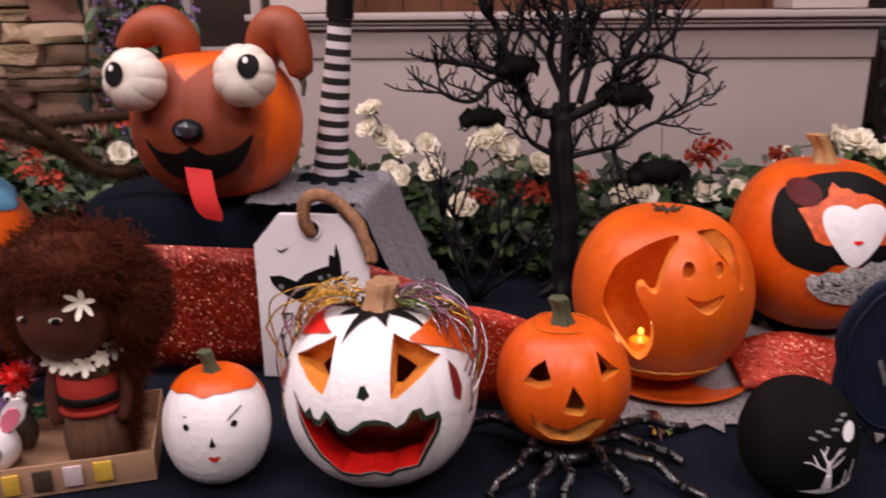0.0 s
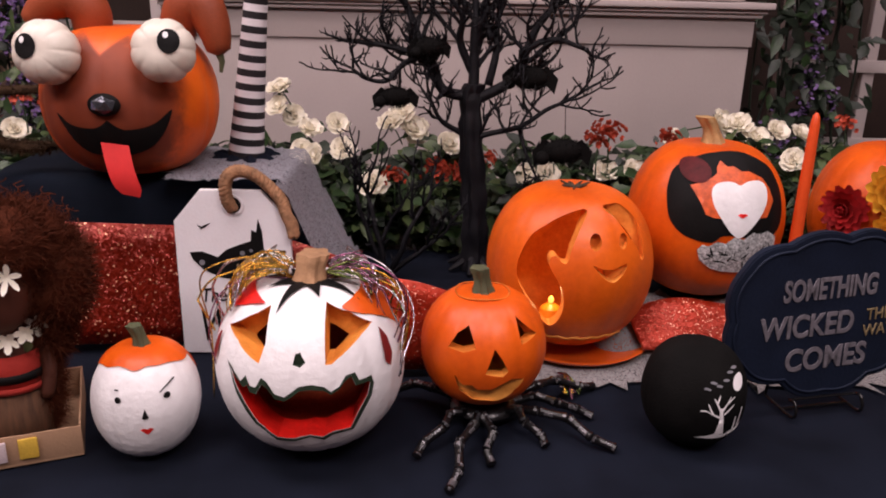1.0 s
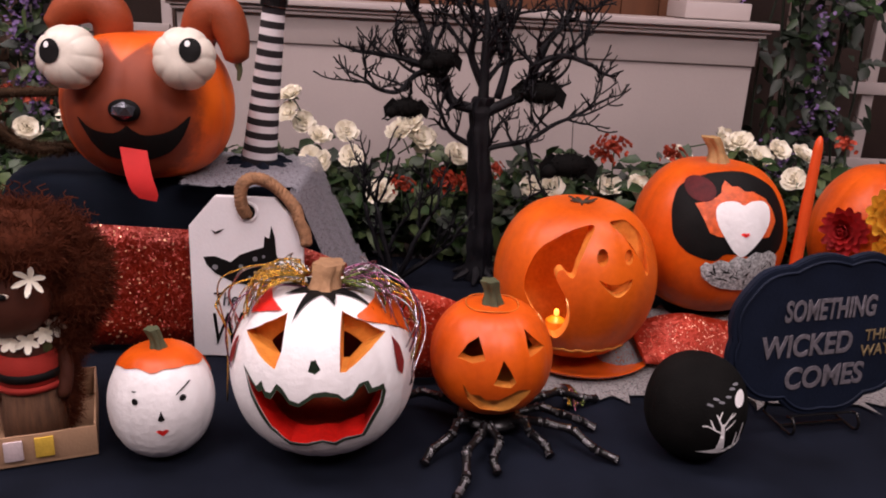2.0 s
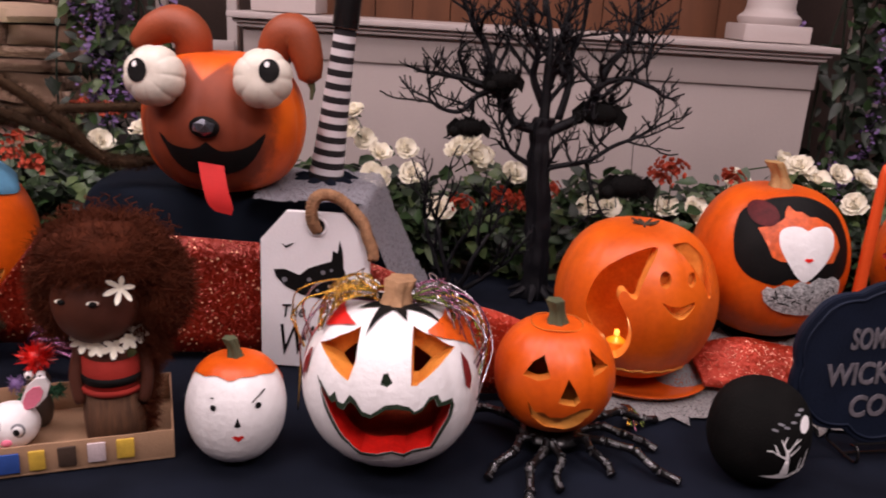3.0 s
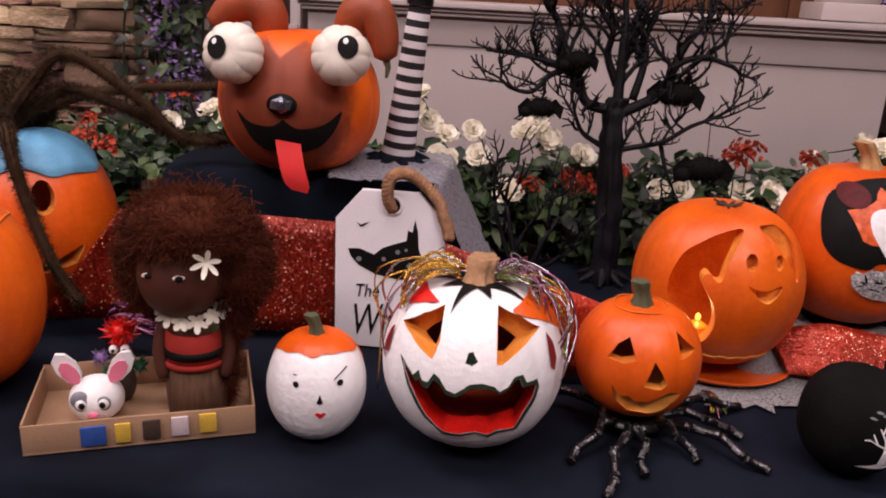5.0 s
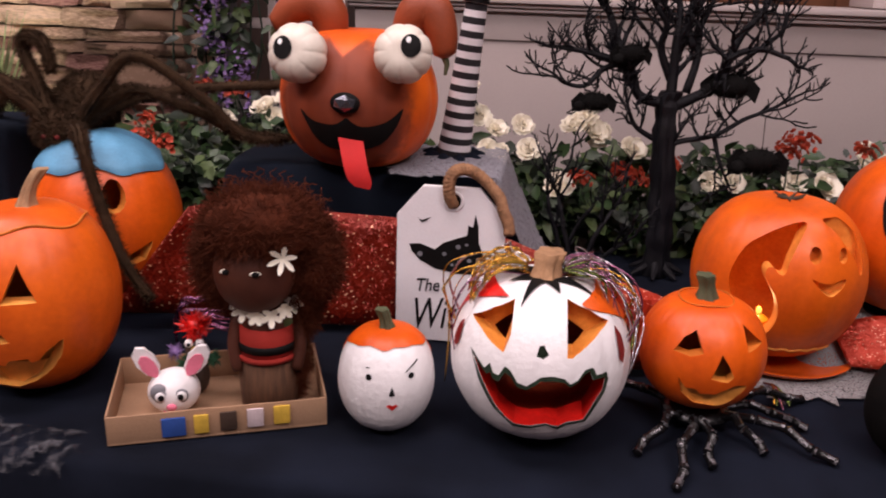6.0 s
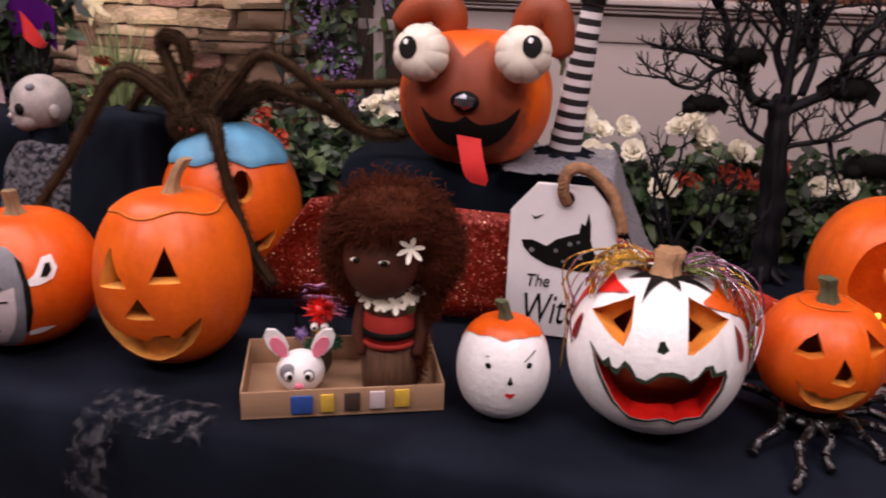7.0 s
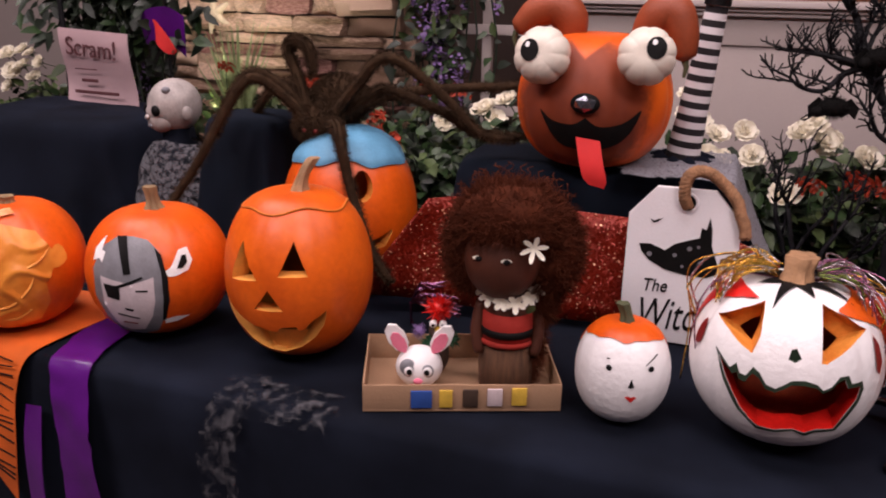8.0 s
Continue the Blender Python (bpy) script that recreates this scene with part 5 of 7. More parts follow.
# gauze over the riser's slope
def sheet(name, label, xs, ys, zf, mat, category="cheesecloth", thick=0.0, ragged=0.0, skip=None):
    bm = bmesh.new()
    g = {}
    for i, x in enumerate(xs):
        for j, y in enumerate(ys):
            edge = (i in (0, len(xs) - 1)) or (j in (0, len(ys) - 1))
            dx = ragged * noise.noise((i * 0.9, j * 0.7, 3.1)) if edge else 0
            dy = ragged * noise.noise((i * 0.8, j * 1.1, 7.7)) if edge else 0
            g[i, j] = bm.verts.new((x + dx, y + dy, zf(x + dx, y + dy)))
    for i in range(len(xs) - 1):
        for j in range(len(ys) - 1):
            bm.faces.new((g[i, j], g[i + 1, j], g[i + 1, j + 1], g[i, j + 1]))
    return tagged(part(name, bm, mat, None, sharp=0), label, category)


def span(a, b, n):
    return [a + (b - a) * k / n for k in range(n + 1)]


def riser_slope(x, y):
    d = (max(0.0, x + 0.095) / 0.14) ** 0.77
    fold = 0.004 * math.sin(y * 70 + 6 * noise.noise((x * 9, y * 9, 4)))
    return min(1.060, 1.078 - 0.296 * d) + fold * min(1.0, d * 3) + 0.003 * noise.noise((x * 60, y * 60, 2))


sheet("cheesecloth", "grey cheesecloth lying over the riser and down its side", span(-0.30, 0.052, 48), span(0.415, 0.70, 30), lambda x, y: max(0.757, riser_slope(x, y)), GREY_GAUZE, ragged=0.03)
sheet("cheesecloth", "pale grey cheesecloth spread on the table under the plate", span(0.34, 1.30, 70), span(0.270, 0.52, 26), lambda x, y: 0.7535 + 0.0022 * (1 + noise.noise((x * 30, y * 30, 5))) + max(0.0, min(1.0, (y - 0.36) / 0.10)) * (0.061 if x > 0.50 else 0.061 * max(0, (x - 0.46) / 0.04)) * (1 if y > 0.36 else 0), WHITE_GAUZE, ragged=0.05)


# glitter ribbons
def ribbon(label, top, low, mat, thick=0.0012):
    a, b = arc(top, 10), arc(low, 10)
    ob = part("glitter_ribbon", strip(a, b, thick), mat, None, sharp=0)
    return tagged(ob, label, "ribbon", "glitter ribbons")


ribbon("wide dark red glitter ribbon standing before the riser", [(-0.655, 0.34, 0.992), (-0.60, 0.385, 0.990), (-0.48, 0.395, 0.985), (-0.36, 0.405, 0.980), (-0.24, 0.412, 0.975), (-0.12, 0.41, 0.965), (0.0, 0.40, 0.93)],
       [(-0.80, 0.29, 0.790), (-0.66, 0.33, 0.782), (-0.50, 0.35, 0.772), (-0.36, 0.375, 0.766), (-0.24, 0.395, 0.762), (-0.12, 0.395, 0.760), (0.0, 0.37, 0.76)], RED_GLITTER)
ribbon("coral red glitter ribbon curling behind the pumpkins", [(0.03, 0.31, 0.92), (0.12, 0.30, 0.925), (0.20, 0.31, 0.90), (0.27, 0.34, 0.86), (0.33, 0.40, 0.80)],
       [(0.03, 0.30, 0.765), (0.12, 0.29, 0.765), (0.20, 0.30, 0.765), (0.27, 0.33, 0.765), (0.33, 0.40, 0.765)], CORAL_GLITTER)
ribbon("coral red glitter ribbon waving beside the ghost pumpkin", [(0.53, 0.43, 0.820), (0.58, 0.42, 0.846), (0.63, 0.415, 0.855), (0.68, 0.42, 0.846), (0.76, 0.42, 0.838), (0.86, 0.43, 0.842), (0.97, 0.44, 0.835)],
       [(0.55, 0.36, 0.775), (0.60, 0.35, 0.779), (0.65, 0.35, 0.782), (0.70, 0.35, 0.782), (0.77, 0.35, 0.780), (0.86, 0.34, 0.785), (0.97, 0.36, 0.780)], CORAL_GLITTER)

# ribbons over the table's edge
t = part("satin_ribbon", strip(arc([(-1.235, 0.10, 0.756), (-1.225, 0.0, 0.757), (-1.20, -0.085, 0.757), (-1.192, -0.118, 0.748), (-1.180, -0.135, 0.70), (-1.165, -0.150, 0.60), (-1.150, -0.165, 0.45)], 6),
                                arc([(-1.130, 0.10, 0.756), (-1.135, 0.0, 0.757), (-1.115, -0.085, 0.757), (-1.105, -0.116, 0.748), (-1.095, -0.142, 0.70), (-1.085, -0.160, 0.60), (-1.075, -0.150, 0.45)], 6), 0.001), SATIN_PURPLE)
for v in t.data.vertices:
    v.co.y += 0.006 * noise.noise(v.co * 38)
    v.co.z += 0.004 * abs(noise.noise(v.co * 30))
tagged(t, "shiny purple satin ribbon hanging over the table's edge", "ribbon", "satin ribbons")
t = part("satin_ribbon", strip(arc([(-1.252, -0.128, 0.66), (-1.25, -0.145, 0.60), (-1.245, -0.155, 0.52), (-1.24, -0.16, 0.40)], 6), arc([(-1.205, -0.138, 0.67), (-1.20, -0.155, 0.60), (-1.20, -0.165, 0.52), (-1.19, -0.17, 0.40)], 6), 0.001), SATIN_PURPLE)
tagged(t, "shiny purple satin ribbon end hanging below the corner", "ribbon", "satin ribbons")
t = part("orange_scarf", strip(arc([(-1.52, 0.16, 0.757), (-1.50, 0.06, 0.758), (-1.47, -0.03, 0.758), (-1.455, -0.075, 0.745), (-1.44, -0.095, 0.68), (-1.42, -0.11, 0.58), (-1.38, -0.12, 0.50)], 8),
                                arc([(-1.215, 0.16, 0.757), (-1.222, 0.05, 0.758), (-1.236, -0.05, 0.758), (-1.248, -0.116, 0.745), (-1.262, -0.138, 0.68), (-1.272, -0.146, 0.58), (-1.285, -0.150, 0.46)], 8), 0.001), ORANGE_CLOTH)
tagged(t, "orange cloth scarf hanging over the table's corner", "scarf")
for k in range(14):
    u = k / 13
    bm = bmesh.new()
    z = 0.745 - 0.24 * u
    add_tube(bm, arc([(-1.45 + 0.10 * u, -0.084 - 0.035 * u - 0.004, z), (-1.39 + 0.04 * u, -0.106 - 0.028 * u, z - 0.012 * math.sin(k * 1.3)), (-1.262 - 0.020 * u, -0.132 - 0.020 * u, z + 0.01 * math.sin(k))], 4), 0.0016, 5)
    part("web_line", bm, BLACK_PAINT, t, sharp=0)
def torn_gauze(name, label, fall, x0, x1, shade, density, seed):
    """A crinkled scrap lying over the table's edge; fall: y and z from the top down."""
    bm = bmesh.new()
    rows = []
    n = 30
    for j, (y, z) in enumerate(arc([(0, y, z) for y, z in fall], 5)[i][1:] for i in range(len(fall) * 5 - 4)):
        u = j / (len(fall) * 5 - 5)
        row = []
        for k in range(n + 1):
            v = k / n
            w = 0.010 * noise.noise((v * 5, u * 4, seed)) + 0.006 * noise.noise((v * 13, u * 9, seed + 3))
            x = x0 + (x1 - x0) * v + 0.030 * noise.noise((u * 3, seed, 1.5)) + (0.02 * noise.noise((u * 11, seed, v)) if k in (0, n) else 0)
            row.append(bm.verts.new((x, y - abs(w) * 0.6 - 0.002, z + (abs(w) * 0.5 + 0.001 if z > 0.74 else 0))))
        rows.append(row)
    for a, b in zip(rows, rows[1:]):
        for k in range(n):
            bm.faces.new((a[k], a[k + 1], b[k + 1], b[k]))
    tagged(part(name, bm, gauze(name + "_weave", shade, density, 2400.0, 45.0), None, sharp=0), label, "gauze")


torn_gauze("gauze_scrap", "torn scrap of thin grey gauze hanging over the edge", [(-0.03, 0.7545), (-0.085, 0.7555), (-0.118, 0.749), (-0.142, 0.71), (-0.160, 0.65), (-0.172, 0.585)], -0.855, -0.785, (0.034, 0.034, 0.040), 0.36, 2.0)
torn_gauze("gauze_scrap", "crumpled wisp of thin grey gauze along the table's edge", [(-0.045, 0.7545), (-0.085, 0.7555), (-0.118, 0.749), (-0.132, 0.735)], -0.80, -0.64, (0.055, 0.055, 0.062), 0.30, 8.0)

# tinsel ends caught under the plate
t = thing("tinsel_scrap", "loose gold, green and purple tinsel ends on the cloth", "tinsel", (0.395, 0.262, 0.757))
rg = random.Random(29)
for k in range(10):
    a = rg.uniform(-1.9, -1.0)
    l = rg.uniform(0.03, 0.06)
    bm = bmesh.new()
    add_tube(bm, arc([(rg.uniform(-0.01, 0.01), 0.03, 0.004), (0.3 * l * math.cos(a), -0.2 * l, 0.016), (l * math.cos(a), l * math.sin(a), 0.002)], 5), 0.0016, 5)
    part("strand", bm, (TINSEL_GOLD, TINSEL_GREEN, TINSEL_PURPLE)[k % 3], t, sharp=0)

# ---- tag board ----
t = thing("tag_sign", "white wooden gift-tag sign with a witch hat", "sign", (-0.172, 0.372, 0.753), 0)
TX, TH = 0.0985, 0.300
bm = slab([(-TX, 0), (TX, 0), (TX, TH - 0.055), (0.050, TH), (-0.052, TH), (-TX, TH - 0.055)], -0.006, 0.006, bevel=0.0012)
part("board", bm, TAG_WHITE, t)
bm = bmesh.new()
add_tube(bm, [(0.003 + 0.0165 * math.cos(a), -0.0065, 0.275 + 0.0165 * math.sin(a)) for a in (2 * math.pi * k / 28 for k in range(29))], 0.0028, 8, cap=False)
part("ring", bm, TAG_WHITE, t, "white grommet ring")
bm = bmesh.new()
bmesh.ops.create_circle(bm, cap_ends=True, segments=28, radius=0.0135, matrix=pose(0.003, -0.0064, 0.275, 90))
part("hole", bm, BLACK_PAINT, t, "dark punched hole")
part("hat", slab([(-0.075, 0.190), (-0.055, 0.192), (-0.038, 0.186), (-0.028, 0.182), (-0.012, 0.196), (0.010, 0.205), (0.030, 0.212), (0.032, 0.232), (0.040, 0.228), (0.044, 0.252), (0.050, 0.230), (0.052, 0.200), (0.064, 0.170), (0.072, 0.150), (0.050, 0.138), (0.015, 0.138), (-0.025, 0.145), (-0.055, 0.160), (-0.070, 0.176)], -0.0072, -0.0066), BLACK_PAINT, t, "black printed witch hat")
for x, z, r in ((-0.055, 0.172, 0.005), (-0.010, 0.175, 0.004), (0.015, 0.190, 0.0045), (0.005, 0.155, 0.003), (0.036, 0.165, 0.004), (0.030, 0.195, 0.003)):
    bm = bmesh.new()
    bmesh.ops.create_circle(bm, cap_ends=True, segments=12, radius=r, matrix=pose(x, -0.0076, z, 90))
    part("hat_dot", bm, GREY_PAINT, t)
part("bat_print", slab([(-0.060, 0.240), (-0.052, 0.236), (-0.047, 0.239), (-0.036, 0.243), (-0.046, 0.235), (-0.053, 0.232)], -0.0072, -0.0066), BLACK_PAINT, t)
words("lettering", "The", 0.036, (-0.040, -0.0072, 0.100), t, BLACK_PAINT, "black script lettering", 3, 0.8, slant=0.25)
words("lettering", "Witch", 0.088, (-0.004, -0.0072, 0.028), t, BLACK_PAINT, "tall black script lettering", 4, 0.60, slant=0.35)


def twisted(bm, line, r, turns):
    n = len(line)
    for s in range(3):
        pts = []
        for i, p in enumerate(line):
            tg = (line[min(i + 1, n - 1)] - line[max(i - 1, 0)]).normalized()
            a = tg.cross(Vector((0.2, 0.9, 0.3))).normalized()
            b = tg.cross(a)
            an = 2 * math.pi * (turns * i / n + s / 3)
            pts.append(p + (a * math.cos(an) + b * math.sin(an)) * r * 0.55)
        add_tube(bm, pts, r * 0.62, 7)


bm = bmesh.new()
twisted(bm, arc([(0.003, -0.006, 0.268), (-0.004, -0.016, 0.290), (-0.002, -0.020, 0.322), (0.014, -0.016, 0.336), (0.040, -0.010, 0.330), (0.066, -0.006, 0.308), (0.086, -0.010, 0.285), (0.094, -0.014, 0.262), (0.102, -0.014, 0.246), (0.106, -0.016, 0.225)], 9), 0.0100, 13)
part("rope_loop", bm, ROPE, t, "thick twisted jute rope loop", 0)

# ---- scalloped wicked sign ----
t = thing("plaque_sign", "dark blue-black scalloped plaque with faded grey lettering", "sign", (0.775, 0.195, 0.753), 12)
out = []
base = [(-0.165, 0.0), (-0.150, 0.085), (-0.08, 0.118), (0.02, 0.128), (0.10, 0.120), (0.160, 0.085), (0.172, 0.0), (0.155, -0.075), (0.10, -0.112), (0.02, -0.138), (-0.06, -0.112), (-0.140, -0.080)]
for i, p in enumerate(base):
    q = base[(i + 1) % len(base)]
    for k in range(8):
        u = k / 8
        x, z = p[0] + (q[0] - p[0]) * u, p[1] + (q[1] - p[1]) * u
        l = math.hypot(x, z)
        o = 0.013 * math.sin(math.pi * u)
        out.append((x + x / l * o, z + z / l * o + 0.165))
board = part("board", slab(out, -0.007, 0.007, bevel=0.002), SIGN_BLACK, t)
bm = bmesh.new()
inner = [Vector((x * 0.93, -0.0085, 0.165 + (z - 0.165) * 0.92)) for x, z in out]
add_tube(bm, inner + [inner[0]], 0.0022, 6, cap=False)
part("raised_rim", bm, SIGN_BLACK, t, sharp=0)
words("lettering", "SOMETHING", 0.048, (0.0, -0.0085, 0.196), t, LETTER_GREY, "faded grey capitals", 2, 0.60, bold=0.0012)
words("lettering", "WICKED", 0.052, (-0.030, -0.0085, 0.134), t, LETTER_GREY, "faded grey capitals", 2, 0.80, bold=0.0012)
words("lettering", "THIS", 0.028, (0.096, -0.0085, 0.155), t, LETTER_GOLD, "dull gold capitals", 4, 0.85)
words("lettering", "WAY", 0.028, (0.098, -0.0085, 0.128), t, LETTER_GOLD, "dull gold capitals", 4, 0.85)
words("lettering", "COMES", 0.052, (0.012, -0.0085, 0.078), t, LETTER_GREY, "faded grey capitals", 2, 0.85, bold=0.0012)
bm = bmesh.new()
for sx in (-0.045, 0.075):
    add_tube(bm, arc([(sx, 0.045, 0.006), (sx, 0.0, 0.004), (sx, -0.028, 0.004), (sx, -0.034, 0.016), (sx, -0.026, 0.030), (sx, -0.014, 0.028)], 5), 0.0026, 7)
    add_tube(bm, [(sx, 0.045, 0.006), (sx, 0.030, 0.10), (sx * 0.7, 0.012, 0.20)], 0.0026, 7)
add_tube(bm, [(-0.045, 0.0, 0.004), (0.075, 0.0, 0.004)], 0.0026, 7)
add_tube(bm, [(-0.045, -0.014, 0.028), (0.075, -0.014, 0.028)], 0.002, 7)
part("wire_easel", bm, SHINY_BLACK, t, "black wire easel")

# taper candle in a small holder
t = thing("taper_candle", "tall orange-red taper candle in a small metal holder", "candle", (0.842, 0.462, 0.812))
bm = lathe([(0.011, 0.06), (0.0115, 0.10), (0.0105, 0.25), (0.0085, 0.355), (0.006, 0.372), (0.002, 0.378)], 20)
part("candle", bm, WAX, t)
part("holder", lathe([(0.034, 0.0), (0.035, 0.004), (0.012, 0.010), (0.008, 0.020), (0.008, 0.045), (0.014, 0.055), (0.015, 0.075), (0.0125, 0.076)], 24), BRASS, t, "dull metal candle holder")

# ---- cardboard tray with doll and toys ----
BA = 21.6
t = thing("cardboard_tray", "shallow brown cardboard box lid used as a tray", "tray", (-0.606, -0.076, 0.7525), BA)
BW, BD = 0.313, 0.185
part("base", boxed((BW / 2, BD / 2, 0.0015), (BW, BD, 0.003), 0.0005), CARD, t)
for nm, c, sz in (("front_wall", (BW / 2, 0.0015, 0.0245), (BW, 0.003, 0.043)), ("back_wall", (BW / 2, BD - 0.0015, 0.0265), (BW, 0.003, 0.047)), ("side_wall", (0.0015, BD / 2, 0.0255), (0.003, BD - 0.0064, 0.045)), ("side_wall", (BW - 0.0015, BD / 2, 0.0255), (0.003, BD - 0.0064, 0.045))):
    bm = boxed(c, sz, 0.0008)
    bmesh.ops.subdivide_edges(bm, edges=[e for e in bm.edges if e.calc_length() > 0.1], cuts=8)
    for v in bm.verts:
        if v.co.z > 0.03:
            v.co.z += 0.0014 * noise.noise((v.co.x * 40, v.co.y * 40, 1.0))
    part(nm, bm, CARD, t)
# the name on the front is kept as plain coloured bars
for k, (mt, ww) in enumerate(((BLUE, 0.042), (YELLOW, 0.026), (DARK_BROWN, 0.030), (PALE, 0.030), (YELLOW, 0.030))):
    part("letter_bar", boxed((0.092 + k * 0.0385, -0.0025, 0.0225 + 0.001 * k), (ww * 0.80, 0.004, 0.030), 0.0016), mt, t, "plain coloured foam bar")


def fuzz(bm, verts_normals, length, width, rg, mat=0, droop=0.3, curl=0.4):
    """Short curved hairs standing on a surface."""
    for p, nrm in verts_normals:
        d = (nrm + Vector((rg.uniform(-1, 1), rg.uniform(-1, 1), rg.uniform(-1, 1))) * curl).normalized()
        s = d.cross(Vector((rg.uniform(-1, 1), rg.uniform(-1, 1), rg.uniform(-1, 1)))).normalized() * width
        l = length * rg.uniform(0.5, 1.2)
        a = p + d * l * 0.55 + s * rg.uniform(-2, 2)
        b = p + d * l + Vector((0, 0, -droop * l)) + s * rg.uniform(-4, 4)
        v = [bm.verts.new(q) for q in (p - s, p + s, a + s * 0.7, a - s * 0.7, b)]
        bm.faces.new((v[0], v[1], v[2], v[3])).material_index = mat
        bm.faces.new((v[3], v[2], v[4])).material_index = mat


def fur_points(c, r, count, rg):
    """Random places on a rounded form, with the way out of it."""
    out = []
    for _ in range(count):
        d = Vector((rg.gauss(0, 1), rg.gauss(0, 1), rg.gauss(0, 1))).normalized()
        p = Vector((d.x * r[0], d.y * r[1], d.z * r[2]))
        out.append((Vector(c) + p * 0.99, Vector((d.x / r[0], d.y / r[1], d.z / r[2])).normalized()))
    return out


def doll():
    bm = bmesh.new()
    rg = random.Random(11)
    # 0 hair, 1 skin, 2 red, 3 raffia, 4 white, 5 black, 6 green
    hair = []
    for c, r in (((0.0, 0.030, 0.258), (0.096, 0.078, 0.084)), ((-0.058, 0.022, 0.232), (0.046, 0.05, 0.070)), ((0.062, 0.022, 0.234), (0.050, 0.055, 0.072)), ((0.050, 0.015, 0.165), (0.024, 0.028, 0.045)), ((0.038, 0.010, 0.09), (0.014, 0.022, 0.075)), ((-0.005, -0.022, 0.300), (0.076, 0.060, 0.050))):
        vs = add_ball(bm, c, r, 28, 18, 0)
        for v in vs:
            n = (v.co - Vector(c)).normalized()
            v.co += n * 0.012 * noise.noise(v.co * 34)
        hair += fur_points(c, [q + 0.002 for q in r], 5200, rg)
    fuzz(bm, hair, 0.024, 0.0005, rg, 0, 0.05, 1.5)
    for k in range(150):
        a, e = rg.uniform(0, 6.283), rg.uniform(-0.5, 1.0)
        d = Vector((math.cos(a) * math.sqrt(1 - e * e), math.sin(a) * math.sqrt(1 - e * e), e))
        if d.y < -0.5 and d.z < 0.45:
            continue
        p = Vector((0.0, 0.028, 0.258)) + Vector((d.x * 0.098, d.y * 0.080, d.z * 0.092))
        w = d.orthogonal().normalized()
        add_tube(bm, [p + d * (0.004 * q) + w * (0.005 * math.sin(q * 1.6 + k)) + d.cross(w) * (0.005 * math.cos(q * 1.6 + k)) for q in range(7)], 0.0009, 4, 0)
    add_ball(bm, (-0.012, -0.022, 0.234), (0.060, 0.056, 0.066), 28, 18, 1)
    add_tube(bm, [(0.0, 0.0, 0.18), (0.0, 0.0, 0.15)], 0.024, 16, 1)
    add_tube(bm, [(0, 0, 0.165), (0, 0, 0.140), (0, 0, 0.125)], [0.034, 0.040, 0.040], 20, 1)
    add_tube(bm, [(0, 0, 0.142), (0, 0, 0.115), (0, 0, 0.092)], [0.043, 0.0445, 0.043], 24, 2)
    add_tube(bm, [(0, 0, 0.116), (0, 0, 0.104)], [0.0462, 0.0462], 24, 5)
    add_tube(bm, [(0, 0, 0.096), (0, 0, 0.088)], [0.0475, 0.047], 24, 2)
    add_tube(bm, [(0, 0, 0.090), (0, 0, 0.045), (0, 0, 0.002)], [0.042, 0.046, 0.043], 24, 3)
    for x in (-0.043, 0.043):
        add_tube(bm, arc([(x, -0.004, 0.150), (x * 1.15, -0.014, 0.11), (x * 1.0, -0.022, 0.07)], 5), [0.010] * 10 + [0.008], 10, 1)
    for k in range(0, 11, 2):
        a = -math.pi / 2 + (k - 5) * 0.27
        c = Vector((0.042 * math.cos(a), 0.042 * math.sin(a) - 0.003, 0.166 + 0.012 * abs(k - 5) / 5))
        for q in range(5):
            an = q * 1.257 + k
            petal(bm, c, Vector((math.cos(an), -0.35, math.sin(an))), Vector((0, -1, 0)), 0.014 + 0.003 * (k % 4) / 2, 0.0095, 0.25, 4)
    c = Vector((0.034, -0.090, 0.274))
    for q in range(6):
        an = q * 1.047 + 0.3
        petal(bm, c, Vector((math.cos(an), -0.3, math.sin(an))), Vector((0, -1, 0)), 0.022, 0.0075, 0.2, 4)
    for x in (-0.048, -0.006):
        add_ball(bm, (x, -0.0755 + (0.0115 if x < -0.03 else 0), 0.246), (0.0090, 0.0036, 0.0038), 12, 8, 4)
        add_ball(bm, (x + 0.001, -0.0785 + (0.0115 if x < -0.03 else 0), 0.246), (0.0058, 0.0036, 0.0040), 10, 8, 5)
    petal(bm, Vector((0.030, -0.040, 0.150)), Vector((0.4, -0.3, 0.8)), Vector((0, -1, 0)), 0.022, 0.012, 0.2, 6)
    me = bpy.data.meshes.new("doll")
    bm.to_mesh(me)
    bm.free()
    finish(me, [HAIR, DOLL_SKIN, DOLL_RED, RAFFIA, PETAL_WHITE, BLACK_PAINT, LEAF_LIGHT], 0)
    ob = new("doll", me)
    ob.matrix_world = pose(-0.418, 0.080, 0.7565, 0, 0, 14)
    return tagged(ob, "craft doll with bushy brown hair, red top, white flower garland", "doll")


doll()


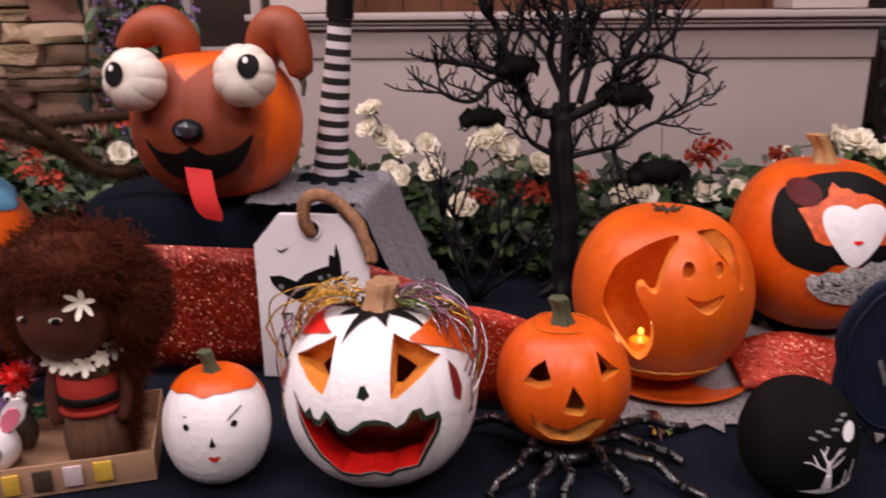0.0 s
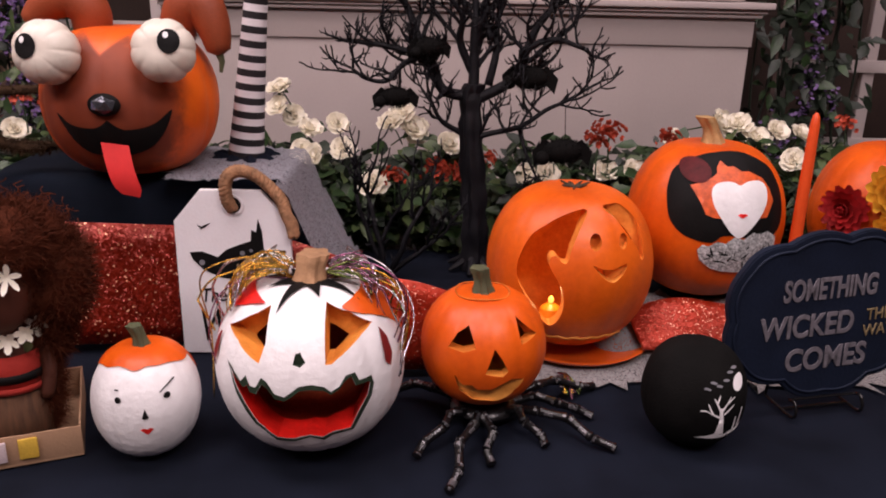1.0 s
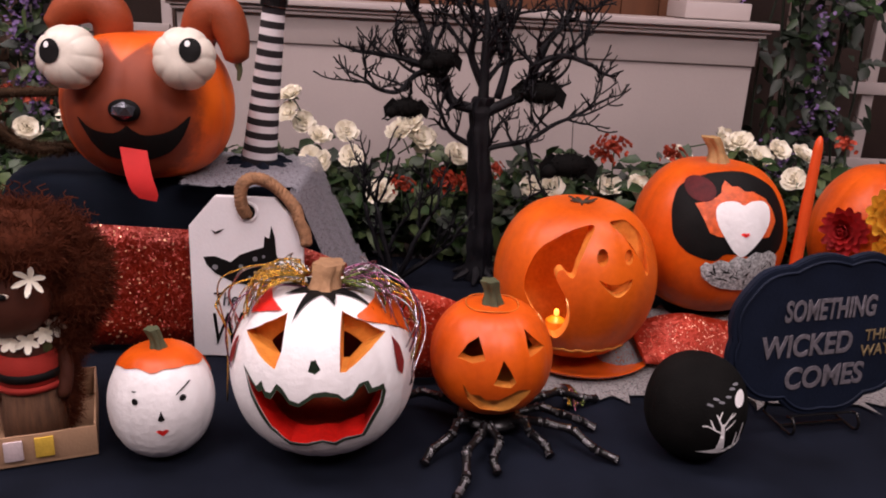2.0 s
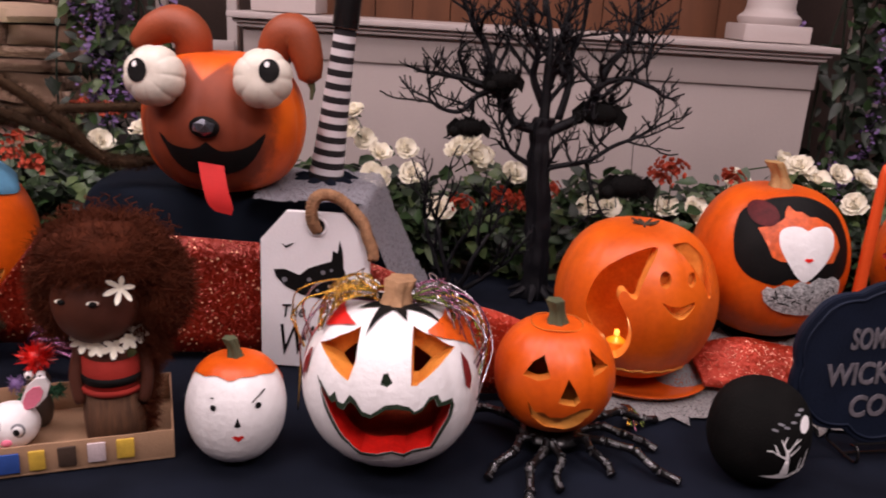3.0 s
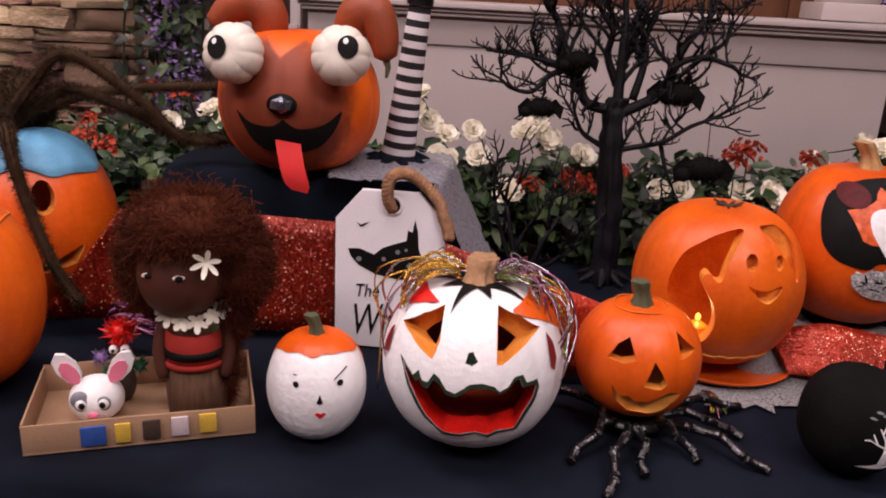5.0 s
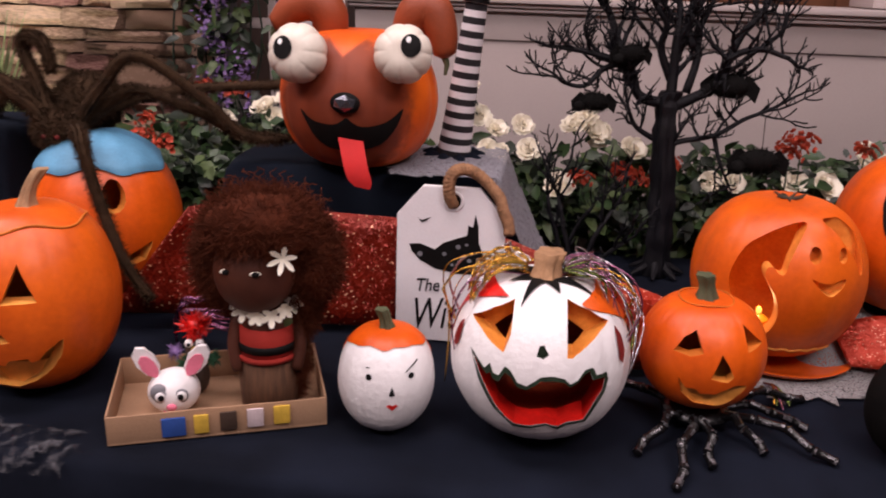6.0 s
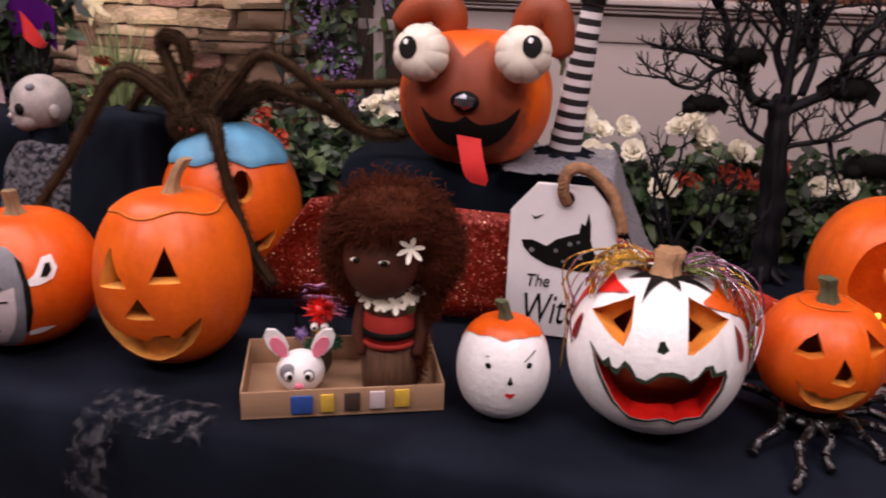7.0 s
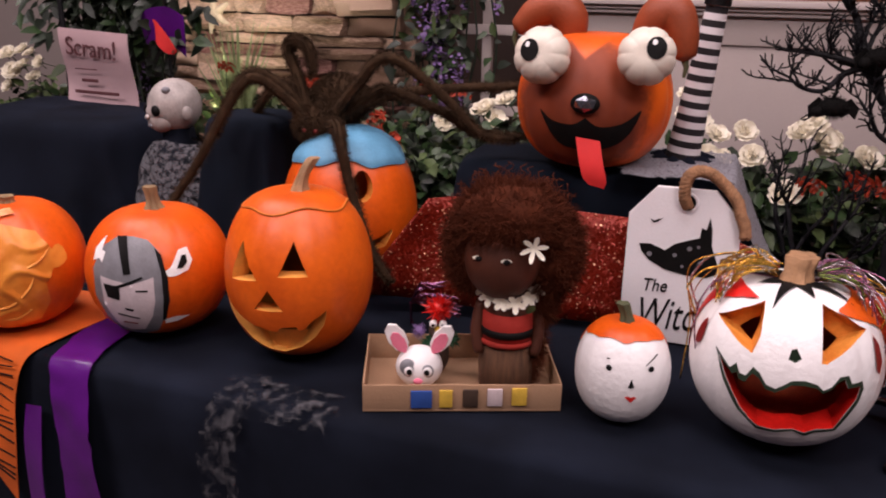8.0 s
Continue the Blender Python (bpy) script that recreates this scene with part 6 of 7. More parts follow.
def bunny():
    bm = bmesh.new()
    add_ball(bm, (0, 0, 0.030), (0.033, 0.031, 0.0295), 24, 16, 0)
    for s in (-1, 1):
        lobe = [(0, 0), (0.010, 0.012), (0.013, 0.028), (0.009, 0.044), (0.0, 0.050), (-0.009, 0.044), (-0.013, 0.028), (-0.010, 0.012)]
        for sc, y0, y1, mt in ((1.0, -0.002, 0.004, 0), (0.72, -0.0045, -0.0025, 1)):
            sb = slab([(x * sc, z * sc + 0.006 * (1 - sc)) for x, z in lobe], y0, y1, mt)
            m = Matrix.Translation((s * 0.017, -0.002, 0.050)) @ Matrix.Rotation(radians(s * 32), 4, "Y")
            sb.transform(m)
            tmp = bpy.data.meshes.new("tmp")
            sb.to_mesh(tmp)
            sb.free()
            bm.from_mesh(tmp)
            bpy.data.meshes.remove(tmp)
        add_ball(bm, (s * 0.013, -0.0275, 0.036), (0.0085, 0.003, 0.0095), 14, 8, 3)
        add_ball(bm, (s * 0.013, -0.0295, 0.036), (0.0065, 0.003, 0.0070), 14, 8, 0)
        add_ball(bm, (s * 0.012, -0.0315, 0.0355), (0.0040, 0.002, 0.0046), 12, 8, 2)
    add_ball(bm, (-0.015, -0.024, 0.040), (0.011, 0.006, 0.012), 14, 8, 3)
    add_ball(bm, (0, -0.0315, 0.022), (0.0065, 0.003, 0.0045), 12, 8, 1)
    add_tube(bm, arc([(-0.010, -0.0295, 0.016), (0, -0.030, 0.012), (0.010, -0.0295, 0.016)], 5), 0.001, 6, 1)
    me = bpy.data.meshes.new("toy_rabbit")
    bm.to_mesh(me)
    bm.free()
    finish(me, [WHITE_PAINT, PINK, BLACK_PAINT, GREY_PAINT], 40)
    ob = new("toy_rabbit", me)
    ob.matrix_world = pose(-0.552, 0.030, 0.757, 0, 0, 18) @ Matrix.Scale(1.18, 4)
    return tagged(ob, "small white painted ball rabbit with pink felt ears", "toy")


bunny()


def rooster():
    bm = bmesh.new()
    rg = random.Random(4)
    add_ball(bm, (0, 0, 0.028), (0.016, 0.016, 0.028), 16, 10, 3)
    add_ball(bm, (0, 0, 0.066), (0.015, 0.014, 0.018), 16, 10, 3)
    for c, r, mt, n in (((0, 0, 0.102), 0.020, 0, 260), ((-0.010, 0.0, 0.045), 0.016, 1, 160), ((0.02, 0.004, 0.05), 0.012, 1, 80), ((-0.03, 0.01, 0.06), 0.012, 4, 60)):
        g = []
        for _ in range(n):
            d = Vector((rg.gauss(0, 1), rg.gauss(0, 1), rg.gauss(0, 1))).normalized()
            g.append((Vector(c) + d * r * 0.4, d))
        fuzz(bm, g, r * 0.9, 0.0016, rg, mt, 0.0, 0.5)
        add_ball(bm, c, r * 0.6, 12, 8, mt)
    for x in (-0.007, 0.007):
        add_ball(bm, (x, -0.013, 0.082), 0.006, 12, 8, 2)
        add_ball(bm, (x, -0.0185, 0.082), 0.0026, 8, 6, 5)
    add_tube(bm, [(0, -0.012, 0.072), (0, -0.026, 0.068)], [0.006, 0.001], 8, 6)
    me = bpy.data.meshes.new("toy_rooster")
    bm.to_mesh(me)
    bm.free()
    finish(me, [RED_PAINT, surface("green_feather", (0.02, 0.09, 0.04), 0.8, 0.4, 40, 300, 0.4), WHITE_PAINT, DARK_BROWN, PETAL_PURPLE, BLACK_PAINT, YELLOW], 0)
    ob = new("toy_rooster", me)
    ob.matrix_world = pose(-0.540, 0.090, 0.757, 0, 0, 15) @ Matrix.Scale(1.15, 4)
    return tagged(ob, "little feathered toy rooster with red crest, green collar", "toy")


rooster()
t = part("paper_leaf", slab([(-0.026, -0.004), (-0.010, 0.006), (0.008, 0.008), (0.026, 0.002), (0.008, -0.010), (-0.012, -0.011)], -0.001, 0.001), PALE)
t.matrix_world = pose(-0.478, 0.030, 0.7575, 90, 0, 20)
tagged(t, "pale green paper leaf lying in the tray", "paper leaf")
t = thing("tinsel_spray", "dark purple tinsel spray before the ribbon", "tinsel", (-0.66, 0.262, 0.80))
rg = random.Random(21)
for k in range(14):
    a = rg.uniform(-0.5, 1.2)
    bm = bmesh.new()
    add_tube(bm, arc([(0, 0, 0), (0.03 * math.cos(a), rg.uniform(-0.01, 0.01), 0.03 * math.sin(a) + 0.01), (0.10 * math.cos(a), rg.uniform(-0.02, 0.02), 0.055 * math.sin(a) + rg.uniform(-0.01, 0.01))], 4), [0.002, 0.002, 0.002, 0.002, 0.0035, 0.004, 0.004, 0.003, 0.001], 5)
    part("strand", bm, TINSEL_PURPLE, t)
bm = bmesh.new()
add_tube(bm, [(0, 0, 0), (0.0, 0.003, -0.047)], 0.003, 6)
part("pick", bm, TINSEL_PURPLE, t)

# ---- hairy spider ----
def spider():
    t = thing("toy_spider", "large hairy brown toy spider climbing over the pumpkin", "spider decoration", (-0.925, 0.42, 1.092))
    rg = random.Random(8)
    for nm, c, r, n in (("thorax", (-0.005, -0.01, 0.015), (0.048, 0.045, 0.038), 900), ("abdomen", (0.005, 0.075, 0.055), (0.058, 0.070, 0.055), 1200)):
        bm = bmesh.new()
        g = []
        add_ball(bm, c, r, 28, 18, 0)
        g = fur_points(c, r, n * 5, rg)
        fuzz(bm, g, 0.016, 0.0006, rg, 0, 0.2, 0.6)
        part(nm, bm, FUR, t, sharp=0)
    for x in (-0.014, 0.012):
        bm = bmesh.new()
        add_ball(bm, (x, -0.054, 0.008), 0.005, 12, 8)
        part("eye", bm, DARK_RED, t, "dark red eye")
    legs = [[(0.02, -0.01, 0.02), (0.09, -0.02, 0.10), (0.163, -0.02, 0.160), (0.27, 0.03, 0.075), (0.33, 0.05, 0.012), (0.40, 0.08, -0.002)],
            [(0.03, 0.0, 0.02), (0.10, 0.01, 0.075), (0.14, 0.03, 0.090), (0.25, 0.05, 0.05), (0.32, 0.07, 0.008), (0.42, 0.09, 0.002)],
            [(0.02, 0.02, 0.03), (0.12, 0.10, 0.07), (0.24, 0.16, 0.085), (0.37, 0.18, 0.095), (0.44, 0.18, 0.125)],
            [(0.03, -0.03, 0.02), (0.085, -0.10, 0.03), (0.105, -0.125, 0.0), (0.125, -0.125, -0.09), (0.165, -0.13, -0.20), (0.215, -0.14, -0.265)],
            [(-0.03, -0.01, 0.02), (-0.07, -0.03, 0.07), (-0.130, -0.06, 0.110), (-0.185, -0.08, 0.04), (-0.25, -0.11, -0.08), (-0.325, -0.14, -0.19)],
            [(-0.03, 0.0, 0.02), (-0.060, 0.02, 0.09), (-0.092, 0.03, 0.160), (-0.080, 0.03, 0.180), (-0.050, 0.02, 0.178), (-0.030, 0.01, 0.160), (-0.022, 0.005, 0.118)],
            [(-0.03, 0.01, 0.02), (-0.09, 0.0, 0.085), (-0.155, -0.02, 0.115), (-0.20, -0.04, 0.06), (-0.235, -0.05, -0.02)],
            [(-0.02, 0.02, 0.03), (-0.08, 0.06, 0.07), (-0.13, 0.08, 0.085), (-0.19, 0.09, 0.05), (-0.24, 0.10, -0.02)]]
    for pts in legs:
        line = arc(pts, 7)
        n = len(line) - 1
        bm = bmesh.new()
        rad = [0.0120 - 0.004 * (i / n) for i in range(n)] + [0.004]
        rings = add_tube(bm, line, rad, 9)
        g = []
        for i, ring in enumerate(rings):
            for q, v in enumerate(ring):
                g += [(v.co.copy().lerp(rings[min(i + 1, n)][q].co, rg.random()), (v.co - line[i]).normalized()) for _ in range(12)]
        fuzz(bm, g, 0.0105, 0.0005, rg, 0, 0.1, 0.7)
        part("leg", bm, FUR, t, sharp=0)


spider()

# ---- doll head with gauze, pink note ----
def doll_head():
    bm = bmesh.new()
    vs = add_ball(bm, (0, 0.008, 0.075), (0.052, 0.060, 0.058), 32, 22, 0)
    for v in vs:
        if v.co.y < -0.02 and v.co.z < 0.075:
            v.co.y -= 0.006 * math.exp(-((v.co.x / 0.03) ** 2))
    add_ball(bm, (0, -0.026, 0.046), (0.036, 0.028, 0.027), 20, 14, 0)
    add_ball(bm, (0, -0.056, 0.054), (0.0065, 0.006, 0.006), 12, 8, 0)
    add_ball(bm, (0, -0.052, 0.036), (0.010, 0.004, 0.004), 12, 8, 2)
    for s in (-1, 1):
        add_ball(bm, (s * 0.022, -0.046, 0.069), (0.015, 0.008, 0.012), 14, 10, 1)
        add_ball(bm, (s * 0.053, 0.012, 0.062), (0.007, 0.012, 0.016), 12, 8, 0)
    add_ball(bm, (0.030, -0.022, 0.112), (0.009, 0.010, 0.008), 10, 8, 3)
    add_tube(bm, [(0, 0.006, -0.13), (0, 0.006, -0.02), (0, 0.006, 0.0), (0, 0.006, 0.035)], [0.055, 0.045, 0.030, 0.028], 20, 4)
    add_tube(bm, [(0, 0.006, -0.30), (0, 0.006, -0.12)], 0.05, 16, 4)
    me = bpy.data.meshes.new("doll_bust")
    bm.to_mesh(me)
    bm.free()
    finish(me, [VINYL, BLACK_PAINT, GREY_PAINT, GREY_PAINT, CLOTH], 0)
    ob = new("doll_bust", me)
    ob.matrix_world = pose(-1.338, 0.46, 1.034, 0, 0, -30) @ Matrix.Diagonal((1.04, 1.04, 1.06, 1))
    tagged(ob, "cracked grey doll head with blackened eyes", "doll")


doll_head()


def shawl():
    bm = bmesh.new()
    rows = []
    for j in range(16):
        d = j / 15
        row = []
        for k in range(60):
            a = 2 * math.pi * k / 60
            r = 0.050 + 0.050 * d ** 0.7 + d * 0.010 * math.sin(7 * a) + 0.004 * noise.noise((a * 3, d * 8, 1))
            row.append(bm.verts.new((-1.338 + r * math.cos(a) * (1.15 + 0.25 * min(1, d * 4)), 0.466 + r * math.sin(a) * 0.8, 1.038 - 0.29 * d ** 1.2 - 0.012 * abs(math.cos(a)) * (1 - d))))
        rows.append(row)
    for r0, r1 in zip(rows, rows[1:]):
        for k in range(60):
            bm.faces.new((r0[k], r1[k], r1[(k + 1) % 60], r0[(k + 1) % 60]))
    tagged(part("gauze_shawl", bm, gauze("torn_grey_gauze", (0.12, 0.12, 0.135), 0.58, 900.0, 90.0), None, sharp=0), "torn grey gauze draped below the doll head", "gauze")


shawl()
t = thing("paper_note", "pink paper note with handwriting on a black stick", "paper note", (-1.76, 0.70, 1.06), -4)
bm = bmesh.new()
lf = [(-0.125, 0.008 * math.sin(k * 0.6), 0.002 + 0.022 * k) for k in range(10)]
rt = [(0.125, 0.010 * math.sin(k * 0.5 + 1), -0.012 + 0.0225 * k) for k in range(10)]
part("sheet", strip(lf, rt, 0.0008), PAPER_PINK, t)
words("handwriting", "Scram!", 0.070, (-0.005, -0.014, 0.125), t, INK, "dark red handwriting", -3, 0.95, 0.0012)
for x, z, w in ((-0.03, 0.092, 0.08), (-0.02, 0.062, 0.06), (0.0, 0.030, 0.16)):
    part("written_line", boxed((x, -0.0125, z), (w, 0.0012, 0.009 if z < 0.08 else 0.003), 0.0004), INK, t)
bm = bmesh.new()
add_tube(bm, [(-0.145, 0.03, -0.005), (-0.14, 0.03, 0.12), (-0.15, 0.03, 0.42)], [0.010, 0.009, 0.007], 8)
part("stick", bm, TREE_BLACK, t, "black stick")

# ---- black tree with hanging bats ----
def branch(bm, p, d, r, l, depth, rg):
    n = 5
    pts, rad = [p], [r]
    q, dd = p.copy(), d.copy()
    for i in range(n):
        dd = (dd + Vector((rg.uniform(-0.32, 0.32), rg.uniform(-0.25, 0.25), rg.uniform(-0.20, 0.30)))).normalized()
        q = q + dd * l / n
        pts.append(q)
        rad.append(max(0.0018, r * (1 - 0.45 * (i + 1) / n)))
    add_tube(bm, pts, rad, 7 if r > 0.005 else 5)
    for i in range(1, n + 1):
        if r > 0.0022:
            w = (dd * 0.5 + Vector((rg.uniform(-1, 1), rg.uniform(-0.7, 0.7), rg.uniform(-0.4, 1)))).normalized()
            k = rg.uniform(0.010, 0.024)
            add_tube(bm, [pts[i], pts[i] + w * k * 0.6, pts[i] + w * k + Vector((0, 0, 0.004))], [rad[i] * 0.7, max(0.0015, rad[i] * 0.5), 0.0009], 4)
    if depth <= 0:
        return
    for k in range(2):
        i = rg.choice((2, 3, 4, 5))
        side = Vector((rg.uniform(-1, 1), rg.uniform(-0.6, 0.6), rg.uniform(-0.3, 0.9))).normalized()
        branch(bm, pts[i], (dd * 0.75 + side * 0.8).normalized(), rad[i] * 0.78, l * rg.uniform(0.45, 0.68), depth - 1, rg)
    branch(bm, pts[-1], dd, rad[-1], l * 0.5, depth - 1, rg)


def add_ridged(bm, pts, rad, sides=28):
    """An upright trunk with twisting ridges."""
    vs, last = [], None
    for i, (p, r) in enumerate(zip(pts, rad)):
        ring = []
        for k in range(sides):
            a = 2 * math.pi * k / sides
            q = r * (1 + 0.10 * math.cos(5 * a + i * 0.22) + 0.05 * math.cos(9 * a - i * 0.3))
            ring.append(bm.verts.new((p[0] + q * math.cos(a), p[1] + q * math.sin(a), p[2])))
        if last:
            for k in range(sides):
                bm.faces.new((last[k], last[(k + 1) % sides], ring[(k + 1) % sides], ring[k]))
        last = ring
        vs += ring
    bm.faces.new(last)
    return vs


def halloween_tree():
    t = thing("halloween_tree", "bare black glitter tree with twisted branches", "artificial tree", (0.258, 0.84, 0.752))
    rg = random.Random(17)
    bm = bmesh.new()
    trunk = arc([(0.012, 0, 0.0), (0.010, 0, 0.12), (0.002, 0, 0.25), (-0.006, 0, 0.38), (0.0, 0, 0.43)], 6)
    rad = [0.031 - 0.009 * i / 24 for i in range(25)]
    n = len(trunk)
    for i in range(n):
        rad[i] *= 1 + 0.08 * math.sin(i * 1.7)
    for v in add_ridged(bm, trunk, rad[:n]):
        v.co.x += 0.004 * noise.noise(v.co * 40)
        v.co.y += 0.004 * noise.noise(v.co * 40 + Vector((7, 0, 0)))
    for k in range(7):
        a = k * 0.9
        add_tube(bm, arc([(0.012, 0, 0.06), (0.012 + 0.03 * math.cos(a), 0.03 * math.sin(a), 0.022), (0.012 + 0.065 * math.cos(a), 0.065 * math.sin(a), 0.005)], 4), [0.012, 0.012, 0.011, 0.011, 0.010, 0.009, 0.008, 0.006, 0.003], 7)
    part("trunk", bm, TREE_BLACK, t)
    limbs = [
        ([(-0.004, 0.401), (-0.07, 0.417), (-0.093, 0.473), (-0.126, 0.491), (-0.188, 0.507), (-0.257, 0.516)], 0.013, -0.012),
        ([(-0.119, 0.488), (-0.158, 0.469), (-0.192, 0.435), (-0.237, 0.44), (-0.263, 0.46)], 0.008, -0.03),
        ([(-0.093, 0.473), (-0.126, 0.528), (-0.148, 0.585), (-0.183, 0.641), (-0.203, 0.678)], 0.011, 0.03),
        ([(-0.003, 0.395), (-0.002, 0.469), (-0.004, 0.536), (-0.003, 0.6), (-0.021, 0.688)], 0.014, 0),
        ([(-0.006, 0.456), (-0.035, 0.521), (-0.031, 0.573), (-0.062, 0.616), (-0.085, 0.678)], 0.01, -0.03),
        ([(0.007, 0.399), (0.064, 0.427), (0.1, 0.456), (0.113, 0.51), (0.169, 0.53), (0.231, 0.513)], 0.013, -0.02),
        ([(0.03, 0.428), (0.045, 0.499), (0.046, 0.565), (0.065, 0.624), (0.068, 0.693)], 0.01, 0.02),
        ([(0.113, 0.507), (0.132, 0.557), (0.166, 0.598), (0.185, 0.637), (0.183, 0.693)], 0.01, 0.03),
        ([(0.031, 0.525), (0.018, 0.582), (0.025, 0.628), (0.036, 0.691)], 0.008, 0.04),
        ([(-0.002, 0.297), (0.023, 0.32), (0.103, 0.34), (0.158, 0.379), (0.202, 0.403), (0.257, 0.435)], 0.008, -0.03),
        ([(-0.024, 0.32), (-0.07, 0.348), (-0.091, 0.385), (-0.102, 0.422)], 0.007, -0.03),
        ([(0.103, 0.34), (0.118, 0.285), (0.145, 0.229)], 0.006, -0.02),
        ([(0.176, 0.531), (0.215, 0.569), (0.221, 0.617)], 0.006, 0),
    ]
    for flat, r, deep in limbs:
        bm = bmesh.new()
        m = len(flat) - 1
        line = arc([(x, deep * k / m + rg.uniform(-0.008, 0.008), z) for k, (x, z) in enumerate(flat)], 5)
        n = len(line) - 1
        rad = [r * (1 - 0.62 * i / n) for i in range(n + 1)]
        add_tube(bm, line, rad, 8)
        for i in range(4, n + 1, 2):
            d = (line[i] - line[i - 1]).normalized()
            side = Vector((rg.uniform(-1, 1), rg.uniform(-0.7, 0.7), rg.uniform(-0.3, 0.9))).normalized()
            branch(bm, line[i], (d * 0.6 + side * 0.8).normalized(), max(0.003, rad[i] * 0.62), rg.uniform(0.055, 0.105), 1, rg)
        branch(bm, line[-1], (line[-1] - line[-2]).normalized(), rad[-1], 0.05, 1, rg)
        part("branch", bm, TREE_BLACK, t, sharp=0)
    # low separate twigs at its foot
    t2 = thing("twig_bush", "small bare black twig bush beside the tree", "artificial tree", (0.075, 0.78, 0.752))
    for k, (d, l) in enumerate((((-0.35, 0, 1), 0.21), ((0.1, -0.1, 1), 0.19), ((-0.7, 0, 0.9), 0.20), ((0.5, 0, 0.9), 0.15))):
        bm = bmesh.new()
        branch(bm, Vector((0, 0, 0.0)), Vector(d).normalized(), 0.008, l, 2, rg)
        part("branch", bm, TREE_BLACK, t2, sharp=0)


halloween_tree()


def bat(at, rz, size, hang):
    t = thing("bat_ornament", "small furry black hanging bat ornament", "bat decoration", at, rz, group="hanging bats")
    rg = random.Random(int(size * 1000))
    bm = bmesh.new()
    g = []
    for v in add_ball(bm, (0, 0, 0), (0.034 * size, 0.018 * size, 0.020 * size), 16, 10, 0):
        g += [(v.co.copy(), v.co.normalized())] * 2
    fuzz(bm, g, 0.010, 0.0008, rg, 0, 0.2, 0.5)
    add_ball(bm, (-0.034 * size, -0.004, -0.010 * size), 0.012 * size, 12, 8)
    part("body", bm, CHALK_BLACK, t, sharp=0)
    for s in (-1, 1):
        part("wing", slab([(s * 0.0, 0.0), (s * 0.030 * size, 0.020 * size), (s * 0.050 * size, 0.0), (s * 0.045 * size, -0.025 * size), (s * 0.030 * size, -0.012 * size), (s * 0.015 * size, -0.022 * size)], -0.008 * s, -0.008 * s + 0.0016), CHALK_BLACK, t)
    bm = bmesh.new()
    add_tube(bm, [(0, 0, 0.015 * size), (0.004, 0, 0.03), (0, 0, hang)], 0.0009, 5)
    part("thread", bm, CHALK_BLACK, t)


bat((0.087, 0.79, 1.158), 15, 1.0, 0.07)
bat((0.377, 0.83, 1.201), -20, 1.3, 0.06)
bat((0.157, 0.80, 1.262), 30, 1.0, 0.05)

bat((0.455, 0.80, 1.045), 10, 1.35, 0.10)

# ---- planting behind the table ----
t = thing("planter", "long dark planter box holding the flowers", "planter", (0.10, 1.15, 0))
part("trough", boxed((0.0, 0.0, 0.36), (3.0, 0.34, 0.72), 0.01), DARK_WALL, t)
part("soil", boxed((0, 0, 0.724), (2.9, 0.30, 0.02), 0.004), MORTAR, t)
t = thing("planter", "dark planter box beside the stone pillar", "planter", (-2.2, 1.45, 0))
part("trough", boxed((0.0, 0.0, 0.36), (1.5, 0.34, 0.72), 0.01), DARK_WALL, t)
part("soil", boxed((0, 0, 0.724), (1.4, 0.30, 0.02), 0.004), MORTAR, t)


def leaf(bm, p, d, n, l, w, mat):
    s = d.cross(n).normalized()
    n = s.cross(d).normalized()
    a, b, c = p + d * l * 0.30, p + d * l * 0.65, p + d * l
    droop = Vector((0, 0, -0.18 * l))
    v = [bm.verts.new(q) for q in (p, a - s * w * 0.5 + n * w * 0.15, a, a + s * w * 0.5 + n * w * 0.15, b - s * w * 0.4 + n * w * 0.1 + droop * 0.4, b + droop * 0.4, b + s * w * 0.4 + n * w * 0.1 + droop * 0.4, c + droop)]
    for q in ((0, 2, 1), (0, 3, 2), (1, 2, 5, 4), (2, 3, 6, 5), (4, 5, 7), (5, 6, 7)):
        bm.faces.new([v[k] for k in q]).material_index = mat


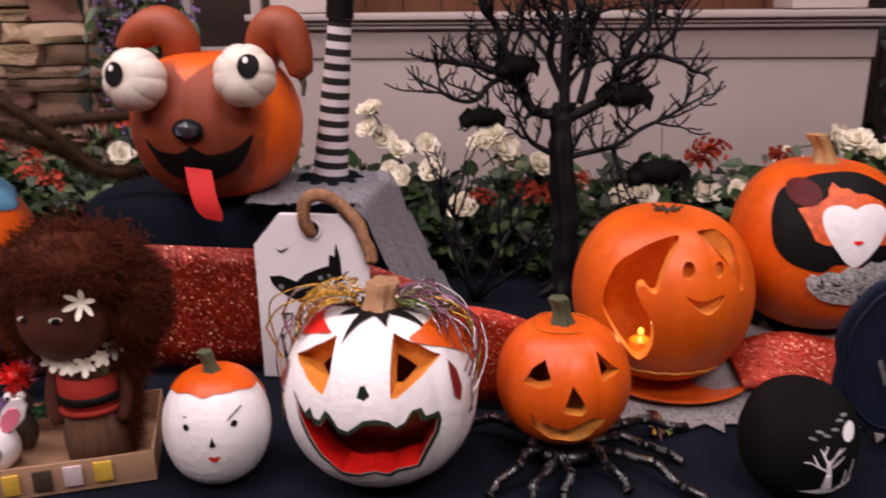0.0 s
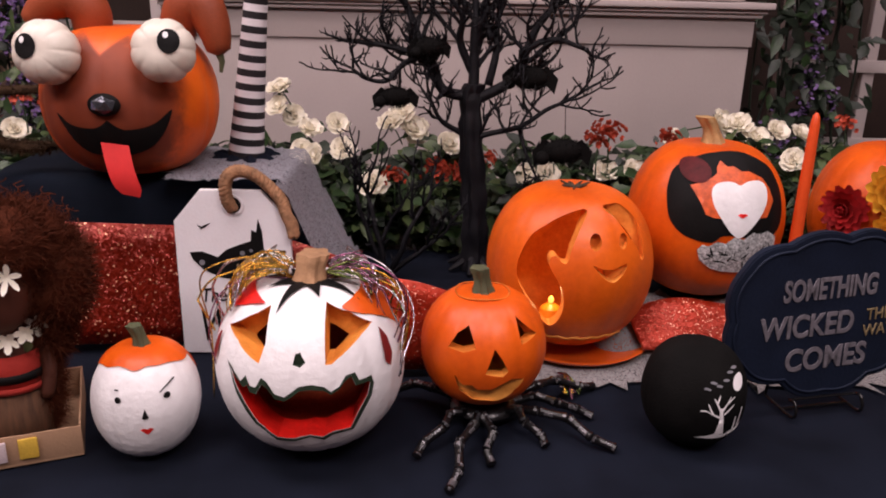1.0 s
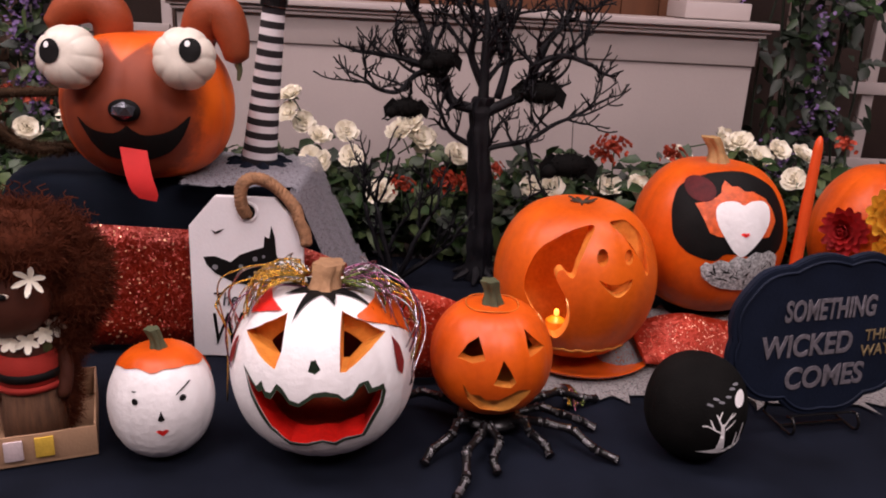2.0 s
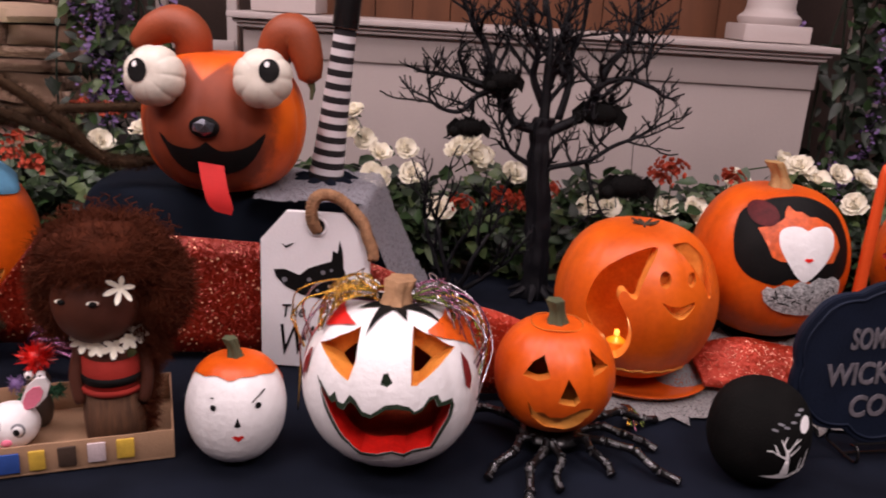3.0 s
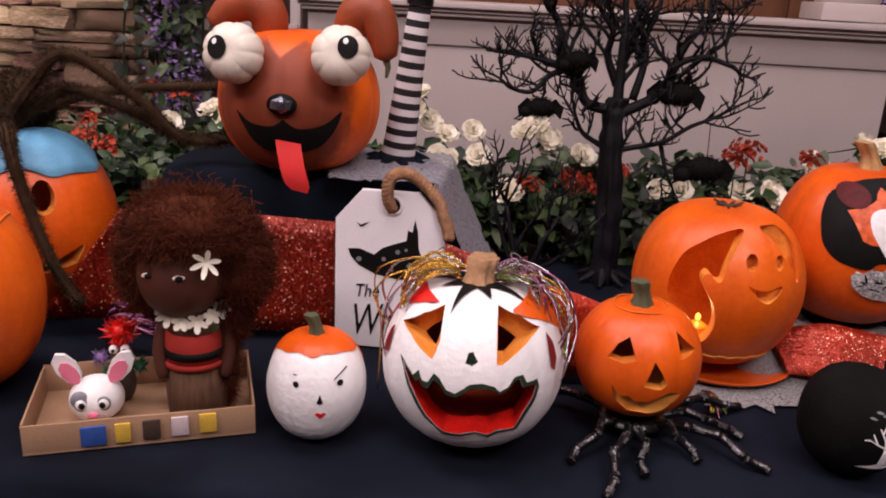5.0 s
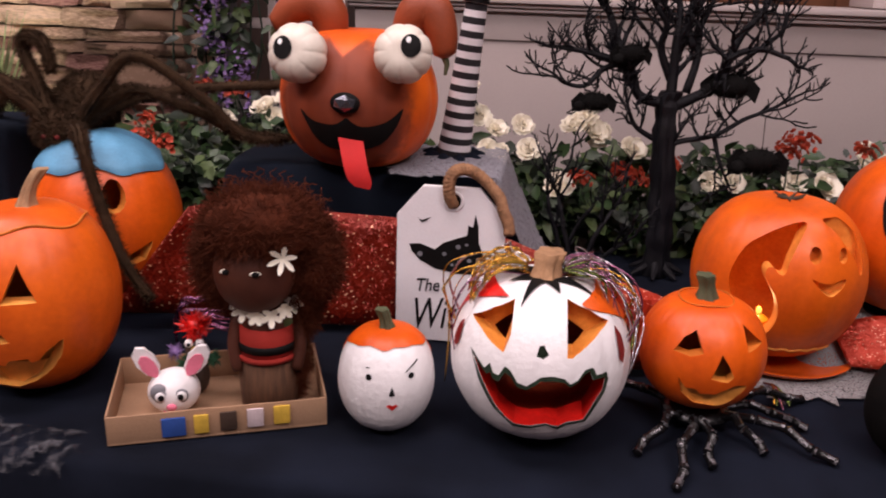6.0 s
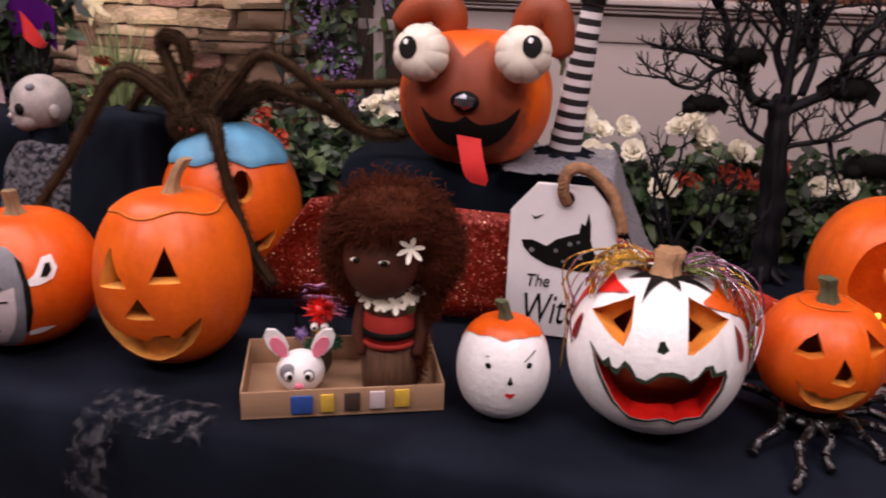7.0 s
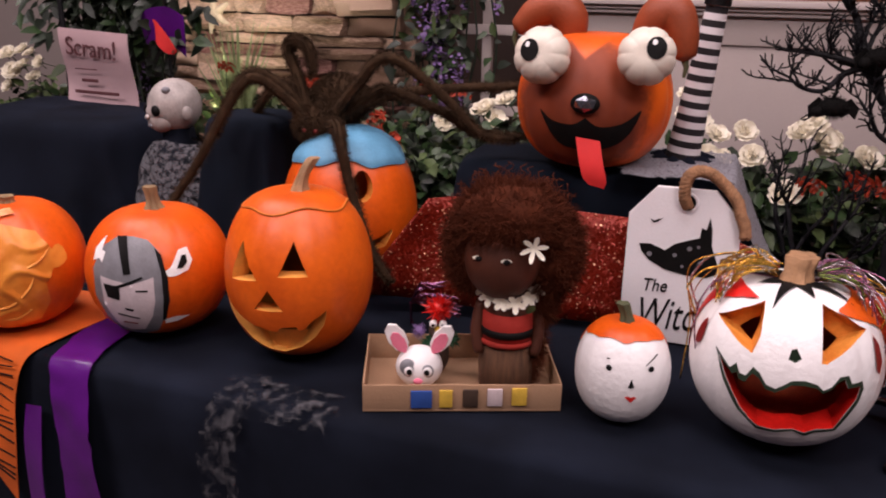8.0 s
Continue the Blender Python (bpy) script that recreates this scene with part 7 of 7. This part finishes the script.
def shrub(label, at, size, count, seed, mats, leaf_len=0.052):
    """Stems that fork from the soil and carry leaves of several greens."""
    t = thing("flower_shrub", label, "shrub", at, group="planted shrubs")
    rg = random.Random(seed)
    stems, leaves = bmesh.new(), bmesh.new()
    for k in range(max(8, count // 26)):
        a, e = rg.uniform(0, 6.283), rg.uniform(0.0, 1.0) ** 0.6
        tip = Vector((size[0] * e * math.cos(a), size[1] * e * math.sin(a), size[2] * rg.uniform(0.45, 1.05) * (1 - 0.25 * e * e)))
        foot = Vector((tip.x * 0.25, tip.y * 0.25, 0))
        line = arc([foot, foot.lerp(tip, 0.55) + Vector((rg.uniform(-0.02, 0.02), rg.uniform(-0.02, 0.02), 0.03)), tip], 5)
        add_tube(stems, line, [0.004 - 0.00025 * i for i in range(len(line))], 5)
        for q in range(38):
            u = rg.uniform(0.12, 1.0)
            p = line[min(int(u * (len(line) - 1)), len(line) - 1)] + Vector((rg.gauss(0, 0.022), rg.gauss(0, 0.020), rg.gauss(0, 0.022)))
            d = Vector((rg.gauss(0, 1), rg.gauss(-0.35, 1), rg.gauss(0.25, 0.7))).normalized()
            nn = Vector((rg.gauss(0, 0.5), -0.6 + rg.gauss(0, 0.5), 1)).normalized()
            ll = leaf_len * rg.uniform(0.6, 1.3)
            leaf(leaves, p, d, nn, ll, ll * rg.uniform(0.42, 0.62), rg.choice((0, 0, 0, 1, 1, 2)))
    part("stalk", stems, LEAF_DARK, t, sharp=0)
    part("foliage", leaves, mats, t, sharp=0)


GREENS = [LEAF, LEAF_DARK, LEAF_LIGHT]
rg = random.Random(2)
for k in range(11):
    x = -1.25 + k * 0.245
    h = 0.33 if x < -0.3 else (0.27 if x < 0.75 else 0.30)
    shrub("leafy dark green shrub planted behind the display", (x, 1.06 + 0.05 * (k % 2), 0.732), (0.20, 0.16, h), 640, 40 + k, GREENS if k % 3 else [LEAF_LIGHT, LEAF, LEAF_DARK])
for x, y, h, k in ((-0.93, 0.90, 0.18, 1), (-0.02, 0.93, 0.17, 2), (0.42, 0.93, 0.14, 3), (0.75, 0.95, 0.20, 4)):
    shrub("low leafy green shrub close behind the table", (x, y + 0.10, 0.732), (0.19, 0.12, h + 0.05), 480, 70 + k, GREENS, 0.05)
for x, y, k in ((-1.75, 1.42, 1), (-2.15, 1.45, 2), (-2.65, 1.45, 3)):
    shrub("leafy green shrub in front of the stone pillar", (x, y, 0.732), (0.24, 0.18, 0.30), 560, 90 + k, [LEAF_LIGHT, LEAF, LEAF_DARK])


def climber(label, at, size, count, seed, bloom=0, greens=None, low=0.35):
    """Trailing leaves on thin stems against a trellis, with hanging blossom."""
    t = thing("climbing_plant", label, "climbing plant", at, group="climbing plants")
    rg = random.Random(seed)
    stems, leaves, flowers = bmesh.new(), bmesh.new(), bmesh.new()
    for k in range(9):
        x = rg.uniform(-size[0], size[0])
        add_tube(stems, arc([(x, 0, 0), (x + rg.uniform(-0.06, 0.06), -0.02, size[1] * 0.4), (x + rg.uniform(-0.1, 0.1), 0.0, size[1] * 0.7), (x + rg.uniform(-0.12, 0.12), -0.02, size[1])], 5), 0.004, 5)
    for k in range(count):
        p = Vector((rg.gauss(0, size[0] * 0.6), rg.uniform(-0.09, 0.03), size[1] * rg.uniform(low, 1.0)))
        d = Vector((rg.gauss(0, 1), rg.gauss(-0.4, 0.8), rg.gauss(-0.2, 0.8))).normalized()
        ll = rg.uniform(0.035, 0.075)
        leaf(leaves, p, d, Vector((rg.gauss(0, 0.4), -0.8, 0.6)).normalized(), ll, ll * 0.5, rg.choice((0, 1, 1, 2)))
    for k in range(bloom):
        p = Vector((rg.gauss(0, size[0] * 0.55), rg.uniform(-0.10, -0.03), size[1] * rg.uniform(0.55, 1.0)))
        for q in range(26):
            u = q / 26
            c = p + Vector((rg.gauss(0, 0.016 * (1.1 - u)), rg.gauss(0, 0.016 * (1.1 - u)), -0.13 * u))
            petal(flowers, c, Vector((rg.gauss(0, 1), rg.gauss(0, 1), rg.gauss(0, 1))), Vector((0, -0.5, 1)), 0.014, 0.012, 0.2)
    part("stalk", stems, LEAF_DARK, t, sharp=0)
    part("foliage", leaves, greens or GREENS, t, sharp=0)
    if bloom:
        part("blossom", flowers, PETAL_PURPLE, t, "hanging lilac blossom", 0)
    else:
        flowers.free()


climber("climbing plant with hanging lilac blossom on the trellis", (-1.12, 1.70, 0.0), (0.14, 1.75), 420, 5, 34)
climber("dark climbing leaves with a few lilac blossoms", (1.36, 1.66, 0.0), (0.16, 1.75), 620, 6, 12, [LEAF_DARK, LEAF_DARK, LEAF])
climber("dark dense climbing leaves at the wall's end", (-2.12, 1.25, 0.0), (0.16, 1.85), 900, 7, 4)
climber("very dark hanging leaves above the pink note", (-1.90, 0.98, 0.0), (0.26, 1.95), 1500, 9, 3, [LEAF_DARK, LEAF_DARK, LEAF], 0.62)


def rose():
    t = thing("white_rose", "open cream-white artificial rose among dark leaves", "flower", (0, 0, -5), group="white roses")
    rg = random.Random(3)
    for l in range(5):
        n = (3, 3, 4, 5, 5)[l]
        tilt = 1.50 - l * 0.27
        for k in range(n):
            an = 2 * math.pi * (k + 0.37 * l + rg.uniform(-0.12, 0.12)) / n
            d = Vector((math.cos(an), math.sin(an), 0))
            out = d * math.cos(tilt) + Vector((0, 0, 1)) * math.sin(tilt)
            up = Vector((0, 0, 1)) * math.cos(tilt) - d * math.sin(tilt)
            bm = bmesh.new()
            L0 = (0.020 + 0.0036 * l) * rg.uniform(0.85, 1.2)
            roll = rg.uniform(0.010, 0.022)
            skew = rg.uniform(-0.25, 0.25)
            side = out.cross(up).normalized()
            rows = []
            for u, ww in ((0, 0.3), (0.35, 0.85), (0.7, 1.0), (0.92, 0.8), (1.0, 0.45)):
                c = d * 0.003 * l + out * L0 * u + up * (0.006 * u * u) - up * (roll * max(0, u - 0.55) if l > 1 else 0)
                rows.append([bm.verts.new(c + side * (L0 * 0.74 * ww * (q + skew * u * u)) + up * (abs(q) ** 2 * L0 * 0.20 + 0.002 * math.sin(5 * q + 3 * l + k) * u)) for q in (-1, -0.5, 0, 0.5, 1)])
            for a, b in zip(rows, rows[1:]):
                for q in range(4):
                    bm.faces.new((a[q], a[q + 1], b[q + 1], b[q]))
            part("petal", bm, PETAL_WHITE, t, sharp=0)
    bm = bmesh.new()
    add_tube(bm, arc([(0, 0, 0), (0.004, 0.004, -0.05), (0.0, 0.012, -0.11)], 4), 0.0025, 6)
    for k in range(5):
        an = k * 1.257
        leaf(bm, Vector((0, 0, -0.004)), Vector((math.cos(an), math.sin(an), -0.15)).normalized(), Vector((0, 0, 1)), 0.03 + 0.008 * (k % 2), 0.016, 0)
    part("stem", bm, LEAF, t, "green stem and leaves", 0)
    return t


r0 = rose()
ROSES = [(-0.215, 1.10, 1.13), (-0.217, 1.08, 1.089), (-0.143, 1.08, 1.032), (-0.076, 1.10, 1.044), (-0.052, 1.02, 0.995), (-0.118, 1.00, 0.985), (-0.156, 1.04, 0.985), (0.030, 0.94, 0.925), (0.062, 1.12, 1.046), (0.111, 1.12, 1.031), (0.092, 1.14, 1.066), (0.14, 1.14, 1.02), (-0.19, 1.12, 1.06),
         (0.455, 1.02, 0.945), (0.405, 1.02, 0.940), (0.60, 1.0, 0.955), (0.670, 1.0, 0.950), (0.91, 1.12, 1.064), (0.963, 1.12, 1.059), (1.055, 1.10, 1.049), (1.129, 1.12, 1.033), (1.085, 1.04, 0.985), (0.802, 1.12, 1.008), (1.002, 1.10, 1.026), (0.21, 1.08, 1.0)]
ROSES += [(-0.768, 1.1, 1.052), (-0.706, 1.1, 1.083), (-0.895, 1.1, 1.011), (-0.735, 1.08, 1.03), (-2.859, 1.42, 1.094)]
rg = random.Random(31)
for k, p in enumerate(ROSES + [(-2.742, 1.42, 1.099), (-2.829, 1.40, 1.029), (-2.87, 1.42, 0.97), (-2.705, 1.42, 1.068), (-2.80, 1.44, 1.11), (-2.77, 1.40, 1.05), (-2.72, 1.40, 1.01)]):
    m = Matrix.Translation(p) @ Euler((radians(rg.uniform(30, 65)), 0, radians(rg.uniform(-45, 45)))).to_matrix().to_4x4() @ Matrix.Diagonal((1, 1, 1, 1))
    c = copy_thing(r0, m)
    f = rg.uniform(0.68, 0.92)
    c.scale = (f, f, f)
for o in list(r0.children_recursive) + [r0]:
    bpy.data.objects.remove(o)


def red_cluster():
    t = thing("red_flower", "cluster of small orange-red artificial blossoms", "flower", (0, 0, -5), group="red flowers")
    bm = bmesh.new()
    rg = random.Random(13)
    for k in range(34):
        c = Vector((rg.gauss(0, 0.020), rg.gauss(0, 0.016), rg.gauss(0, 0.015)))
        f = (c + Vector((0, -0.02, 0.012))).normalized()
        a = f.orthogonal().normalized()
        b = f.cross(a)
        for q in range(5):
            an = q * 1.257 + k
            petal(bm, c, a * math.cos(an) + b * math.sin(an) + f * 0.3, f, 0.011, 0.009, 0.2)
    part("blossom", bm, PETAL_RED, t, sharp=0)
    bm = bmesh.new()
    add_tube(bm, [(0, 0.005, 0), (0.002, 0.012, -0.06), (0, 0.015, -0.12)], 0.0025, 6)
    part("stem", bm, LEAF, t, sharp=0)
    return t


r0 = red_cluster()
REDS = [(0.20, 0.98, 0.98), (0.31, 1.05, 1.0), (0.57, 1.0, 1.06), (0.60, 1.03, 1.08), (0.76, 1.05, 1.06), (1.24, 1.15, 1.09), (0.25, 0.97, 0.97), (-1.04, 0.95, 1.02), (-0.98, 0.95, 1.0), (-0.83, 1.05, 1.13), (-1.67, 1.2, 1.14), (-1.19, 1.05, 1.07), (-1.02, 0.95, 1.06), (-0.95, 1.15, 1.12), (0.18, 0.96, 0.99), (0.08, 0.93, 0.98), (-1.35, 1.2, 1.10)]
for p in REDS:
    c = copy_thing(r0, Matrix.Translation(Vector(p) - Vector((0, 0.03, 0.02))) @ Matrix.Rotation(rg.uniform(0, 6.28), 4, "Z"))
    f = rg.uniform(0.55, 0.85)
    c.scale = (f, f, f)
for o in list(r0.children_recursive) + [r0]:
    bpy.data.objects.remove(o)

# garden spot that lights the pillar and the grass from below
t = thing("garden_spotlight", "small black garden spotlight among the grass", "spotlight", (-1.80, 1.34, 0.735))
part("stake", lathe([(0.006, 0.0), (0.006, 0.10)], 12), SHINY_BLACK, t)
bm = lathe([(0.016, 0.0), (0.030, 0.03), (0.032, 0.07), (0.029, 0.07), (0.024, 0.03)], 24)
bm.transform(pose(0, 0, 0.10, -35))
part("head", bm, SHINY_BLACK, t)
spot = bpy.data.lights.new("garden_spot", "SPOT")
spot.energy, spot.spot_size, spot.spot_blend, spot.color, spot.shadow_soft_size = 58, radians(120), 0.9, (1.0, 0.92, 0.74), 0.05
new("garden_spot", spot).matrix_world = look((-1.80, 1.30, 0.93), (-1.70, 2.0, 1.45))

# pale ornamental grass and a small red cloth bow near the pillar
t = thing("grass_tuft", "tuft of pale green ornamental grass", "grass", (-1.72, 1.30, 0.732))
rg = random.Random(77)
bm = bmesh.new()
for k in range(90):
    a, s = rg.uniform(0, 6.283), rg.uniform(0.02, 0.16)
    tip = Vector((s * math.cos(a), s * math.sin(a) * 0.7, rg.uniform(0.28, 0.55)))
    side = Vector((rg.uniform(-1, 1), rg.uniform(-1, 1), 0)).normalized() * 0.0065
    p = [Vector((tip.x * 0.1, tip.y * 0.1, 0)), Vector((tip.x * 0.35, tip.y * 0.35, tip.z * 0.6)), tip]
    v = [bm.verts.new(q) for q in (p[0] - side, p[0] + side, p[1] + side, p[1] - side, p[2])]
    bm.faces.new((v[0], v[1], v[2], v[3]))
    bm.faces.new((v[3], v[2], v[4]))
part("tuft", bm, GRASS, t, sharp=0)
t = thing("red_bow", "red shiny cloth bow on a stake", "bow", (-1.665, 0.87, 1.09))
bm = bmesh.new()
add_tube(bm, [(0, 0.02, -0.345), (0, 0.015, 0.12)], 0.004, 6)
part("stake", bm, TREE_BLACK, t)
part("loop", strip(arc([(-0.035, 0, 0.19), (-0.01, -0.015, 0.185), (0.025, -0.01, 0.14), (0.04, 0, 0.105)], 5), arc([(-0.030, 0.01, 0.15), (-0.012, -0.02, 0.125), (0.012, -0.015, 0.10), (0.030, 0, 0.095)], 5), 0.001), RED_FELT, t)

part("loop", strip(arc([(-0.095, 0.02, 0.175), (-0.06, 0.005, 0.215), (0.0, 0.02, 0.225), (0.05, 0.03, 0.20)], 5), arc([(-0.085, 0.03, 0.115), (-0.055, 0.02, 0.130), (0.0, 0.03, 0.120), (0.045, 0.035, 0.085)], 5), 0.001), SATIN_PURPLE, t, "purple satin loop")

# pale dried starfish on the pillar
t = thing("starfish", "pale dried starfish decoration fixed on the stone pillar", "starfish", (-2.235, 1.945, 1.255))
bm = bmesh.new()
for k in range(5):
    a = radians(100 + 72 * k)
    add_tube(bm, arc([(0, 0, 0), (0.045 * math.cos(a), -0.006, 0.045 * math.sin(a)), (0.095 * math.cos(a + 0.12), 0.0, 0.095 * math.sin(a + 0.12))], 4), [0.022, 0.020, 0.019, 0.017, 0.015, 0.013, 0.010, 0.008, 0.004], 10)
part("body", bm, surface("dried_shell", (0.62, 0.50, 0.36), 0.8, 0.2, 40, 260, 0.8), t)

# ---- stones of the pillar, each a piece of its own ----
STONES = []
for k in range(8):
    bm = bmesh.new()
    add_box(bm, (0, 0, 0), (1, 1, 1))
    bmesh.ops.subdivide_edges(bm, edges=bm.edges, cuts=2, use_grid_fill=True)
    for v in bm.verts:
        n = noise.noise_vector(v.co * 2.1 + Vector((k * 5.3, 0, 0)))
        edge = sum(abs(abs(c) - 0.5) < 1e-3 for c in v.co)
        v.co += Vector((n.x * 0.03, n.y * 0.55 if v.co.y < -0.4 else 0, n.z * 0.10)) - v.co * (0.03 * max(0, edge - 1))
    me = bpy.data.meshes.new("stone")
    bm.to_mesh(me)
    bm.free()
    finish(me, STONE_RED if k in (2, 5) else STONE, 50)
    STONES.append(me)
rg = random.Random(19)
z = 0.70
while z < 1.95:
    h = rg.choice((0.048, 0.062, 0.078, 0.095, 0.115))
    x = -2.48
    while x < -1.40:
        w = min(rg.uniform(0.10, 0.34), -1.385 - x)
        if w > 0.03:
            halves = 2 if h > 0.09 and rg.random() < 0.45 else 1
            for q in range(halves):
                hh = h / halves
                o = new("stone", rg.choice(STONES))
                o.matrix_world = Matrix.Translation((x + w / 2, 2.005 - rg.uniform(0, 0.040), z + hh * (q + 0.5))) @ Matrix.Rotation(radians(rg.uniform(-1.6, 1.6)), 4, "Y") @ Matrix.Diagonal((w - 0.006, 0.085, hh - 0.006, 1))
                o.parent = pillar
        x += w
    o = new("stone", rg.choice(STONES))
    o.matrix_world = Matrix.Translation((-1.372, 2.10, z + h / 2)) @ Matrix.Rotation(radians(90), 4, "Z") @ Matrix.Diagonal((0.17, 0.05, h - 0.007, 1))
    o.parent = pillar
    z += h
